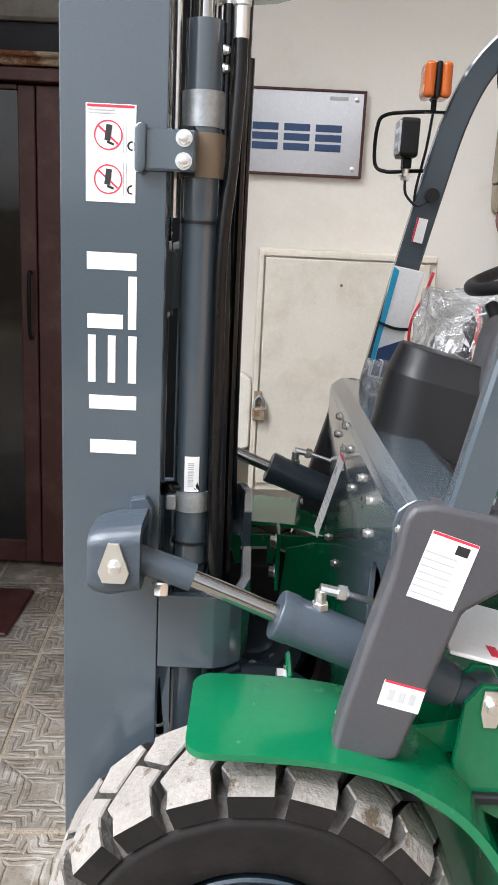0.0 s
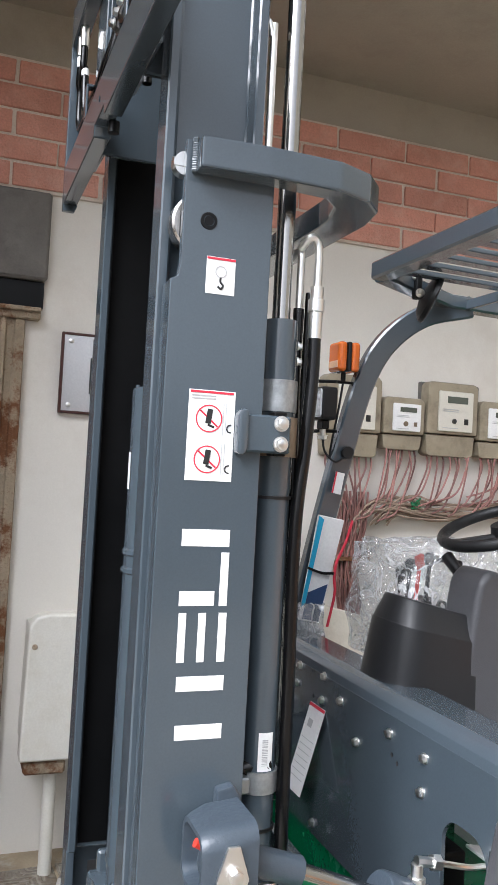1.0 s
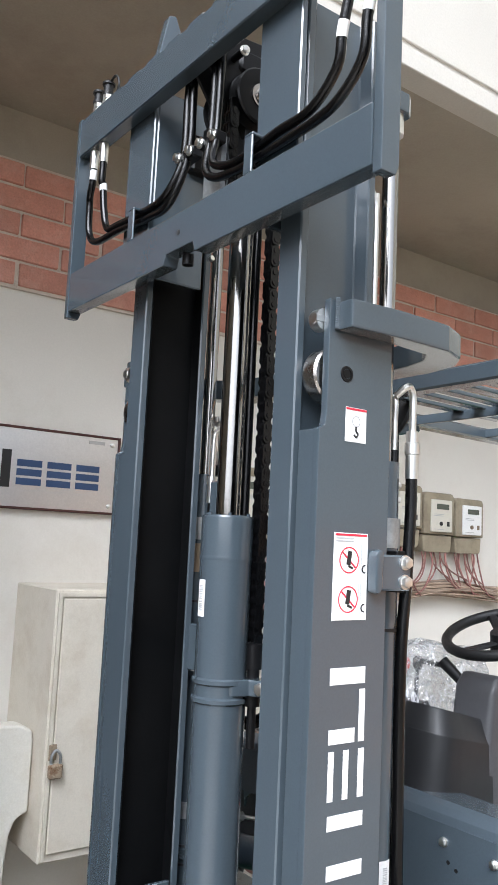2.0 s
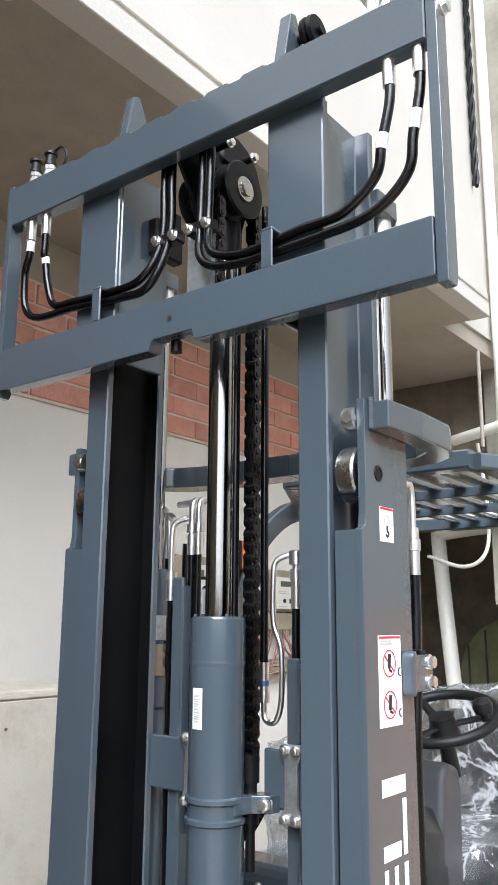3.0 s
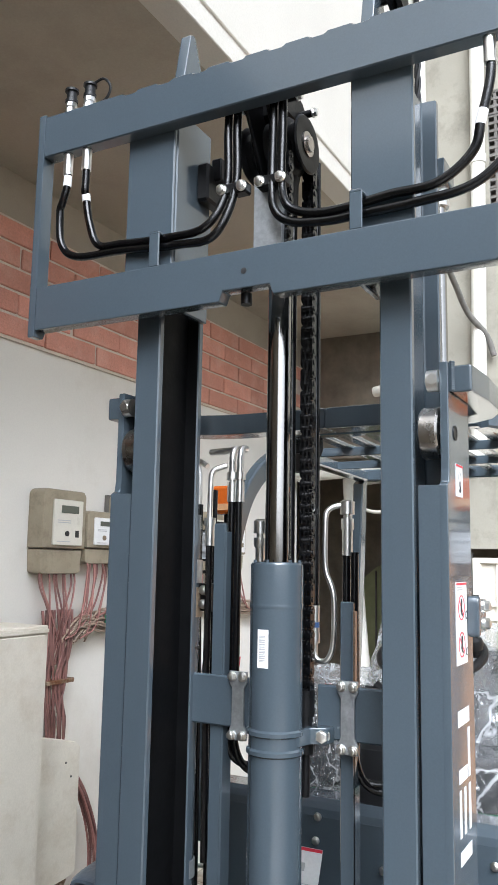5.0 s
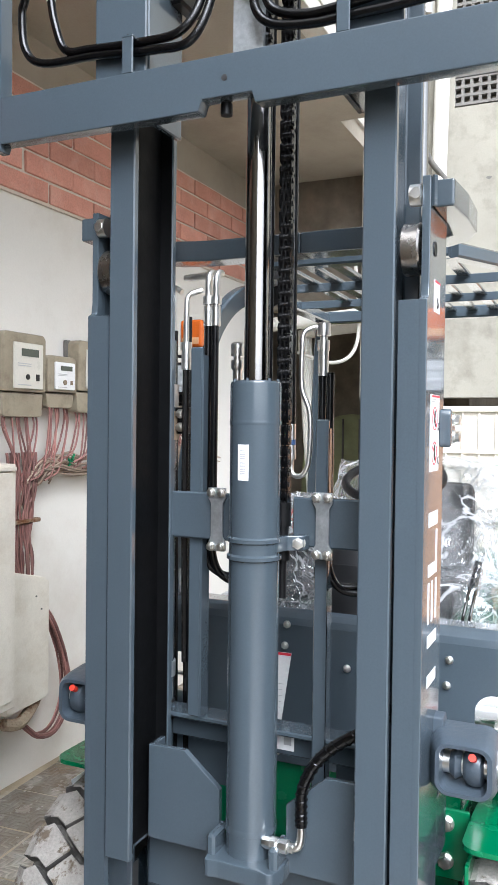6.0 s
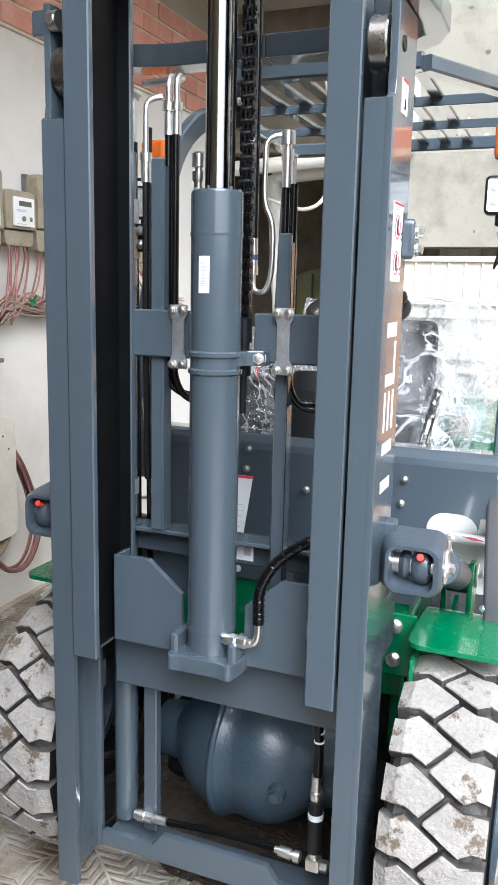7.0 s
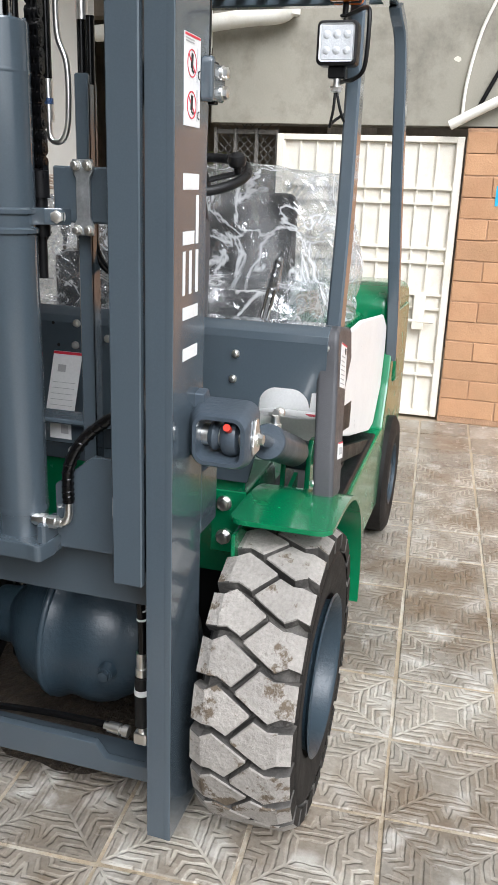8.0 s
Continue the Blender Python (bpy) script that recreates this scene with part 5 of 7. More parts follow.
near_rail = [o for o in lift.children if o.name.startswith("outer_mast_rail")][0]
st = label_plate("warning_label", -0.3115, -0.2255, 1.719, 1.879, YN, near_rail, "white warning label with two red prohibition rings")
yy = YN - 0.0014
bm = B()
box(bm, -0.309, -0.229, yy - 0.0006, yy, 1.8735, 1.8775)
for zc in (1.829, 1.757):
    lathe(bm, (-0.273, yy, zc), (0, -1, 0), [(0, 0.0245), (0.0006, 0.0245), (0.0006, 0.0222), (0, 0.0222)], 36, caps=False)
    box(bm, -0.0215, 0.0215, -0.0006, 0, -0.0016, 0.0016, m=Matrix.Translation((-0.273, yy, zc)) @ Matrix.Rotation(radians(40), 4, "Y"))
part("red_print", bm, RED, st)
for zc in (1.829, 1.757):
    for dx, dz, w, h, a in ((0.0, 0.004, 0.010, 0.026, 8), (0.004, -0.013, 0.012, 0.004, 20)):
        bm = B()
        box(bm, -w / 2, w / 2, -0.0008, 0, -h / 2, h / 2, m=Matrix.Translation((-0.273 + dx, yy, zc + dz)) @ Matrix.Rotation(radians(a), 4, "Y"))
        part("black_bar", bm, INK, st)
    bm = B()
    sweep(bm, [(-0.2315, yy, zc - 0.009), (-0.237, yy, zc - 0.011), (-0.239, yy, zc - 0.016), (-0.237, yy, zc - 0.021), (-0.2315, yy, zc - 0.023)], 0.0014, 6)
    part("black_hook", bm, INK, st)
bm = B()
for z in (1.868, 1.863):
    box(bm, -0.307, -0.262, yy - 0.0006, yy, z, z + 0.0022)
for z0, z1 in ((1.80, 1.858), (1.73, 1.786)):
    box(bm, -0.2475, -0.2465, yy - 0.0006, yy, z0, z1)
    box(bm, -0.2425, -0.2415, yy - 0.0006, yy, z0, z1)
part("grey_print", bm, INKG, st)
st = label_plate("hook_label", -0.293, -0.239, 2.05, 2.116, YN, near_rail, "small white lifting point label")
bm = B()
box(bm, -0.2925, -0.2395, yy - 0.0006, yy, 2.111, 2.115)
part("red_print", bm, RED, st)
bm = B()
sweep(bm, [(-0.266, yy, 2.080), (-0.266, yy, 2.072), (-0.261, yy, 2.066), (-0.265, yy, 2.060), (-0.271, yy, 2.064)], 0.002, 6)
part("black_print", bm, INK, st)
bm = B()
lathe(bm, (-0.266, yy, 2.090), (0, -1, 0), [(0, 0.0105), (0.0006, 0.0105), (0.0006, 0.0092), (0, 0.0092)], 28, caps=False)
part("grey_print", bm, INKG, st)
# white maker's marking up the rail: plain bars
for x0, x1, z0, z1 in ((-0.310, -0.222, 1.604, 1.634), (-0.236, -0.221, 1.500, 1.594), (-0.309, -0.245, 1.500, 1.526), (-0.308, -0.294, 1.402, 1.488), (-0.272, -0.258, 1.402, 1.488), (-0.235, -0.220, 1.402, 1.488),
                       (-0.306, -0.219, 1.352, 1.378), (-0.304, -0.218, 1.268, 1.294)):
    label_plate("marking_bar", x0, x1, z0, z1, YN, near_rail, "plain white marking bar", t=0.0008)
# sight hole
bm = B()
lathe(bm, (-0.293, YN + 0.001, 2.178), (0, -1, 0), [(0, 0.010), (0.003, 0.010), (0.003, 0.015), (0.0, 0.016)], 24, caps=False)
part("socket_plug", bm, BLACK, near_rail)
bm = B()
rod(bm, (-0.293, YN, 2.178), (-0.293, YN - 0.0015, 2.178), 0.0085, 20)
part("socket_screw", bm, BLACK, near_rail)
# weld bead at the cross member
bm = B()
for i in range(14):
    rod(bm, (-0.329 + 0.001 * (i % 2), YN - 0.002, 2.262 + i * 0.0042), (-0.322, YN - 0.007, 2.262 + i * 0.0042), 0.0045, 8)
part("weld_bead", bm, GREY, near_rail)

# bracket and clamp on the side cylinders
for s in (-1, 1):
    y0 = C + s * 0.408
    bm = B()
    prism(bm, [(-0.226, 1.772), (-0.226, 1.842), (-0.218, 1.852), (-0.205, 1.85), (-0.205, 1.776), (-0.215, 1.766)], "y", *sorted((y0, y0 + s * 0.026)), 0.006)
    box(bm, -0.218, -0.122, *sorted((y0 + s * 0.006, y0 + s * 0.018)), 1.774, 1.842, 0.004)
    br = part("cylinder_bracket", bm, GREY, lift)
    bm = B()
    box(bm, -0.150, -0.125, *sorted((y0 - s * 0.03, y0 + s * 0.005)), 1.770, 1.850, 0.002)
    part("clamp_leg", bm, BLACK, br)
    bm = B()
    lathe(bm, (-0.117, C + s * 0.335, 1.770), (0, 0, 1), [(0, 0.034), (0, 0.042), (0.075, 0.042), (0.075, 0.034)], 24)
    part("clamp_band", bm, BRONZE, br, "tan clamp band")
    for z in (1.795, 1.832):
        bm = B()
        bolt(bm, (-0.142, y0 + s * 0.018, z - 0.004), (0, s, 0), 0.0115, 0.009)
        part("bolt", bm, ZINC, br)
    bm = B()
    lathe(bm, (-0.117, C + s * 0.335, 1.855), (0, 0, 1), [(0, 0.034), (0, 0.039), (0.06, 0.039), (0.06, 0.034)], 24)
    part("upper_band", bm, GALV, br, "shiny steel band")
    bm = B()
    lathe(bm, (-0.117, C + s * 0.335, 1.145), (0, 0, 1), [(0, 0.034), (0, 0.038), (0.04, 0.038), (0.04, 0.034)], 24)
    box(bm, -0.165, -0.145, *sorted((C + s * 0.345, C + s * 0.375)), 1.15, 1.18, 0.003)
    part("lower_band", bm, GALV, lift, "shiny steel band")
    for z in (1.69, 1.03, 1.075):
        bm = B()
        lathe(bm, (-0.117, C + s * 0.335, z), (0, 0, 1), [(0, 0.034), (0, 0.0365), (0.006, 0.0365), (0.006, 0.034)], 20)
        part("cable_tie", bm, BLKPL, lift)
    # barcode label on the cylinder
    bm = B()
    cy = C + s * 0.335
    for i in range(6):
        a0 = radians(-112 + i * 8) if s < 0 else radians(112 - i * 8)
        a1 = a0 + radians(8 if s < 0 else -8)
        pr = 0.0348
        vs = [bm.verts.new((-0.117 + pr * math.cos(a), cy + pr * math.sin(a), z)) for a, z in ((a0, 1.187), (a1, 1.187), (a1, 1.258), (a0, 1.258))]
        bm.faces.new(vs)
    bmesh.ops.remove_doubles(bm, verts=bm.verts[:], dist=1e-5)
    bmesh.ops.solidify(bm, geom=bm.faces[:], thickness=0.0006)
    lb = part("barcode_label", bm, WHITE, lift, "white barcode label")
    bm = B()
    rz = random.Random(8)
    z = 1.198
    while z < 1.246:
        h = rz.choice((0.001, 0.0016, 0.0024))
        aa, ab = (-100, -82) if s < 0 else (100, 82)
        vs = [bm.verts.new((-0.117 + 0.0362 * math.cos(radians(a)), cy + 0.0362 * math.sin(radians(a)), zz)) for a, zz in ((aa, z), (ab, z), (ab, z + h), (aa, z + h))]
        bm.faces.new(vs)
        z += h + rz.choice((0.0012, 0.002))
    part("barcode", bm, INKG, lb)
    # hoses from steel elbows down the back of the mast
    hx, hy = -0.055, C + s * 0.358
    bm = B()
    sweep(bm, [(-0.085, hy - s * 0.02, 2.175), (-0.075, hy, 2.192), (-0.062, hy, 2.190), (hx, hy, 2.165), (hx, hy, 2.09)], 0.008, 10)
    sweep(bm, [(-0.09, hy - s * 0.06, 2.16), (-0.08, hy - s * 0.03, 2.172), (-0.078, hy - s * 0.03, 2.12), (-0.078, hy - s * 0.03, 2.05)], 0.0075, 10)
    part("hydraulic_elbow", bm, ZINC, lift, "bright zinc hydraulic elbow")
    bm = B()
    lathe(bm, (hx, hy, 2.00), (0, 0, 1), [(0, 0.010), (0, 0.0135), (0.05, 0.0135), (0.052, 0.016), (0.075, 0.016), (0.077, 0.013), (0.10, 0.013), (0.10, 0.009)], 12)
    part("hose_fitting", bm, ZINC, lift)
    bm = B()
    sweep(bm, [(hx, hy, 2.01), (hx, hy, 1.93), (-0.062, hy, 1.80), (-0.075, hy, 1.62), (-0.072, hy, 1.3), (-0.070, hy, 1.05), (-0.05, hy - s * 0.02, 0.95)], 0.0125, 12)
    part("hydraulic_hose", bm, HOSE, lift, "black rubber hydraulic hose")
    bm = B()
    sweep(bm, [(-0.078, hy - s * 0.03, 2.06), (-0.078, hy - s * 0.03, 1.9), (-0.068, hy - s * 0.03, 1.6), (-0.062, hy - s * 0.03, 1.2), (-0.06, hy - s * 0.03, 0.9)], 0.011, 10)
    part("hydraulic_hose", bm, HOSE, lift)
    bm = B()
    sweep(bm, [(-0.045, C + s * 0.30, 2.1), (-0.048, C + s * 0.30, 1.7), (-0.046, C + s * 0.30, 1.2), (-0.04, C + s * 0.30, 0.9)], 0.008, 8)
    part("control_hose", bm, HOSE, lift)
    # thin steel pipe behind the inner rail
    bm = B()
    px, pd = (-0.165, 0.343) if s < 0 else (-0.175, 0.300)
    sweep(bm, [(px, C + s * pd, 1.7), (px, C + s * pd, 2.52), (px - 0.003, C + s * pd, 2.57), (px - 0.013, C + s * (pd - 0.003), 2.60), (px - 0.007, C + s * (pd - 0.043), 2.61)], 0.0075, 10)
    part("steel_pipe", bm, ZINC, lift)

# clamp block of the far hose run
bm = B()
box(bm, -0.118, -0.085, 2.145, 2.195, 1.785, 1.855, 0.004, seg=2)
blk = part("hose_clamp_block", bm, BLACK, lift, "black clamp block with two bolts")
for z in (1.803, 1.838):
    bm = B()
    bolt(bm, (-0.118, 2.168, z), (-1, 0, 0), 0.010, 0.008)
    part("bolt", bm, ZINC, blk)

# barcode label on the centre cylinder
bm = B()
for i in range(6):
    a0 = radians(189 - i * 4.4)
    a1 = a0 - radians(4.4)
    vs = [bm.verts.new((KX + 0.0596 * math.cos(a), KY + 0.0596 * math.sin(a), z)) for a, z in ((a0, 1.686), (a1, 1.686), (a1, 1.767), (a0, 1.767))]
    bm.faces.new(vs)
bmesh.ops.remove_doubles(bm, verts=bm.verts[:], dist=1e-5)
bmesh.ops.recalc_face_normals(bm, faces=bm.faces[:])
lb = part("barcode_label", bm, WHITE, ccyl, "white barcode label")
bm = B()
rc = random.Random(3)
z = 1.699
while z < 1.752:
    h = rc.choice((0.001, 0.002, 0.003))
    vs = [bm.verts.new((KX + 0.0602 * math.cos(a), KY + 0.0602 * math.sin(a), zz)) for a, zz in ((radians(182), z), (radians(168), z), (radians(168), z + h), (radians(182), z + h))]
    bm.faces.new(vs)
    z += h + rc.choice((0.001, 0.002))
part("barcode", bm, INKG, lb)
# strap that ties the cylinder to the cross member
bm = B()
prism(bm, [(-0.285, C - 0.048), (-0.275, C - 0.058), (-0.235, C - 0.066), (-0.215, C - 0.100), (-0.187, C - 0.105), (-0.187, C - 0.055), (-0.235, C - 0.045)], "z", 1.520, 1.556, 0.004)
part("cylinder_strap", bm, GREY, lift)
bm = B()
bolt(bm, (-0.214, C - 0.086, 1.538), (-1, -0.3, 0), 0.014, 0.012)
part("strap_bolt", bm, ZINC, lift)

# hose guide bars, clamps and hoses between the rails
for s, ya, yb, zt, zb in ((1, 2.076, 2.110, 2.005, 1.07), (-1, 1.742, 1.774, 1.826, 0.93)):
    bm = B()
    box(bm, -0.172, -0.160, ya, yb, zb, zt, 0.003)
    box(bm, -0.172, -0.130, ya if s < 0 else ya - 0.004, ya + 0.005 if s < 0 else ya + 0.002, zb, zt - 0.02, 0.001)
    part("hose_guide_bar", bm, GREY, lift)
    yc = 2.020 if s > 0 else 1.746
    bm = B()
    prism(bm, [(yc - 0.024, 1.656), (yc + 0.024, 1.656), (yc + 0.024, 1.632), (yc + 0.016, 1.618), (yc + 0.016, 1.535), (yc + 0.022, 1.522), (yc + 0.022, 1.500), (yc - 0.024, 1.500), (yc - 0.024, 1.522), (yc - 0.016, 1.535), (yc - 0.016, 1.618), (yc - 0.024, 1.632)],
          "x", -0.198, -0.190, 0.002)
    cl = part("hose_clamp_plate", bm, GALV, lift, "galvanised clamp plate")
    for dy in (-0.014, 0.014):
        for z in (1.644, 1.511):
            bm = B()
            bolt(bm, (-0.198, yc + dy, z), (-1, 0, 0), 0.009, 0.008)
            part("bolt", bm, ZINC, cl)
    bm = B()
    for k in (0, 1):
        yh = (2.078 if s > 0 else 1.770) - k * 0.020
        sweep(bm, [(-0.14, yh, zt + (0.08 if s > 0 else 0.11)), (-0.14, yh, 1.9), (-0.14, yh, 1.55), (-0.138, yh - 0.002, 1.47), (-0.125, yh - 0.025, 1.435 - k * 0.012), (-0.11, yh - 0.07, 1.425 - k * 0.012), (-0.09, yh - 0.12, 1.44), (-0.08, yh - 0.16, 1.50)], 0.0095, 10)
    part("hydraulic_hose", bm, HOSE, lift)
# fittings at the heads of those hoses
for k in (0, 1):
    bm = B()
    y = 2.078 - k * 0.022
    lathe(bm, (-0.14, y, 2.06), (0, 0, 1), [(0, 0.009), (0, 0.012), (0.05, 0.012), (0.05, 0.009), (0.055, 0.009), (0.055, 0.0145), (0.075, 0.0145), (0.075, 0.009), (0.085, 0.009)], 12)
    sweep(bm, [(-0.14, y, 2.14), (-0.14, y, 2.175), (-0.13, y, 2.195), (-0.10, y + 0.01, 2.198), (-0.08, y + 0.10, 2.198)], 0.0085, 10)
    part("hose_fitting", bm, ZINC, lift, "bright zinc hose fitting")
bm = B()
sweep(bm, [(-0.15, 2.135, 1.96), (-0.15, 2.135, 2.10), (-0.145, 2.13, 2.14), (-0.13, 2.10, 2.155)], 0.0075, 10)
lathe(bm, (-0.15, 2.135, 1.95), (0, 0, 1), [(0, 0.009), (0, 0.012), (0.05, 0.012), (0.05, 0.015), (0.07, 0.015), (0.07, 0.008)], 12)
part("steel_pipe", bm, ZINC, lift)
bm = B()
sweep(bm, [(-0.15, 2.135, 1.96), (-0.15, 2.135, 1.6), (-0.15, 2.13, 1.2)], 0.009, 8)
part("hydraulic_hose", bm, HOSE, lift)
bm = B()
lathe(bm, (-0.16, 1.985, 1.90), (0, 0, 1), [(0, 0.009), (0, 0.012), (0.045, 0.012), (0.05, 0.016), (0.07, 0.016), (0.07, 0.010), (0.08, 0.010), (0.08, 0.017), (0.11, 0.017), (0.115, 0.01)], 12)
part("hose_fitting", bm, ZINC, lift)
bm = B()
sweep(bm, [(-0.16, 1.985, 1.91), (-0.16, 1.985, 1.6), (-0.155, 1.98, 1.3)], 0.009, 8)
part("hydraulic_hose", bm, HOSE, lift)
bm = B()
yr = 1.768
lathe(bm, (-0.14, yr, 1.93), (0, 0, 1), [(0, 0.009), (0, 0.0125), (0.06, 0.0125), (0.06, 0.015), (0.085, 0.015), (0.085, 0.009), (0.095, 0.009), (0.095, 0.017), (0.125, 0.017), (0.128, 0.01)], 12)
sweep(bm, [(-0.14, yr, 2.045), (-0.15, yr + 0.022, 2.045), (-0.16, yr + 0.043, 2.03), (-0.165, yr + 0.045, 1.99), (-0.165, yr + 0.044, 1.90), (-0.165, yr + 0.024, 1.84), (-0.165, yr + 0.024, 1.74), (-0.165, yr + 0.035, 1.70), (-0.165, yr + 0.052, 1.69), (-0.165, yr + 0.068, 1.70), (-0.165, yr + 0.07, 1.74)], 0.0065, 10)
lathe(bm, (-0.165, yr + 0.07, 1.73), (0, 0, 1), [(0, 0.008), (0, 0.012), (0.02, 0.012), (0.022, 0.0105), (0.085, 0.0105), (0.085, 0.008)], 12)
part("steel_pipe_elbow", bm, ZINC, lift, "bright zinc pipe bend with fittings")
bm = B()
lathe(bm, (-0.165, yr + 0.07, 1.765), (0, 0, 1), [(0, 0.0107), (0.012, 0.0107)], 12)
part("blue_ring", bm, NAVY, lift)
bm = B()
sweep(bm, [(-0.165, yr + 0.07, 1.80), (-0.165, yr + 0.07, 2.3), (-0.165, yr + 0.07, 2.9)], 0.0095, 10)
part("hydraulic_hose", bm, HOSE, lift)
bm = B()
sweep(bm, [(-0.23, C - 0.012, 1.9), (-0.23, C - 0.012, 2.93)], 0.010, 10, smooth=False)
part("hydraulic_hose", bm, HOSE, lift)

# hose and fittings at the foot of the centre cylinder
bm = B()
lathe(bm, (-0.30, KY - 0.045, 0.866), (0, -1, 0.0), [(0, 0.010), (0.01, 0.014), (0.02, 0.014), (0.022, 0.017), (0.035, 0.017), (0.037, 0.012), (0.045, 0.016), (0.062, 0.016), (0.064, 0.011), (0.075, 0.011)], 8)
sweep(bm, [(-0.30, KY - 0.11, 0.866), (-0.298, KY - 0.128, 0.870), (-0.295, KY - 0.135, 0.888), (-0.292, KY - 0.135, 0.92)], 0.0095, 10)
part("cylinder_fitting", bm, ZINC, lift, "bright zinc fitting")
hp = [(-0.292, KY - 0.135, 0.915), (-0.290, KY - 0.133, 0.95), (-0.285, KY - 0.135, 1.0), (-0.275, KY - 0.16, 1.055), (-0.262, KY - 0.205, 1.10), (-0.25, KY - 0.27, 1.14), (-0.22, KY - 0.33, 1.17), (-0.10, KY - 0.36, 1.2)]
bm = B()
sweep(bm, hp, 0.013, 12)
hz = part("hydraulic_hose", bm, HOSE, lift, "black hose in a spiral plastic wrap")
bm = B()
path = smooth_path(hp, 10)
spi = []
up = Vector((1, 0, 0))
for i, p in enumerate(path[:-1]):
    t = (path[i + 1] - p).normalized()
    u = (up - t * up.dot(t)).normalized()
    w = t.cross(u)
    for k in range(5):
        a = (i * 5 + k) * 2 * math.pi / 16
        pp = p + (path[i + 1] - p) * (k / 5)
        spi.append(pp + 0.0132 * (math.cos(a) * u + math.sin(a) * w))
sweep(bm, spi, 0.0020, 5, smooth=False)
part("spiral_wrap", bm, HOSE, hz)
# bottom pressure line along the beam, with a tee under the upright hose
bm = B()
lathe(bm, (-0.170, 2.160, 0.220), (0, -1, 0.02), [(0, 0.010), (0, 0.014), (0.012, 0.014), (0.012, 0.018), (0.032, 0.018), (0.032, 0.013), (0.038, 0.013), (0.038, 0.0165), (0.060, 0.0165), (0.062, 0.0135), (0.100, 0.013), (0.102, 0.008)], 12)
part("pipe_fitting", bm, ZINC, lift, "bright zinc pipe fitting")
bm = B()
sweep(bm, [(-0.170, 2.065, 0.222), (-0.170, C + 0.02, 0.236), (-0.172, 1.722, 0.242)], 0.009, 8)
part("pressure_pipe", bm, HOSE, lift)
HY = 1.626
bm = B()
lathe(bm, (-0.175, 1.734, 0.241), (0, -1, -0.06), [(0, 0.006), (0, 0.010), (0.012, 0.010), (0.012, 0.0145), (0.046, 0.0155), (0.048, 0.011), (0.054, 0.011), (0.054, 0.0165), (0.070, 0.0165), (0.072, 0.011)], 12)
box(bm, -0.191, -0.159, HY - 0.018, HY + 0.020, 0.214, 0.250, 0.006, seg=2)
rod(bm, (-0.175, HY, 0.245), (-0.175, HY, 0.272), 0.013, 12)
lathe(bm, (-0.175, HY - 0.016, 0.231), (0, -1, 0), [(0, 0.010), (0.004, 0.016), (0.022, 0.016), (0.024, 0.010)], 6)
part("pipe_tee", bm, ZINC, lift, "bright zinc pipe tee with union nuts")
bm = B()
sweep(bm, [(-0.175, HY - 0.002, 0.46), (-0.177, HY - 0.003, 0.55), (-0.185, HY - 0.002, 0.64), (-0.19, HY - 0.01, 0.72)], 0.0125, 10)
vh = part("hydraulic_hose", bm, HOSE, lift)
bm = B()
lathe(bm, (-0.175, HY, 0.268), (0, 0, 1), [(0, 0.012), (0, 0.0185), (0.128, 0.0195), (0.134, 0.017), (0.140, 0.017), (0.146, 0.019), (0.150, 0.013)], 16)
part("hose_sleeve", bm, BLKPL, vh)
bm = B()
lathe(bm, (-0.175, HY, 0.364), (0, 0, 1), [(0, 0.0192), (0, 0.0205), (0.016, 0.0205), (0.016, 0.0192)], 16, caps=False)
part("sleeve_band", bm, WHITE, vh)
bm = B()
lathe(bm, (-0.175, HY, 0.418), (0, 0, 1), [(0, 0.012), (0, 0.0165), (0.022, 0.0165), (0.024, 0.014), (0.066, 0.0145), (0.066, 0.011)], 12)
part("hose_ferrule", bm, ZINC, vh)
for z in (0.580, 0.606):
    bm = B()
    lathe(bm, (-0.180, HY - 0.003, z), (0, 0, 1), [(0, 0.0135), (0.005, 0.0135)], 14)
    part("white_band", bm, WHITE, vh)

# hoses on the carriage
hose_runs = {
    (1, 0): (1.968, [(2.010, 2.672), (2.116, 2.664), (2.247, 2.672), (2.320, 2.682), (2.352, 2.75), (2.366, 2.82)], 2.364, 2.815),
    (1, 1): (1.944, [(1.985, 2.648), (2.083, 2.641), (2.246, 2.655), (2.384, 2.662), (2.438, 2.704), (2.449, 2.79)], 2.424, 2.87),
    (-1, 0): (1.826, [(1.806, 2.690), (1.775, 2.664), (1.717, 2.650), (1.647, 2.652), (1.568, 2.660), (1.470, 2.665), (1.400, 2.715)], 1.362, 2.78),
    (-1, 1): (1.850, [(1.832, 2.678), (1.789, 2.642), (1.704, 2.629), (1.641, 2.630), (1.522, 2.632), (1.405, 2.645), (1.334, 2.700)], 1.300, 2.80),
}
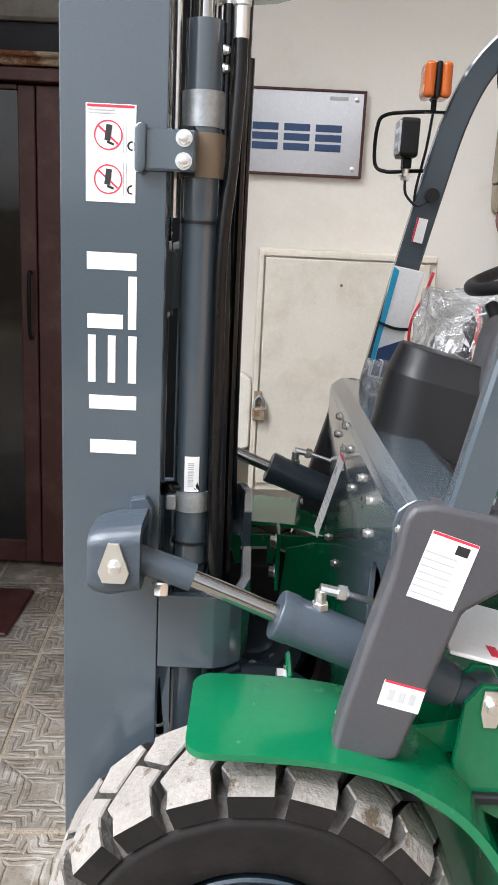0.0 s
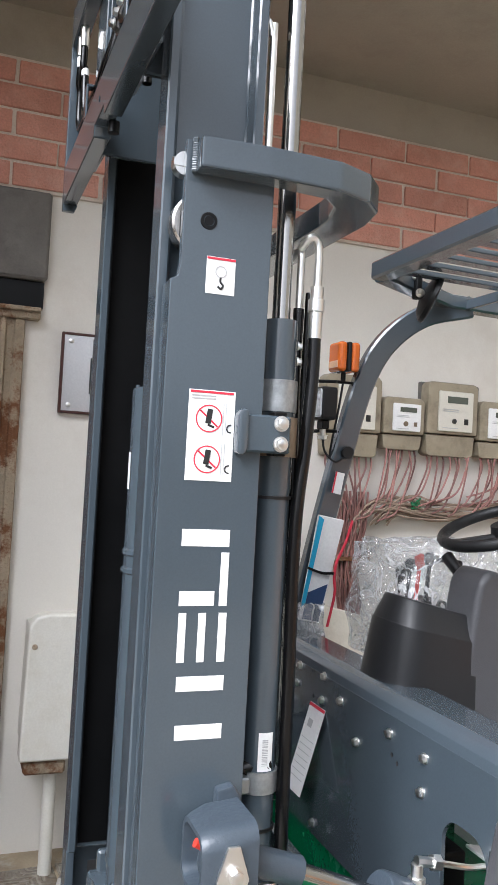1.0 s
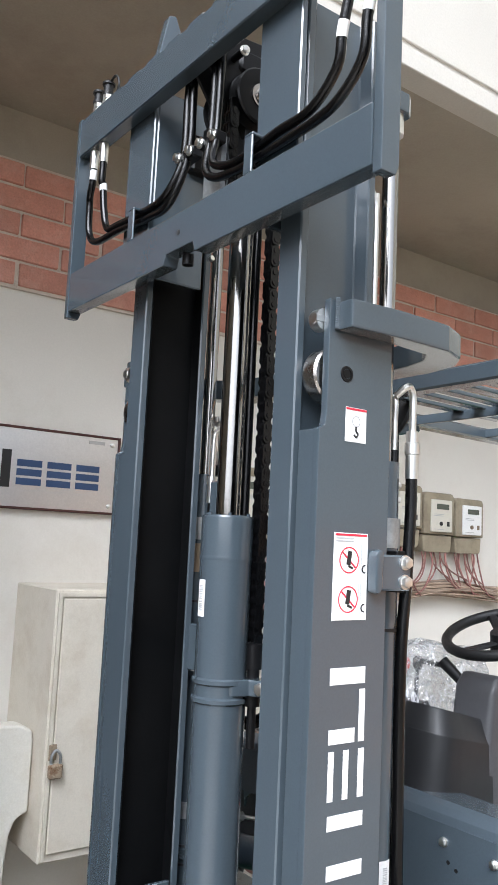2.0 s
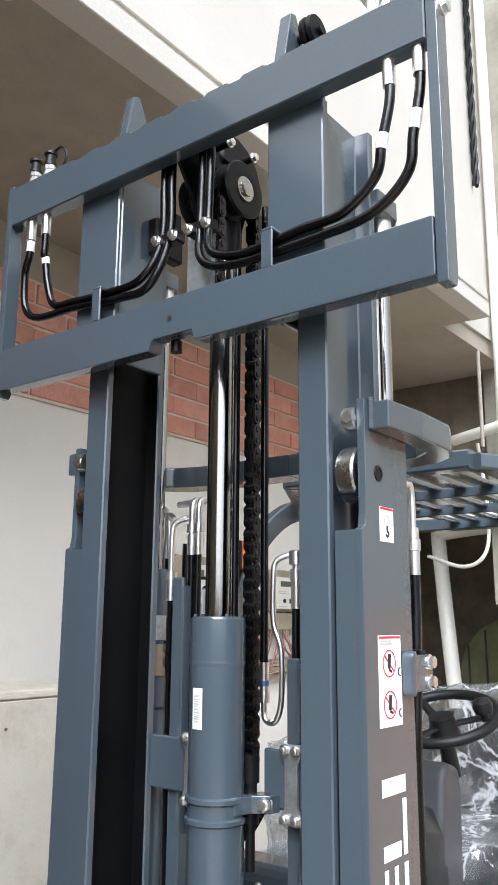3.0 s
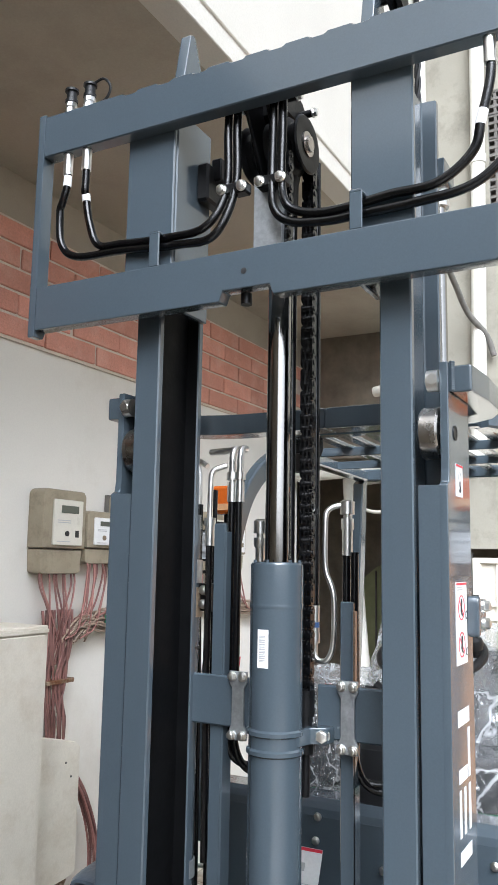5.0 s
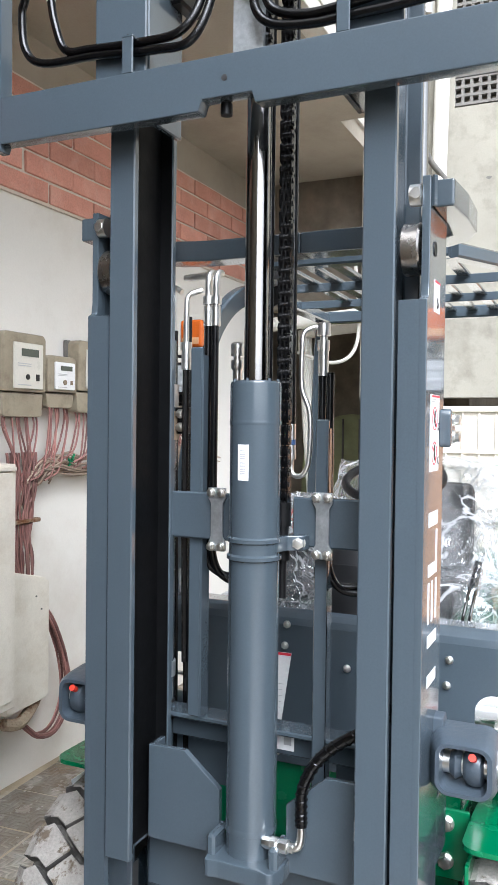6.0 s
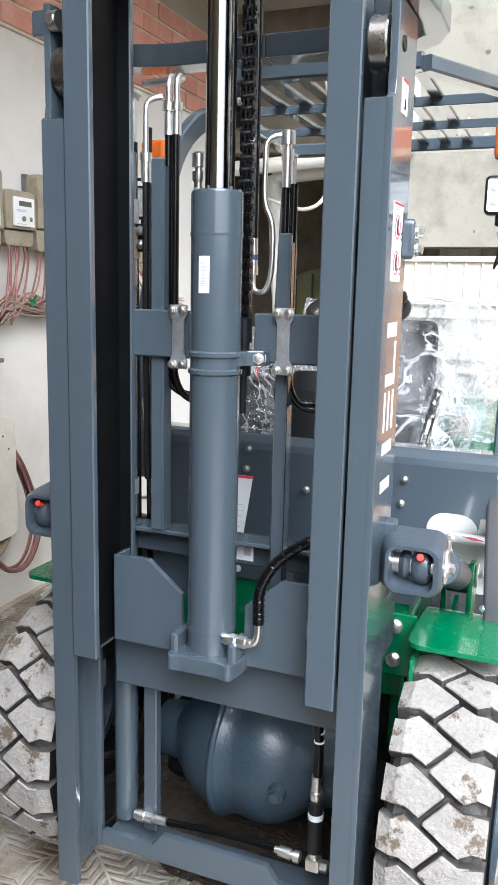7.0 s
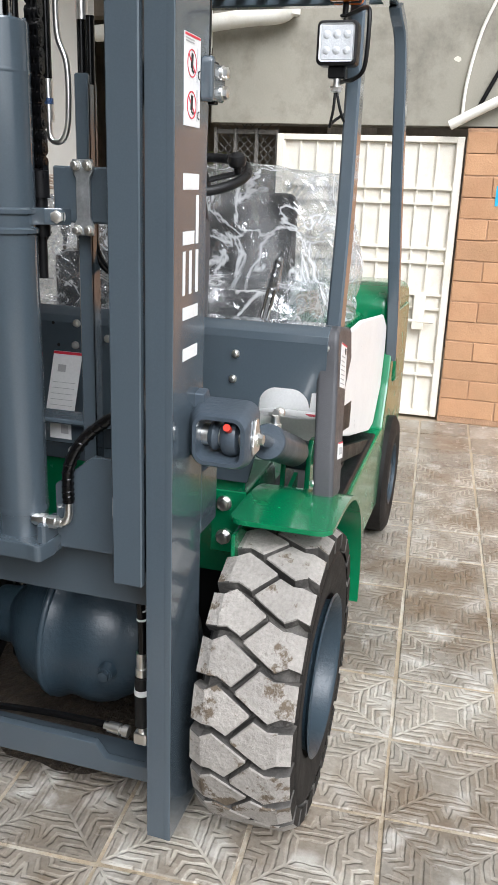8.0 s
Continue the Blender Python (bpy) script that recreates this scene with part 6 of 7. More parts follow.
for s in (1, -1):
    for k in (0, 1):
        y1, run, ytop, ztag = hose_runs[(s, k)]
        yend = ytop + s * 0.01
        pts = [(-0.385, y1, 3.02), (-0.388, y1, 2.90), (-0.392, y1, 2.76)] + [(-0.412, y, z) for y, z in run] + [(-0.418, 0.5 * (run[-1][0] + ytop), 0.5 * (run[-1][1] + 2.84)), (-0.418, ytop, 2.86), (-0.418, ytop, 2.94)]
        bm = B()
        sweep(bm, pts, 0.010, 12, 10)
        h_ = part("carriage_hose", bm, HOSE, lift, "black rubber hose with white print")
        path = smooth_path(pts, 10)
        i0 = min(range(len(path) // 2, len(path) - 6), key=lambda i: abs(path[i].z - ztag))
        bm = B()
        sweep(bm, path[i0 - 2:i0 + 3], 0.0108, 12, smooth=False)
        part("hose_tag", bm, WHITE, h_)
        bm = B()
        lathe(bm, (-0.418, yend - s * 0.01, 2.885), (0, 0, 1), [(0, 0.010), (0, 0.0125), (0.055, 0.0125), (0.055, 0.010)], 14)
        part("hose_ferrule", bm, ZINC, h_)
        # quick coupler with a cap on top of the bar
        bm = B()
        lathe(bm, (-0.418, yend - s * 0.01, 3.053), (0, 0, 1), [(0, 0.016), (0.010, 0.016), (0.010, 0.012), (0.018, 0.012), (0.018, 0.015), (0.03, 0.015), (0.03, 0.008)], 8)
        cp = part("quick_coupler", bm, ZINC, lift)
        bm = B()
        lathe(bm, (-0.418, yend - s * 0.01, 3.083), (0, 0, 1), [(0, 0.012), (0, 0.0165), (0.008, 0.0165), (0.010, 0.0135), (0.03, 0.0135), (0.031, 0.018), (0.037, 0.018), (0.038, 0.0)], 18)
        part("dust_cap", bm, BLKPL, cp)
        if k == 0:
            bm = B()
            sweep(bm, [(-0.418, yend, 3.11), (-0.418, yend - 0.05, 3.125), (-0.418, yend - 0.075, 3.095), (-0.418, yend - 0.06, 3.065), (-0.418, yend - 0.01, 3.06)], 0.0035, 6)
            part("cap_tether", bm, BLKPL, cp)
    # clip that holds the pair
    bm = B()
    yc = CC + s * 0.25
    box(bm, -0.437, -0.431, yc - 0.014, yc + 0.014, 2.59, 2.67, 0.002)
    box(bm, -0.437, -0.40, yc - 0.014, yc + 0.014, 2.668, 2.675, 0.002)
    box(bm, -0.437, -0.40, yc - 0.014, yc + 0.014, 2.588, 2.595, 0.002)
    part("hose_clip", bm, GREY, lift)
    # clamp near the middle
    yc = CC + (0.063 if s > 0 else -0.035)
    bm = B()
    box(bm, -0.402, -0.37, yc - 0.036, yc + 0.036, 2.744, 2.772, 0.004)
    cl = part("hose_clamp", bm, BLACK, lift)
    for dy in (-0.026, 0.026):
        bm = B()
        bolt(bm, (-0.402, yc + dy, 2.758), (-1, 0, 0), 0.0105, 0.008)
        part("bolt", bm, ZINC, cl)
bm = B()
box(bm, -0.30, -0.20, CC + 0.19, CC + 0.225, 2.80, 2.90, 0.006)
box(bm, -0.27, -0.23, CC + 0.17, CC + 0.20, 2.86, 2.92, 0.004)
part("side_roller_block", bm, BLACK, lift)
bm = B()
lathe(bm, (-0.437, CC + 0.008, 2.540), (-1, 0, 0), [(0, 0.007), (0.0008, 0.007), (0.0008, 0.0)], 20)
part("bar_hole", bm, INK, lowbar)
bm = B()
rod(bm, (-0.40, CC + 0.02, 2.50), (-0.40, CC + 0.02, 2.475), 0.013, 12)
part("stop_pin", bm, BLACK, lowbar)

# tag and sticker behind the mast
bm = B()
def hanging(y0, y1, z0, z1, t, k=0.0):
    """A flat sheet hung at the cowl, its foot swung forward."""
    q_ = B()
    at_ = lambda y, z: (0.236 - (1.14 - z) * 0.25 - t, y + (1.14 - z) * 0.06, z)
    vs_ = [[q_.verts.new(Vector(at_(y, z)) - Vector((k * i, 0, 0))) for y, z in ((y0, z0), (y1, z0), (y1, z1), (y0, z1))] for i in (0, 1)]
    q_.faces.new(vs_[0])
    q_.faces.new(vs_[1])
    for i in range(4):
        q_.faces.new((vs_[0][i], vs_[0][(i + 1) % 4], vs_[1][(i + 1) % 4], vs_[1][i]))
    bmesh.ops.recalc_face_normals(q_, faces=q_.faces[:])
    return q_


tag = part("paper_tag", hanging(1.985, 2.075, 0.925, 1.142, 0.0, 0.0015), WHITE, lift, "white inspection paper tag with a red edge")
part("red_edge", hanging(1.985, 2.075, 1.134, 1.1415, 0.0019, 0.0006), RED, tag)
bm = hanging(2.03, 2.055, 1.085, 1.105, 0.0019, 0.0006)
part("grey_print", bm, INKG, tag)
for i in range(7):
    part("print_line", hanging(1.995, 2.065, 1.055 - i * 0.016, 1.0562 - i * 0.016, 0.0019, 0.0006), INKG, tag)
bm = B()
box(bm, -0.1015, -0.1, 1.845, 1.903, 0.998, 1.040)
lab = part("square_code_label", bm, WHITE, lift, "white label with a dark square")
bm = B()
box(bm, -0.1025, -0.1015, 1.852, 1.872, 1.012, 1.034)
part("dark_square", bm, INKG, lab)

# labels on the leg cover
cov = [o for o in lift.children if o.name.startswith("leg_cover")][0]
YC = C - 0.632
def leaning(name, x, z, w, h, lean, material, parent, t, text="", oy=0.0):
    bm = B()
    box(bm, -w / 2, w / 2, -t, 0, -h / 2, h / 2, m=Matrix.Translation((x, YC - oy, z)) @ Matrix.Rotation(radians(lean), 4, "Y"))
    for v in bm.verts:
        v.co.y -= (1.215 - v.co.z) * 0.07
    return part(name, bm, material, parent, text)


l1 = leaning("instruction_label", 0.318, 1.158, 0.082, 0.118, 17, WHITE, cov, 0.001, "white instruction label with a red header")
leaning("red_header", 0.3345, 1.212, 0.080, 0.0045, 17, RED, l1, 0.0006, oy=0.001)
for i in range(7):
    leaning("print_line", 0.313 - i * 0.0035, 1.158 + 0.026 - i * 0.0115, 0.056, 0.0026, 17, INKG, l1, 0.0006, oy=0.001)
leaning("picture", 0.347, 1.192, 0.022, 0.016, 17, INK, l1, 0.0006, oy=0.001)
l2 = leaning("caution_label", 0.268, 0.935, 0.072, 0.045, 13, WHITE, cov, 0.001, "white caution label with a red header")
leaning("red_header", 0.273, 0.9555, 0.070, 0.004, 13, RED, l2, 0.0006, oy=0.001)
for dx in (-0.018, 0.0, 0.018):
    leaning("picture", 0.268 + dx, 0.934 - dx * 0.22, 0.011, 0.020, 13, INKG, l2, 0.0006, oy=0.001)

# work lamps and blinkers on the guard legs, mirror
for s in (-1, 1):
    yl = C + s * 0.553
    lx, lz = 0.40, 1.962
    bm = B()
    prism(bm, [(yl - 0.044, lz - 0.052), (yl + 0.044, lz - 0.052), (yl + 0.052, lz - 0.044), (yl + 0.052, lz + 0.044), (yl + 0.044, lz + 0.052), (yl - 0.044, lz + 0.052), (yl - 0.052, lz + 0.044), (yl - 0.052, lz - 0.044)], "x", lx - 0.028, lx + 0.022, 0.006)
    lamp = part("work_lamp", bm, BLKPL, lift, "square black work lamp with clear lens")
    bm = B()
    box(bm, lx - 0.031, lx - 0.027, yl - 0.044, yl + 0.044, lz - 0.044, lz + 0.044, 0.006)
    part("lens", bm, LENS, lamp)
    for i in range(3):
        for j in (0, 1):
            bm = B()
            lathe(bm, (lx - 0.031, yl - 0.026 + i * 0.026, lz - 0.018 + j * 0.036), (-1, 0, 0), [(0, 0.010), (0.002, 0.008), (0.004, 0.0)], 12)
            part("led", bm, LENS, lamp)
    bm = B()
    box(bm, lx - 0.012, lx + 0.012, yl - 0.022, yl + 0.022, lz - 0.08, lz - 0.052, 0.003)
    part("lamp_foot", bm, BLACK, lamp)
    bm = B()
    rod(bm, (lx, yl, lz - 0.11), (lx, yl, lz - 0.08), 0.010, 10)
    bolt(bm, (lx, yl, lz - 0.098), (0, 0, -1), 0.014, 0.010)
    part("lamp_bolt", bm, ZINC, lamp)
    bm = B()
    sweep(bm, [(0.45, yl, lz - 0.083), (lx, yl + s * 0.022, lz - 0.085), (lx - 0.05, yl + s * 0.055, lz - 0.085), (lx - 0.078, yl + s * 0.082, lz - 0.06), (lx - 0.078, yl + s * 0.086, lz + 0.04), (lx - 0.055, yl + s * 0.075, lz + 0.072), (lx + 0.02, yl + s * 0.03, lz + 0.076), (0.46, yl, lz + 0.074)], 0.0055, 8)
    part("lamp_guard_loop", bm, BLACK, lamp)
    bm = B()
    rod(bm, (0.462, yl, lz + 0.075), (0.462, yl, lz + 0.105), 0.008, 10)
    box(bm, 0.44, 0.53, yl - 0.01, yl + 0.01, lz + 0.07, lz + 0.077, 0.002)
    part("blinker_stem", bm, BLACK, lift)
    bz = lz + 0.155
    bm = B()
    box(bm, 0.455, 0.470, yl - 0.042, yl + 0.042, bz - 0.05, bz + 0.045, 0.006, seg=2)
    bl = part("blinker", bm, BLKPL, lift, "amber blinker lamp")
    for x0, x1 in ((0.425, 0.4555), (0.4695, 0.50)):
        bm = B()
        box(bm, x0, x1, yl - 0.042, yl + 0.042, bz - 0.05, bz + 0.045, 0.012, seg=3)
        part("amber_lens", bm, AMBER, bl)
        bm = B()
        xa = x0 - 0.0015 if x0 < 0.46 else x1 - 0.001
        box(bm, xa, xa + 0.0025, yl - 0.032, yl + 0.032, bz - 0.038, bz - 0.016, 0.001)
        part("clear_strip", bm, AMBERC, bl, "pale lower strip of the lens")
    bm = B()
    sweep(bm, [(0.462, yl, lz + 0.07), (0.455, yl + 0.01, lz - 0.02), (0.435, yl + 0.01, lz - 0.14), (0.445, yl + 0.02, lz - 0.19), (0.475, yl + 0.015, lz - 0.175), (0.485, yl - 0.02, lz - 0.15)], 0.004, 6)
    sweep(bm, [(0.40, yl, lz - 0.10), (0.405, yl - 0.012, lz - 0.15), (0.44, yl - 0.02, lz - 0.18), (0.475, yl - 0.02, lz - 0.16)], 0.004, 6)
    part("lamp_cable", bm, BLKPL, lift)
    bm = B()
    rod(bm, (0.478, yl - 0.030, 1.812), (0.478, yl - 0.018, 1.812), 0.020, 20)
    part("cable_grommet", bm, BLKPL, lift)
    bm = B()
    box(bm, -0.016, 0.016, -0.0226, -0.0214, -0.034, 0.034, m=Matrix.Translation((0.452, yl, 1.715)) @ Matrix.Rotation(radians(10), 4, "Y"))
    lb = part("leg_label", bm, WHITE, lift, "white label with a red edge")
    bm = B()
    box(bm, -0.016, -0.011, -0.0234, -0.0226, -0.034, 0.034, m=Matrix.Translation((0.452, yl, 1.715)) @ Matrix.Rotation(radians(10), 4, "Y"))
    part("red_edge", bm, RED, lb)
bm = B()
mc = Vector((0.640, 2.222, 2.285))
md = Vector((0.78, -0.32, -0.36)).normalized()
lathe(bm, mc, md, [(0, 0.070), (0.004, 0.073), (0.0, 0.076), (-0.012, 0.074), (-0.026, 0.056), (-0.034, 0.025), (-0.036, 0.0)], 36)
mir = part("rear_mirror", bm, BLKPL, lift, "round black rear-view mirror under the guard")
bm = B()
lathe(bm, mc, md, [(0.002, 0.0), (0.012, 0.024), (0.007, 0.048), (0.001, 0.069)][::-1], 36)
part("glass", bm, MIRROR, mir)
bm = B()
box(bm, 0.575, 0.595, 2.205, 2.235, 2.28, 2.36, 0.003)
part("mirror_arm", bm, BLACK, mir)
bm = B()
bolt(bm, (0.575, 2.22, 2.345), (-1, 0, 0), 0.008)
part("mirror_bolt", bm, ZINC, mir)
bm = B()
bolt(bm, (0.585, 2.205, 2.295), (0, -1, 0), 0.011)
part("mirror_bolt", bm, ZINC, mir)

# document sleeve strapped to the far leg
bm = B()
yl = C + 0.555 - 0.026
prism(bm, [(0.335, 1.29), (0.405, 1.28), (0.475, 1.60), (0.385, 1.615)], "y", yl - 0.012, yl, 0.004)
doc = part("document_sleeve", bm, WHITEPL, lift, "printed papers in a clear plastic sleeve")
bm = B()
prism(bm, [(0.338, 1.33), (0.352, 1.34), (0.402, 1.60), (0.386, 1.612)], "y", yl - 0.0145, yl - 0.0125)
part("cyan_edge", bm, BLUE, doc)
bm = B()
prism(bm, [(0.345, 1.295), (0.40, 1.285), (0.425, 1.40), (0.36, 1.375)], "y", yl - 0.0145, yl - 0.0125)
part("navy_field", bm, NAVY, doc)
bm = B()
sweep(bm, [(0.500, yl - 0.016, 1.60), (0.478, yl - 0.018, 1.53), (0.452, yl - 0.017, 1.47), (0.446, yl - 0.016, 1.42), (0.448, yl - 0.02, 1.37), (0.428, yl - 0.02, 1.27)], 0.0045, 8)
part("red_string", bm, RED, doc)
bm = B()
bar_sweep(bm, [(0.352, yl - 0.0165, 1.452), (0.40, yl - 0.0168, 1.436), (0.442, yl - 0.0165, 1.434)], 0.004, 0.0015, (0, 0, 1))
part("cable_tie", bm, BLKPL, doc, "black cable tie")


def crumpled(bm, x0, x1, y0, y1, z0, z1, cuts, amp, seed, taper=0.0, freq=9.0):
    """A lumpy sack-like sheet body."""
    bmesh.ops.create_cube(bm, size=1.0)
    bmesh.ops.subdivide_edges(bm, edges=bm.edges[:], cuts=cuts, use_grid_fill=True)
    ctr = Vector(((x0 + x1) / 2, (y0 + y1) / 2, (z0 + z1) / 2))
    for v in bm.verts:
        c = v.co.copy()
        n_ = c.normalized() * 0.5
        c = c.lerp(n_ * 1.25, 0.22)
        t = 1 - taper * (c.z + 0.5)
        p = Vector((ctr.x + c.x * (x1 - x0) * t, ctr.y + c.y * (y1 - y0) * t, ctr.z + c.z * (z1 - z0)))
        q_ = noise.noise_vector(p * freq + Vector((seed, 0, 0))) + 0.6 * noise.noise_vector(p * freq * 2.7 + Vector((0, seed, 0)))
        cell = noise.cell_vector(p * freq * 1.7) - Vector((0.5, 0.5, 0.5))
        v.co = p + amp * (q_ + 0.5 * cell)
    return bm


# loose foot of the document sleeve
bm = B()
crumpled(bm, 0.325, 0.415, yl - 0.034, yl + 0.004, 1.245, 1.34, 8, 0.008, 5.0, freq=22.0)
part("sleeve_foot", bm, FILM, doc, "crumpled clear film")
# seat under its wrap
bm = B()
prism(bm, [(0.86, 1.12), (0.84, 1.20), (0.90, 1.24), (1.25, 1.22), (1.34, 1.14)], "y", C - 0.25, C + 0.25, 0.04, 3)
part("seat_cushion", bm, BLKPL, lift)
bm = B()
prism(bm, [(1.24, 1.18), (1.30, 1.56), (1.36, 1.60), (1.42, 1.56), (1.40, 1.15)], "y", C - 0.24, C + 0.24, 0.04, 3)
part("seat_back", bm, BLKPL, lift)
bm = B()
crumpled(bm, 1.17, 1.52, C - 0.50, C + 0.36, 1.12, 1.67, 32, 0.018, 3.0, taper=0.14, freq=6.0)
wrap = part("seat_wrap", bm, FILM, lift, "crumpled clear plastic seat wrap")
bm = B()
crumpled(bm, 0.74, 1.40, C - 0.42, C + 0.36, 1.10, 1.285, 26, 0.014, 7.0, freq=7.0)
part("cushion_wrap", bm, FILM, lift)
# wrapped console by the far leg
bm = B()
box(bm, 0.50, 0.66, 2.06, 2.22, 1.22, 1.40, 0.02)
part("side_console", bm, CHAR, lift)
for y_, top_ in ((2.06, 1.53), (2.11, 1.52), (2.16, 1.50), (2.21, 1.47)):
    bm = B()
    rod(bm, (0.56, y_, 1.39), (0.57, y_, top_ - 0.02), 0.006, 8)
    lathe(bm, (0.57, y_, top_ - 0.03), (0, 0, 1), [(0, 0.008), (0.01, 0.014), (0.03, 0.016), (0.04, 0.010), (0.042, 0)], 14)
    part("control_lever", bm, REDP if y_ == 2.11 else BLKPL, lift, "control lever with a red knob" if y_ == 2.11 else "")
bm = B()
crumpled(bm, 0.43, 0.80, 1.98, 2.28, 1.24, 1.56, 22, 0.020, 11.0)
part("plastic_bag", bm, BAG, lift, "crumpled clear plastic bag")
bm = B()
rod(bm, (0.56, 2.05, 1.53), (0.58, 1.93, 1.525), 0.008, 8)
part("console_lever", bm, BLKPL, lift)
# wrapped hand lever
bm = B()
for d in (-0.010, 0.010):
    rod(bm, (0.53, 1.535 + d, 1.22), (0.545, 1.515 + d, 1.33), 0.005, 8)
part("hand_lever", bm, CHROME, lift)
bm = B()
rod(bm, (0.543, 1.517, 1.32), (0.556, 1.50, 1.415), 0.022, 14, 0.016)
part("lever_grip", bm, FILM, lift, "lever grip in clear film")
bm = B()
rod(bm, (0.544, 1.516, 1.325), (0.555, 1.502, 1.405), 0.013, 12, 0.011)
part("lever_core", bm, BLKPL, lift)
# white sheet stuck under the far fender
bm = B()
prism(bm, [(-0.06, 0.775), (0.14, 0.78), (0.12, 0.70), (0.04, 0.655), (-0.03, 0.70)], "y", C + 0.664, C + 0.667)
part("paper_sheet", bm, WHITEPL, lift, "white paper sheet under the fender")
# ---- things on the yard's walls ----
sign = thing("wall_sign", (0.09, WY, 2.135), "brushed steel company plate in a dark frame on the wall", "sign")
bm = B()
for x0, x1, z0, z1 in ((-0.258, -0.246, 1.952, 2.318), (0.428, 0.44, 1.952, 2.318), (-0.246, 0.428, 1.952, 1.963), (-0.246, 0.428, 2.307, 2.318)):
    box(bm, x0, x1, WY - 0.03, WY, z0, z1, 0.002)
part("frame", bm, BROWN, sign)
bm = B()
box(bm, -0.246, 0.428, WY - 0.022, WY - 0.004, 1.963, 2.307)
part("steel_plate", bm, BRUSHED, sign)
for x in (-0.215, 0.40):
    for z in (1.99, 2.28):
        bm = B()
        lathe(bm, (x, WY - 0.022, z), (0, -1, 0), [(0, 0.012), (0.006, 0.010), (0.010, 0.0)], 16)
        part("screw", bm, ZINC, sign)
bm = B()
box(bm, -0.125, -0.083, WY - 0.0245, WY - 0.022, 2.045, 2.21)
part("dark_bar", bm, INK, sign)
for x0 in (-0.055, 0.085, 0.225):
    for z0 in (2.06, 2.101, 2.142):
        bm = B()
        box(bm, x0, x0 + 0.115, WY - 0.0245, WY - 0.022, z0, z0 + 0.030)
        part("blue_bar", bm, NAVY, sign)
bm = B()
box(bm, 0.28, 0.36, WY - 0.0245, WY - 0.022, 2.275, 2.29)
part("small_bar", bm, INKG, sign)

cab = thing("wall_cabinet", (0.39, WY, 0.60), "cream painted steel cabinet with a padlocked door", "cabinet")
CF = WY - 0.43                               # its front
bm = B()
box(bm, 0.0, 0.735, CF, WY, 0.60, 1.635, 0.005)
part("body", bm, CREAM, cab)
bm = B()
box(bm, 0.030, 0.705, CF - 0.012, CF - 0.002, 0.635, 1.600, 0.004)
dr = part("door", bm, CREAM, cab)
bm = B()
box(bm, 0.008, 0.022, CF - 0.014, CF - 0.001, 0.615, 1.622)
box(bm, 0.022, 0.722, CF - 0.014, CF - 0.001, 1.608, 1.622)
part("door_rim", bm, CREAM, cab)
bm = B()
rod(bm, (0.345, CF - 0.012, 1.50), (0.345, CF - 0.016, 1.50), 0.006, 10)
part("screw", bm, CONC, dr)
bm = B()
box(bm, 0.008, 0.040, CF - 0.022, CF - 0.014, 0.985, 1.045, 0.003)
part("hasp", bm, RUSTW, cab, "rusty hasp")
bm = B()
box(bm, 0.004, 0.060, CF - 0.046, CF - 0.022, 0.920, 0.975, 0.006)
lock = part("padlock", bm, RUSTW, cab, "rusty brass padlock")
bm = B()
sweep(bm, [(0.014, CF - 0.034, 0.97), (0.014, CF - 0.034, 1.005), (0.032, CF - 0.034, 1.025), (0.050, CF - 0.034, 1.005), (0.050, CF - 0.034, 0.97)], 0.006, 8)
part("shackle", bm, GALV, lock)

basin = thing("wash_basin", (-0.15, WY - 0.2, 0.45), "dirty white moulded wash basin on the wall above a pipe", "basin")
bm = B()
pts = [(-0.362, 0.50), (-0.352, 1.05), (-0.325, 1.09), (-0.27, 1.105), (-0.06, 1.10), (-0.01, 1.075), (-0.003, 1.03), (-0.004, 0.76), (-0.03, 0.755), (-0.055, 0.735), (-0.072, 0.69), (-0.080, 0.60), (-0.085, 0.50)]
prism(bm, pts, "y", WY - 0.32, WY - 0.23, 0.018, 3)
part("tank", bm, PVC, basin)
bm = B()
prism(bm, [(-0.345, 0.52), (-0.335, 1.03), (-0.02, 1.03), (-0.015, 0.80), (-0.09, 0.76), (-0.10, 0.52)], "y", WY - 0.23, WY, 0.01)
part("tank_back", bm, PVC, basin)
bm = B()
box(bm, -0.34, -0.17, WY - 0.30, WY - 0.02, 0.44, 0.495, 0.01)
part("iron_bracket", bm, RUSTW, basin)
bm = B()
rod(bm, (-0.22, WY - 0.22, 0.0), (-0.22, WY - 0.22, 0.45), 0.028, 16)
part("drain_pipe", bm, PVC, basin)
bm = B()
lathe(bm, (-0.325, WY - 0.32, 0.97), (0, -1, 0), [(0, 0.012), (0.004, 0.010), (0.006, 0)], 12)
part("screw", bm, RUSTW, basin)

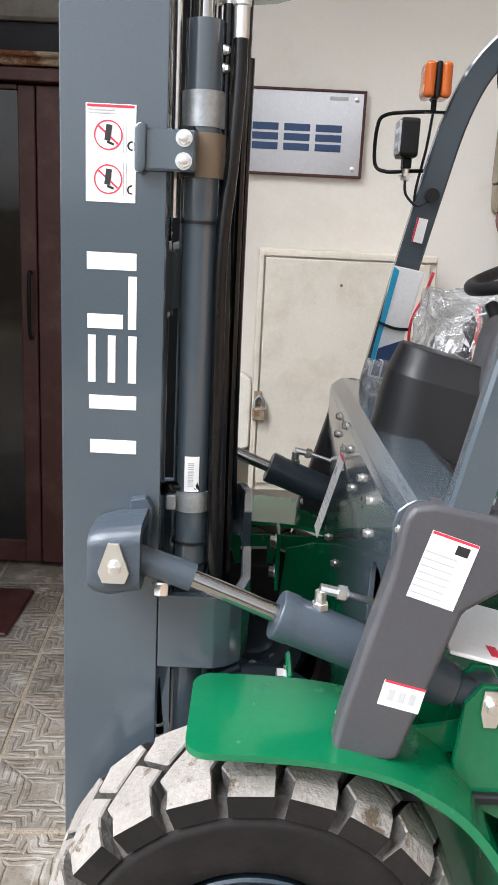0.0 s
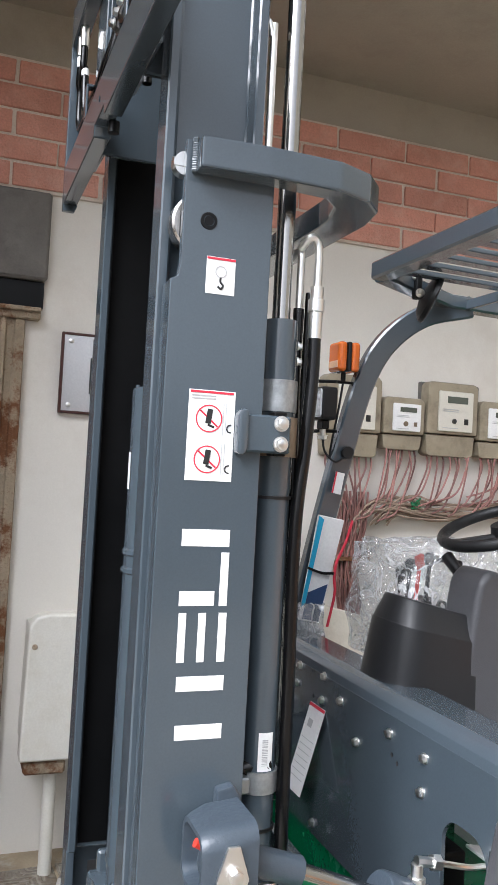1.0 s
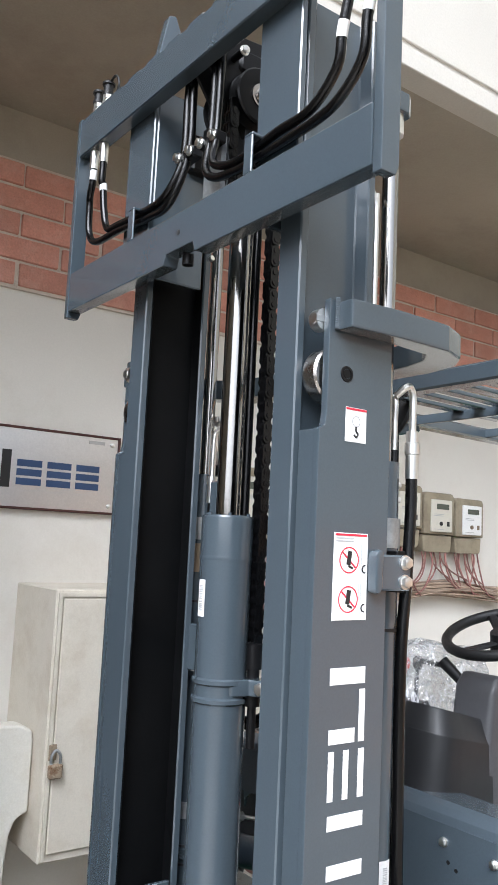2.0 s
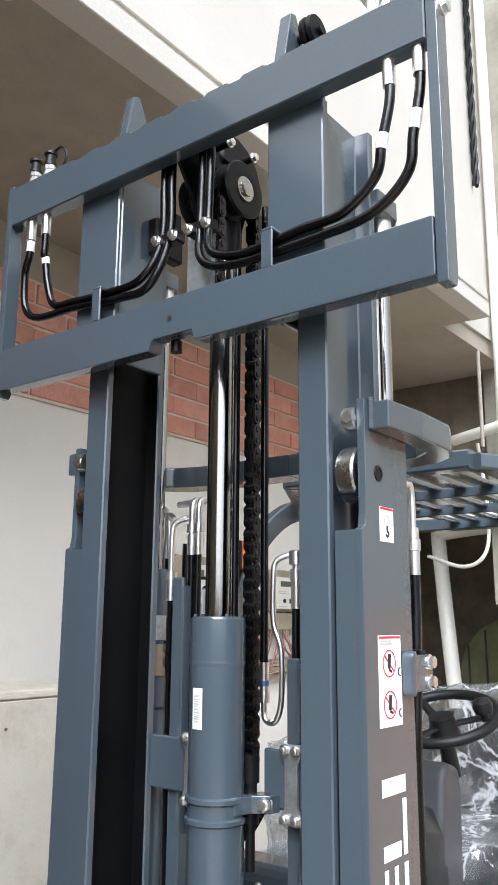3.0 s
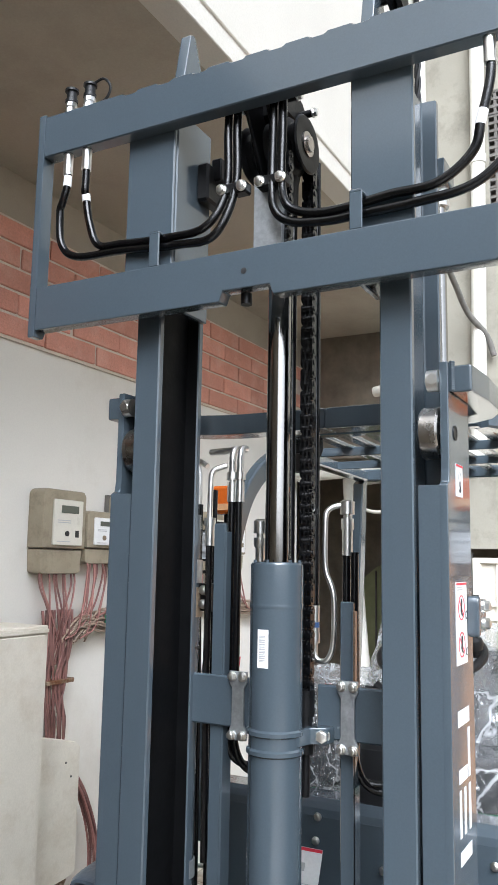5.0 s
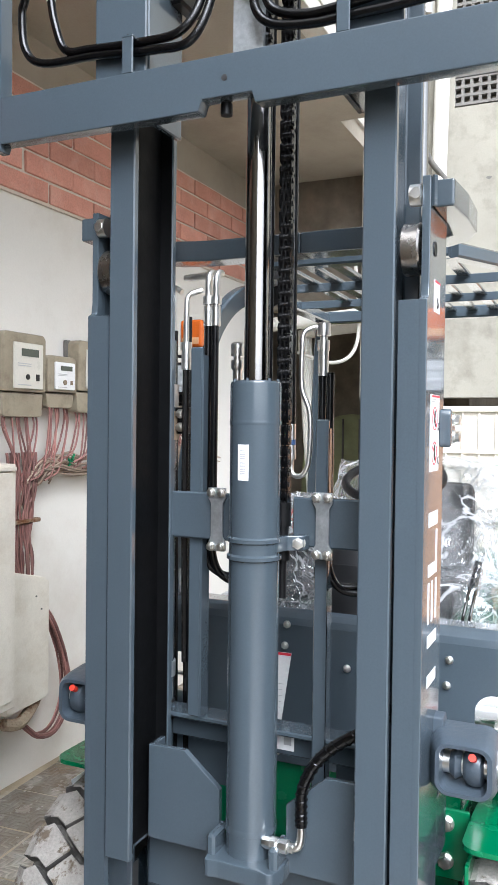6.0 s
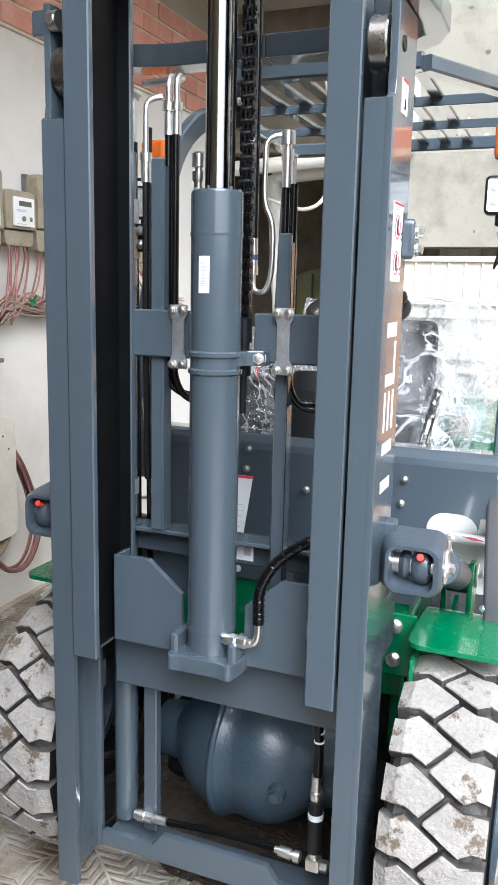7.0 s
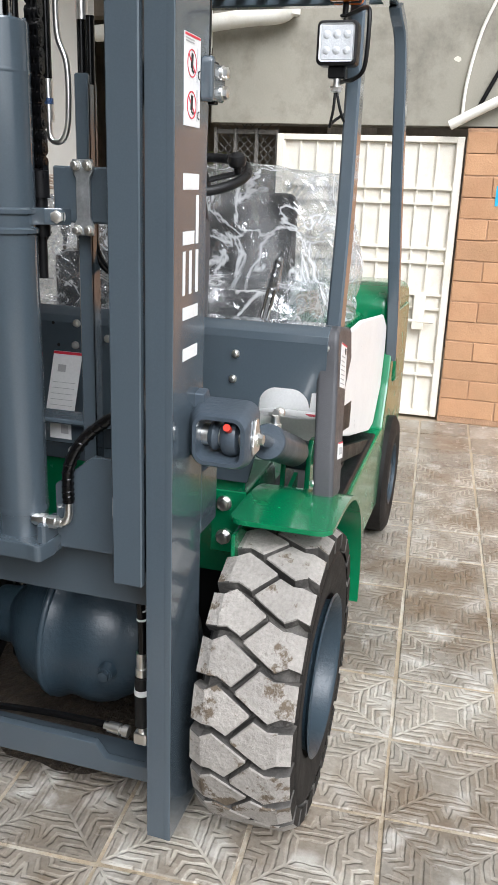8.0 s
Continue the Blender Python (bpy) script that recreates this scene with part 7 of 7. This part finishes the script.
# electricity meters
def meter(x0, x1, z0, z1, white, lean=0.0):
    mtr = thing("electricity_meter", ((x0 + x1) / 2, WY, z0), "white-faced electricity meter in a clear case" if white else "aged beige electricity meter with a small display", "meter", "meters on the wall")
    w, h = x1 - x0, z1 - z0
    zc = z0 + h * 0.30
    bm = B()
    prism(bm, [(x0, zc), (x0, z1 - 0.02), (x0 + 0.02, z1), (x1 - 0.02, z1), (x1, z1 - 0.02), (x1, zc)], "y", WY - 0.10, WY, 0.010, 2)
    part("case", bm, METER, mtr)
    bm = B()
    prism(bm, [(x0 + 0.012, z0 + 0.01), (x0 + 0.03, z0), (x1 - 0.03, z0), (x1 - 0.012, z0 + 0.01), (x1 - 0.004, zc - 0.004), (x0 + 0.004, zc - 0.004)], "y", WY - 0.085, WY, 0.008, 2)
    part("terminal_cover", bm, METER, mtr)
    a, b_, c, d = x0 + w * 0.2, x1 - w * 0.12, zc + 0.015, z1 - h * 0.12
    bm = B()
    box(bm, a, b_, WY - 0.112, WY - 0.098, c, d, 0.006, seg=2)
    fc = part("face", bm, WHITE if white else METERFACE, mtr)
    bm = B()
    box(bm, a + w * 0.16, b_ - w * 0.12, WY - 0.1145, WY - 0.112, d - h * 0.16, d - h * 0.07)
    part("display", bm, LCD, fc)
    bm = B()
    rod(bm, (a + w * 0.30, WY - 0.118, c + h * 0.14), (a + w * 0.30, WY - 0.110, c + h * 0.14), 0.013, 14)
    part("button", bm, INK if not white else BRONZE, fc)
    bm = B()
    box(bm, b_ - w * 0.18, b_ - w * 0.10, WY - 0.1145, WY - 0.112, c + h * 0.10, c + h * 0.18)
    part("button", bm, INK if not white else BRONZE, fc)
    for i in range(3):
        bm = B()
        box(bm, a + w * 0.08, b_ - w * 0.3, WY - 0.1145, WY - 0.112, c + h * (0.04 + 0.025 * i) + (0.2 * h if i else 0), c + h * (0.05 + 0.025 * i) + (0.2 * h if i else 0))
        part("print_line", bm, INKG, fc)
    return mtr


METERS = [(1.03, 1.345, 1.835, 2.245, 0), (1.36, 1.60, 1.885, 2.155, 1), (1.615, 1.925, 1.865, 2.255, 0), (1.94, 2.19, 1.87, 2.175, 1), (2.205, 2.475, 1.875, 2.25, 0), (2.49, 2.77, 1.85, 2.22, 0), (2.79, 3.06, 1.85, 2.2, 1)]
for q_ in METERS:
    meter(*q_)
bm = B()
box(bm, 1.61, 1.975, WY - 0.03, WY, 2.10, 2.255, 0.004)
tagged(obj("meter_board", bm, CONC), "small dark mounting board behind a meter", "board")

# the wires below the meters: drops, a sagging bundle and a trunk down to the box
rw = random.Random(9)
bm = B()
for x0, x1, z0, z1, w_ in METERS:
    n = 9
    for i in range(n):
        xs = x0 + 0.03 + (x1 - x0 - 0.06) * i / (n - 1)
        yb = WY - 0.05 - rw.uniform(0, 0.03)
        zb = 1.60 + rw.uniform(-0.05, 0.05) + 0.04 * math.sin(xs * 3)
        if xs < 1.34:
            xe = 1.13 + rw.uniform(0, 0.17)
            pts = [(xs, yb, z0 + 0.02), (xs, yb - 0.01, z0 - 0.06), (0.5 * (xs + xe) + rw.uniform(-0.03, 0.03), yb - 0.02, 1.62), (xe, yb, 1.4)]
        else:
            sl = rw.uniform(0.08, 0.28)
            sd = -1 if xs < 2.2 else rw.choice((-1, 1))
            pts = [(xs, yb, z0 + 0.02), (xs + rw.uniform(-0.02, 0.02), yb - 0.01, z0 - rw.uniform(0.05, 0.1)), (xs + sd * sl * 0.4, yb - 0.02, zb + 0.05), (xs + sd * sl, yb - 0.015, zb)]
        sweep(bm, pts, 0.0052, 5, 4)
drops = tagged(obj("meter_wires", bm, WIREP), "tangle of pinkish brown wires hanging under the meters", "wires", kind="stuff")
bm = B()
for i in range(26):
    y = WY - 0.03 - rw.uniform(0, 0.05)
    z = 1.60 + rw.uniform(-0.045, 0.045)
    x0 = 1.24 + rw.uniform(-0.03, 0.2)
    pts = [(x0, y, 1.52 + rw.uniform(-0.05, 0.05)), (x0 + 0.12, y - 0.01, z + 0.01)]
    x = x0 + 0.3
    while x < 3.4:
        pts.append((x, y + rw.uniform(-0.012, 0.012), z - 0.03 * math.sin((x - 1.3) * 3.4) + rw.uniform(-0.014, 0.014)))
        x += 0.22
    sweep(bm, pts, 0.0052, 5, 3)
tagged(obj("wire_bundle", bm, WIREB), "sagging bundle of tan wires along the wall", "wires", kind="stuff")
bm = B()
for i in range(22):
    x = 1.12 + 0.19 * (i / 21) + rw.uniform(-0.008, 0.008)
    y = WY - 0.03 - rw.uniform(0, 0.05)
    pts = [(x + rw.uniform(-0.02, 0.02), y, 1.66), (x, y - 0.01, 1.48), (0.6 * x + 0.4 * 1.21 + rw.uniform(-0.03, 0.03), y, 1.32), (x * 0.5 + 0.5 * 1.24 + rw.uniform(-0.03, 0.03), y, 1.15), (x * 0.6 + 0.4 * 1.28, y, 0.98)]
    sweep(bm, pts, 0.0062, 6, 4)
tagged(obj("wire_trunk", bm, WIREP), "upright trunk of pinkish brown wires on the wall", "wires", kind="stuff")
bm = B()
for i in range(12):
    a = rw.uniform(-0.02, 0.02)
    y = WY - 0.06 - rw.uniform(0, 0.05)
    r = 0.02 * i / 12
    pts = [(1.335 + a, y, 0.88 - r), (1.40 + a, y - 0.02, 0.76), (1.47 + r + a, y - 0.03, 0.57), (1.485 + 2 * r, y - 0.03, 0.38), (1.40 + r, y - 0.03, 0.25 - r), (1.27, y - 0.03, 0.25 - r), (1.17, y, 0.34)]
    sweep(bm, pts, 0.0062, 6, 5)
tagged(obj("wire_loop", bm, WIREP), "loop of thick pinkish wires hanging below the box", "wires", kind="stuff")
bm = B()
box(bm, 1.13, 1.33, WY - 0.085, WY - 0.02, 1.31, 1.33, 0.003)
tagged(obj("wire_strap", bm, RUSTW), "rusty strap holding the wire trunk", "strap")
bm = B()
for i in range(9):
    rod(bm, (1.56 + rw.uniform(-0.012, 0.012), WY - 0.075 - rw.uniform(0, 0.02), 1.60 + rw.uniform(-0.02, 0.02)), (1.60 + rw.uniform(-0.012, 0.012), WY - 0.08, 1.62 + rw.uniform(-0.03, 0.03)), 0.006, 6)
tagged(obj("green_tape", bm, GREEN), "knot of green tape round the wires", "tape")
bm = B()
prism(bm, [(1.03, 0.41), (1.03, 1.08), (1.05, 1.10), (1.31, 1.035), (1.345, 1.01), (1.345, 0.44), (1.32, 0.42)], "y", WY - 0.13, WY, 0.008)
jb = thing("junction_box", (1.27, WY, 0.34), "cream painted steel junction box on the wall", "box")
part("body", bm, CREAM, jb)
for x, z in ((1.24, 0.95), (1.28, 0.88)):
    bm = B()
    rod(bm, (x, WY - 0.134, z), (x, WY - 0.13, z), 0.005, 8)
    part("screw", bm, CONC, jb)
bm = B()
sweep(bm, [(1.04, WY - 0.1, 0.37), (1.12, WY - 0.12, 0.35), (1.22, WY - 0.1, 0.37), (1.30, WY - 0.08, 0.41)], 0.03, 8)
tagged(obj("rusty_conduit", bm, RUSTW), "rusty conduit elbow under the box", "conduit")
# ---- pipes and cables on the end wall ----
def pipe(name, pts, r, material, text, cat="pipe"):
    b_ = B()
    sweep(b_, pts, r, 14, 6)
    return tagged(obj(name, b_, material), text, cat)


dp = thing("downpipe", (WX - 0.07, 2.37, 2.7), "tall white plastic downpipe with collars on the end wall", "pipe")
bm = B()
sweep(bm, [(WX - 0.07, 2.31, 7.9), (WX - 0.07, 2.33, 5.0), (WX - 0.07, 2.37, 2.7)], 0.055, 16, 8)
part("pipe_run", bm, PVC, dp)
for z in (3.0, 4.95, 6.4):
    bm = B()
    lathe(bm, (WX - 0.07, 2.365 if z < 4 else 2.33 if z < 6 else 2.32, z), (0, 0, 1), [(0, 0.055), (0, 0.062), (0.07, 0.062), (0.07, 0.055)], 18)
    part("collar", bm, PVC, dp)
pipe("drain_elbow_pipe", [(WX - 0.08, 2.372, 3.2), (WX - 0.08, 2.372, 2.86), (WX - 0.085, 2.385, 2.75), (WX - 0.09, 2.45, 2.70), (WX - 0.10, 2.70, 2.68), (WX - 0.10, 3.1, 2.64), (WX - 0.1, 3.8, 2.6)], 0.055, PVC, "white plastic drain pipe turning under the soffit")
pipe("upper_pipe", [(WX - 0.30, 2.70, 7.0), (WX - 0.30, 2.705, 5.0), (WX - 0.30, 2.71, 3.34), (WX - 0.30, 2.72, 3.27), (WX - 0.29, 2.77, 3.245), (WX - 0.2, 3.12, 3.21)], 0.04, PVC, "white plastic pipe with an elbow under the soffit")
pipe("slanting_pipe", [(WX - 0.05, 1.27, 2.03), (WX - 0.06, 0.98, 2.18), (WX - 0.06, 0.2, 2.55)], 0.032, PVC, "old white pipe slanting up the end wall")
pipe("white_cable", [(WX - 0.012, 1.20, 2.05), (WX - 0.02, 1.19, 2.3), (WX - 0.015, 1.13, 2.6), (WX - 0.02, 1.02, 2.9), (WX - 0.02, 0.9, 3.5)], 0.011, PVC, "thin white cable on the end wall", "cable")
pipe("black_cable", [(WX - 0.012, 1.12, 2.10), (WX - 0.02, 1.0, 2.35), (WX - 0.02, 0.9, 2.5), (WX - 0.02, 0.5, 2.7)], 0.014, BLACK, "black cable on the end wall", "cable")
pipe("grey_conduit", [(WX - 0.55, 2.46, 4.0), (WX - 0.4, 2.44, 3.9), (WX - 0.2, 2.4, 3.74), (WX - 0.08, 2.30, 3.60), (WX - 0.05, 2.25, 3.44)], 0.022, CONC, "grey conduit bending round the wall corner", "conduit")
pipe("passage_pipe", [(WX + 0.49, 3.36, 0.0), (WX + 0.49, 3.49, 1.23), (WX + 0.49, 3.585, 2.50), (WX + 0.49, 3.57, 2.59), (WX + 0.49, 3.50, 2.62), (WX + 0.49, 3.0, 2.66)], 0.06, PVC, "old pale plastic pipe with an elbow in the dim passage")
arch_ = [(4.56, 0.3), (4.56, 1.3)] + [(3.95 + 0.61 * math.cos(radians(a)), 1.3 + 0.65 * math.sin(radians(a))) for a in range(15, 166, 15)] + [(3.34, 1.3), (3.34, 0.3)]
bm = B()
prism(bm, arch_, "x", 7.15, 7.2)
aw = struct("window_3", bm, OLIVE, "arched olive screen window at the end of the passage", "window")
for i in range(6):
    bm = B()
    rod(bm, (7.14, 3.45 + i * 0.2, 0.3), (7.14, 3.45 + i * 0.2, 1.3 + 0.6 * math.sqrt(max(0.02, 1 - ((3.45 + i * 0.2 - 3.95) / 0.62) ** 2))), 0.012, 6)
    part("bar", bm, CONC, aw)
pipe("passage_cable", [(WX - 0.05, 3.0, 3.2), (WX - 0.05, 2.95, 2.7), (WX - 0.05, 2.98, 2.4), (WX - 0.05, 3.15, 2.3), (WX + 0.1, 3.5, 2.4)], 0.014, PVC, "loose pale cable hanging in the passage", "cable")
pipe("soffit_rod", [(3.65, 2.80, SZ), (3.65, 2.80, 3.25), (3.65, 2.80, 3.08)], 0.013, SOFFIT, "thin tan drop rod under the soffit")
bm = B()
box(bm, WX + 0.0, WX + 0.012, 0.62, 0.925, 1.53, 1.9, 0.002)
nt_ = thing("notice_board", (WX, 0.8, 1.53), "white notice with a blue edge on the blocks", "sign")
part("sheet", bm, WHITE, nt_)
bm = B()
box(bm, WX - 0.004, WX - 0.0005, 0.905, 0.925, 1.53, 1.9)
part("blue_edge", bm, BLUE, nt_)
# coiled cables up the corner
bm = B()
for k in range(3):
    pts = []
    for i in range(60):
        z = 4.6 + i * 0.055
        a = i * 0.9 + k * 2.1
        pts.append((2.93 + 0.018 * math.cos(a), SY - 0.03 + 0.012 * math.sin(a), z))
    sweep(bm, pts, 0.012, 6, 1, smooth=False)
tagged(obj("twisted_cables", bm, BLACK), "twisted black cables running up the wall corner", "cables", kind="stuff")

# round lamp on the soffit
lampc = thing("ceiling_lamp", (-0.46, 2.56, SZ), "small round lamp on the soffit", "lamp")
bm = B()
lathe(bm, (-0.46, 2.56, SZ), (0, 0, -1), [(0, 0.06), (0.02, 0.06), (0.03, 0.05), (0.03, 0.02)], 24)
part("base", bm, RUSTW, lampc)
bm = B()
lathe(bm, (-0.46, 2.56, SZ - 0.03), (0, 0, -1), [(0, 0.02), (0.015, 0.03), (0.035, 0.033), (0.055, 0.02), (0.06, 0.0)], 20)
part("bulb", bm, LENS, lampc)

# dark wet dirt on the tiles, spread wide to paint the shade below the axle
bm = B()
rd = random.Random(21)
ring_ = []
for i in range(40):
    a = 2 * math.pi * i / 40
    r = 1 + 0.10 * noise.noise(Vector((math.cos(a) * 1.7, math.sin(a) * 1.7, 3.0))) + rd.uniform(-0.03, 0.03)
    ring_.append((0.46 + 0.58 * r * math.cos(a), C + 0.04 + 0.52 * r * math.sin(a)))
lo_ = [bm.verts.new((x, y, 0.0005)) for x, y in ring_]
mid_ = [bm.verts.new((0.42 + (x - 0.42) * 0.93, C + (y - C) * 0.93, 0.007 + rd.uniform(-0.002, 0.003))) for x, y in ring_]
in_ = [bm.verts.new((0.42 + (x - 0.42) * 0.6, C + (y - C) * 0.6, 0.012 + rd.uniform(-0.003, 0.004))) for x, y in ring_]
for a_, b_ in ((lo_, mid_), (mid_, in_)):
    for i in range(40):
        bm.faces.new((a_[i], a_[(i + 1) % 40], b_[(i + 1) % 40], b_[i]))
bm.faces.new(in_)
tagged(obj("dirt_patch", bm, DIRTSHADE), "patch of dark wet dirt and painted shade on the tiles below the axle", "dirt", kind="stuff")
# ---- pieces of the setting: tiles, bricks, blocks ----
def chip_box(w, d, h, bev, seed):
    """A slightly uneven brick or tile block, centred, its face on +z or -y."""
    b_ = B()
    box(b_, -w / 2, w / 2, -d / 2, d / 2, -h / 2, h / 2)
    rr = random.Random(seed)
    for v in b_.verts:
        v.co += Vector((rr.uniform(-1, 1) * 0.0025, rr.uniform(-1, 1) * 0.002, rr.uniform(-1, 1) * 0.0025))
    bmesh.ops.bevel(b_, geom=b_.edges[:], offset=bev, segments=1, affect="EDGES")
    return b_


def mesh_of(name, b_, material):
    me = bpy.data.meshes.new(name)
    b_.to_mesh(me)
    b_.free()
    me.materials.append(material)
    return me


rb = random.Random(4)
BL, BH, MJ = 0.395, 0.101, 0.014
brick_meshes = [mesh_of("brick", chip_box(BL - MJ, 0.05, BH, 0.004, s), BRICK) for s in range(5)]
for c in range(5):
    z = 2.938 + MJ / 2 + BH / 2 + c * (BH + MJ)
    for i in range(17):
        x = -2.3 + (c % 2) * BL / 2 + i * BL + rb.uniform(-0.004, 0.004)
        if x < WX:
            piece("brick", rb.choice(brick_meshes), wall_band, (x, WY - 0.004 + rb.uniform(-0.003, 0.003), z))
OL, OH = 0.39, 0.140
block_meshes = [mesh_of("block", chip_box(0.06, OL - 0.01, OH - 0.008, 0.003, 20 + s), OBRICK) for s in range(4)]
for c in range(14):
    for i in range(5):
        y1 = 1.15 - i * OL - (c % 2) * OL / 2
        if c % 2 and i == 0:
            me = mesh_of("block", chip_box(0.06, OL / 2 - 0.01, OH - 0.008, 0.003, 31), OBRICK)
            piece("block", me, wall_block, (WX + 0.028, 1.15 - OL / 4, 0.04 + OH / 2 + c * OH))
        piece("block", rb.choice(block_meshes), wall_block, (WX + 0.028 + rb.uniform(-0.002, 0.002), y1 - OL / 2, 0.04 + OH / 2 + c * OH))

# embossed tiles, laid at a slight angle to the walls
TP, TA = 0.34, radians(3.7)
tile_me = []
for s in range(4):
    b_ = chip_box(TP - 0.012, TP - 0.012, 0.03, 0.003, 50 + s)
    tile_me.append(mesh_of("tile", b_, TILE))
rest = B()
ca, sa = math.cos(TA), math.sin(TA)
for i in range(-16, 20):
    for j in range(-16, 16):
        u, v = 0.002 + (i + 0.5) * TP, (j + 0.5) * TP
        x, y = u * ca - v * sa, 1.002 + u * sa + v * ca
        if not (-5.2 < x < WX + 0.02 and -4.5 < y < WY - 0.0):
            continue
        dz = rb.uniform(-0.001, 0.001) - 0.015
        turn = TA + rb.choice((0, math.pi / 2))
        if -1.75 < x < 3.3 and (0.25 < y < 3.75) and not (0.9 < x < 2.1 and 1.75 < y < 3.4) and not (x > 2.4 and y > 2.6):
            piece("tile", rb.choice(tile_me), floor, (x, y, dz), turn)
        else:
            box(rest, -TP / 2 + 0.008, TP / 2 - 0.008, -TP / 2 + 0.008, TP / 2 - 0.008, -0.015, 0.015, m=Matrix.Translation((x, y, dz)) @ Matrix.Rotation(TA, 4, "Z"))
part("far_tiles", rest, TILE, floor, kind="stuff")
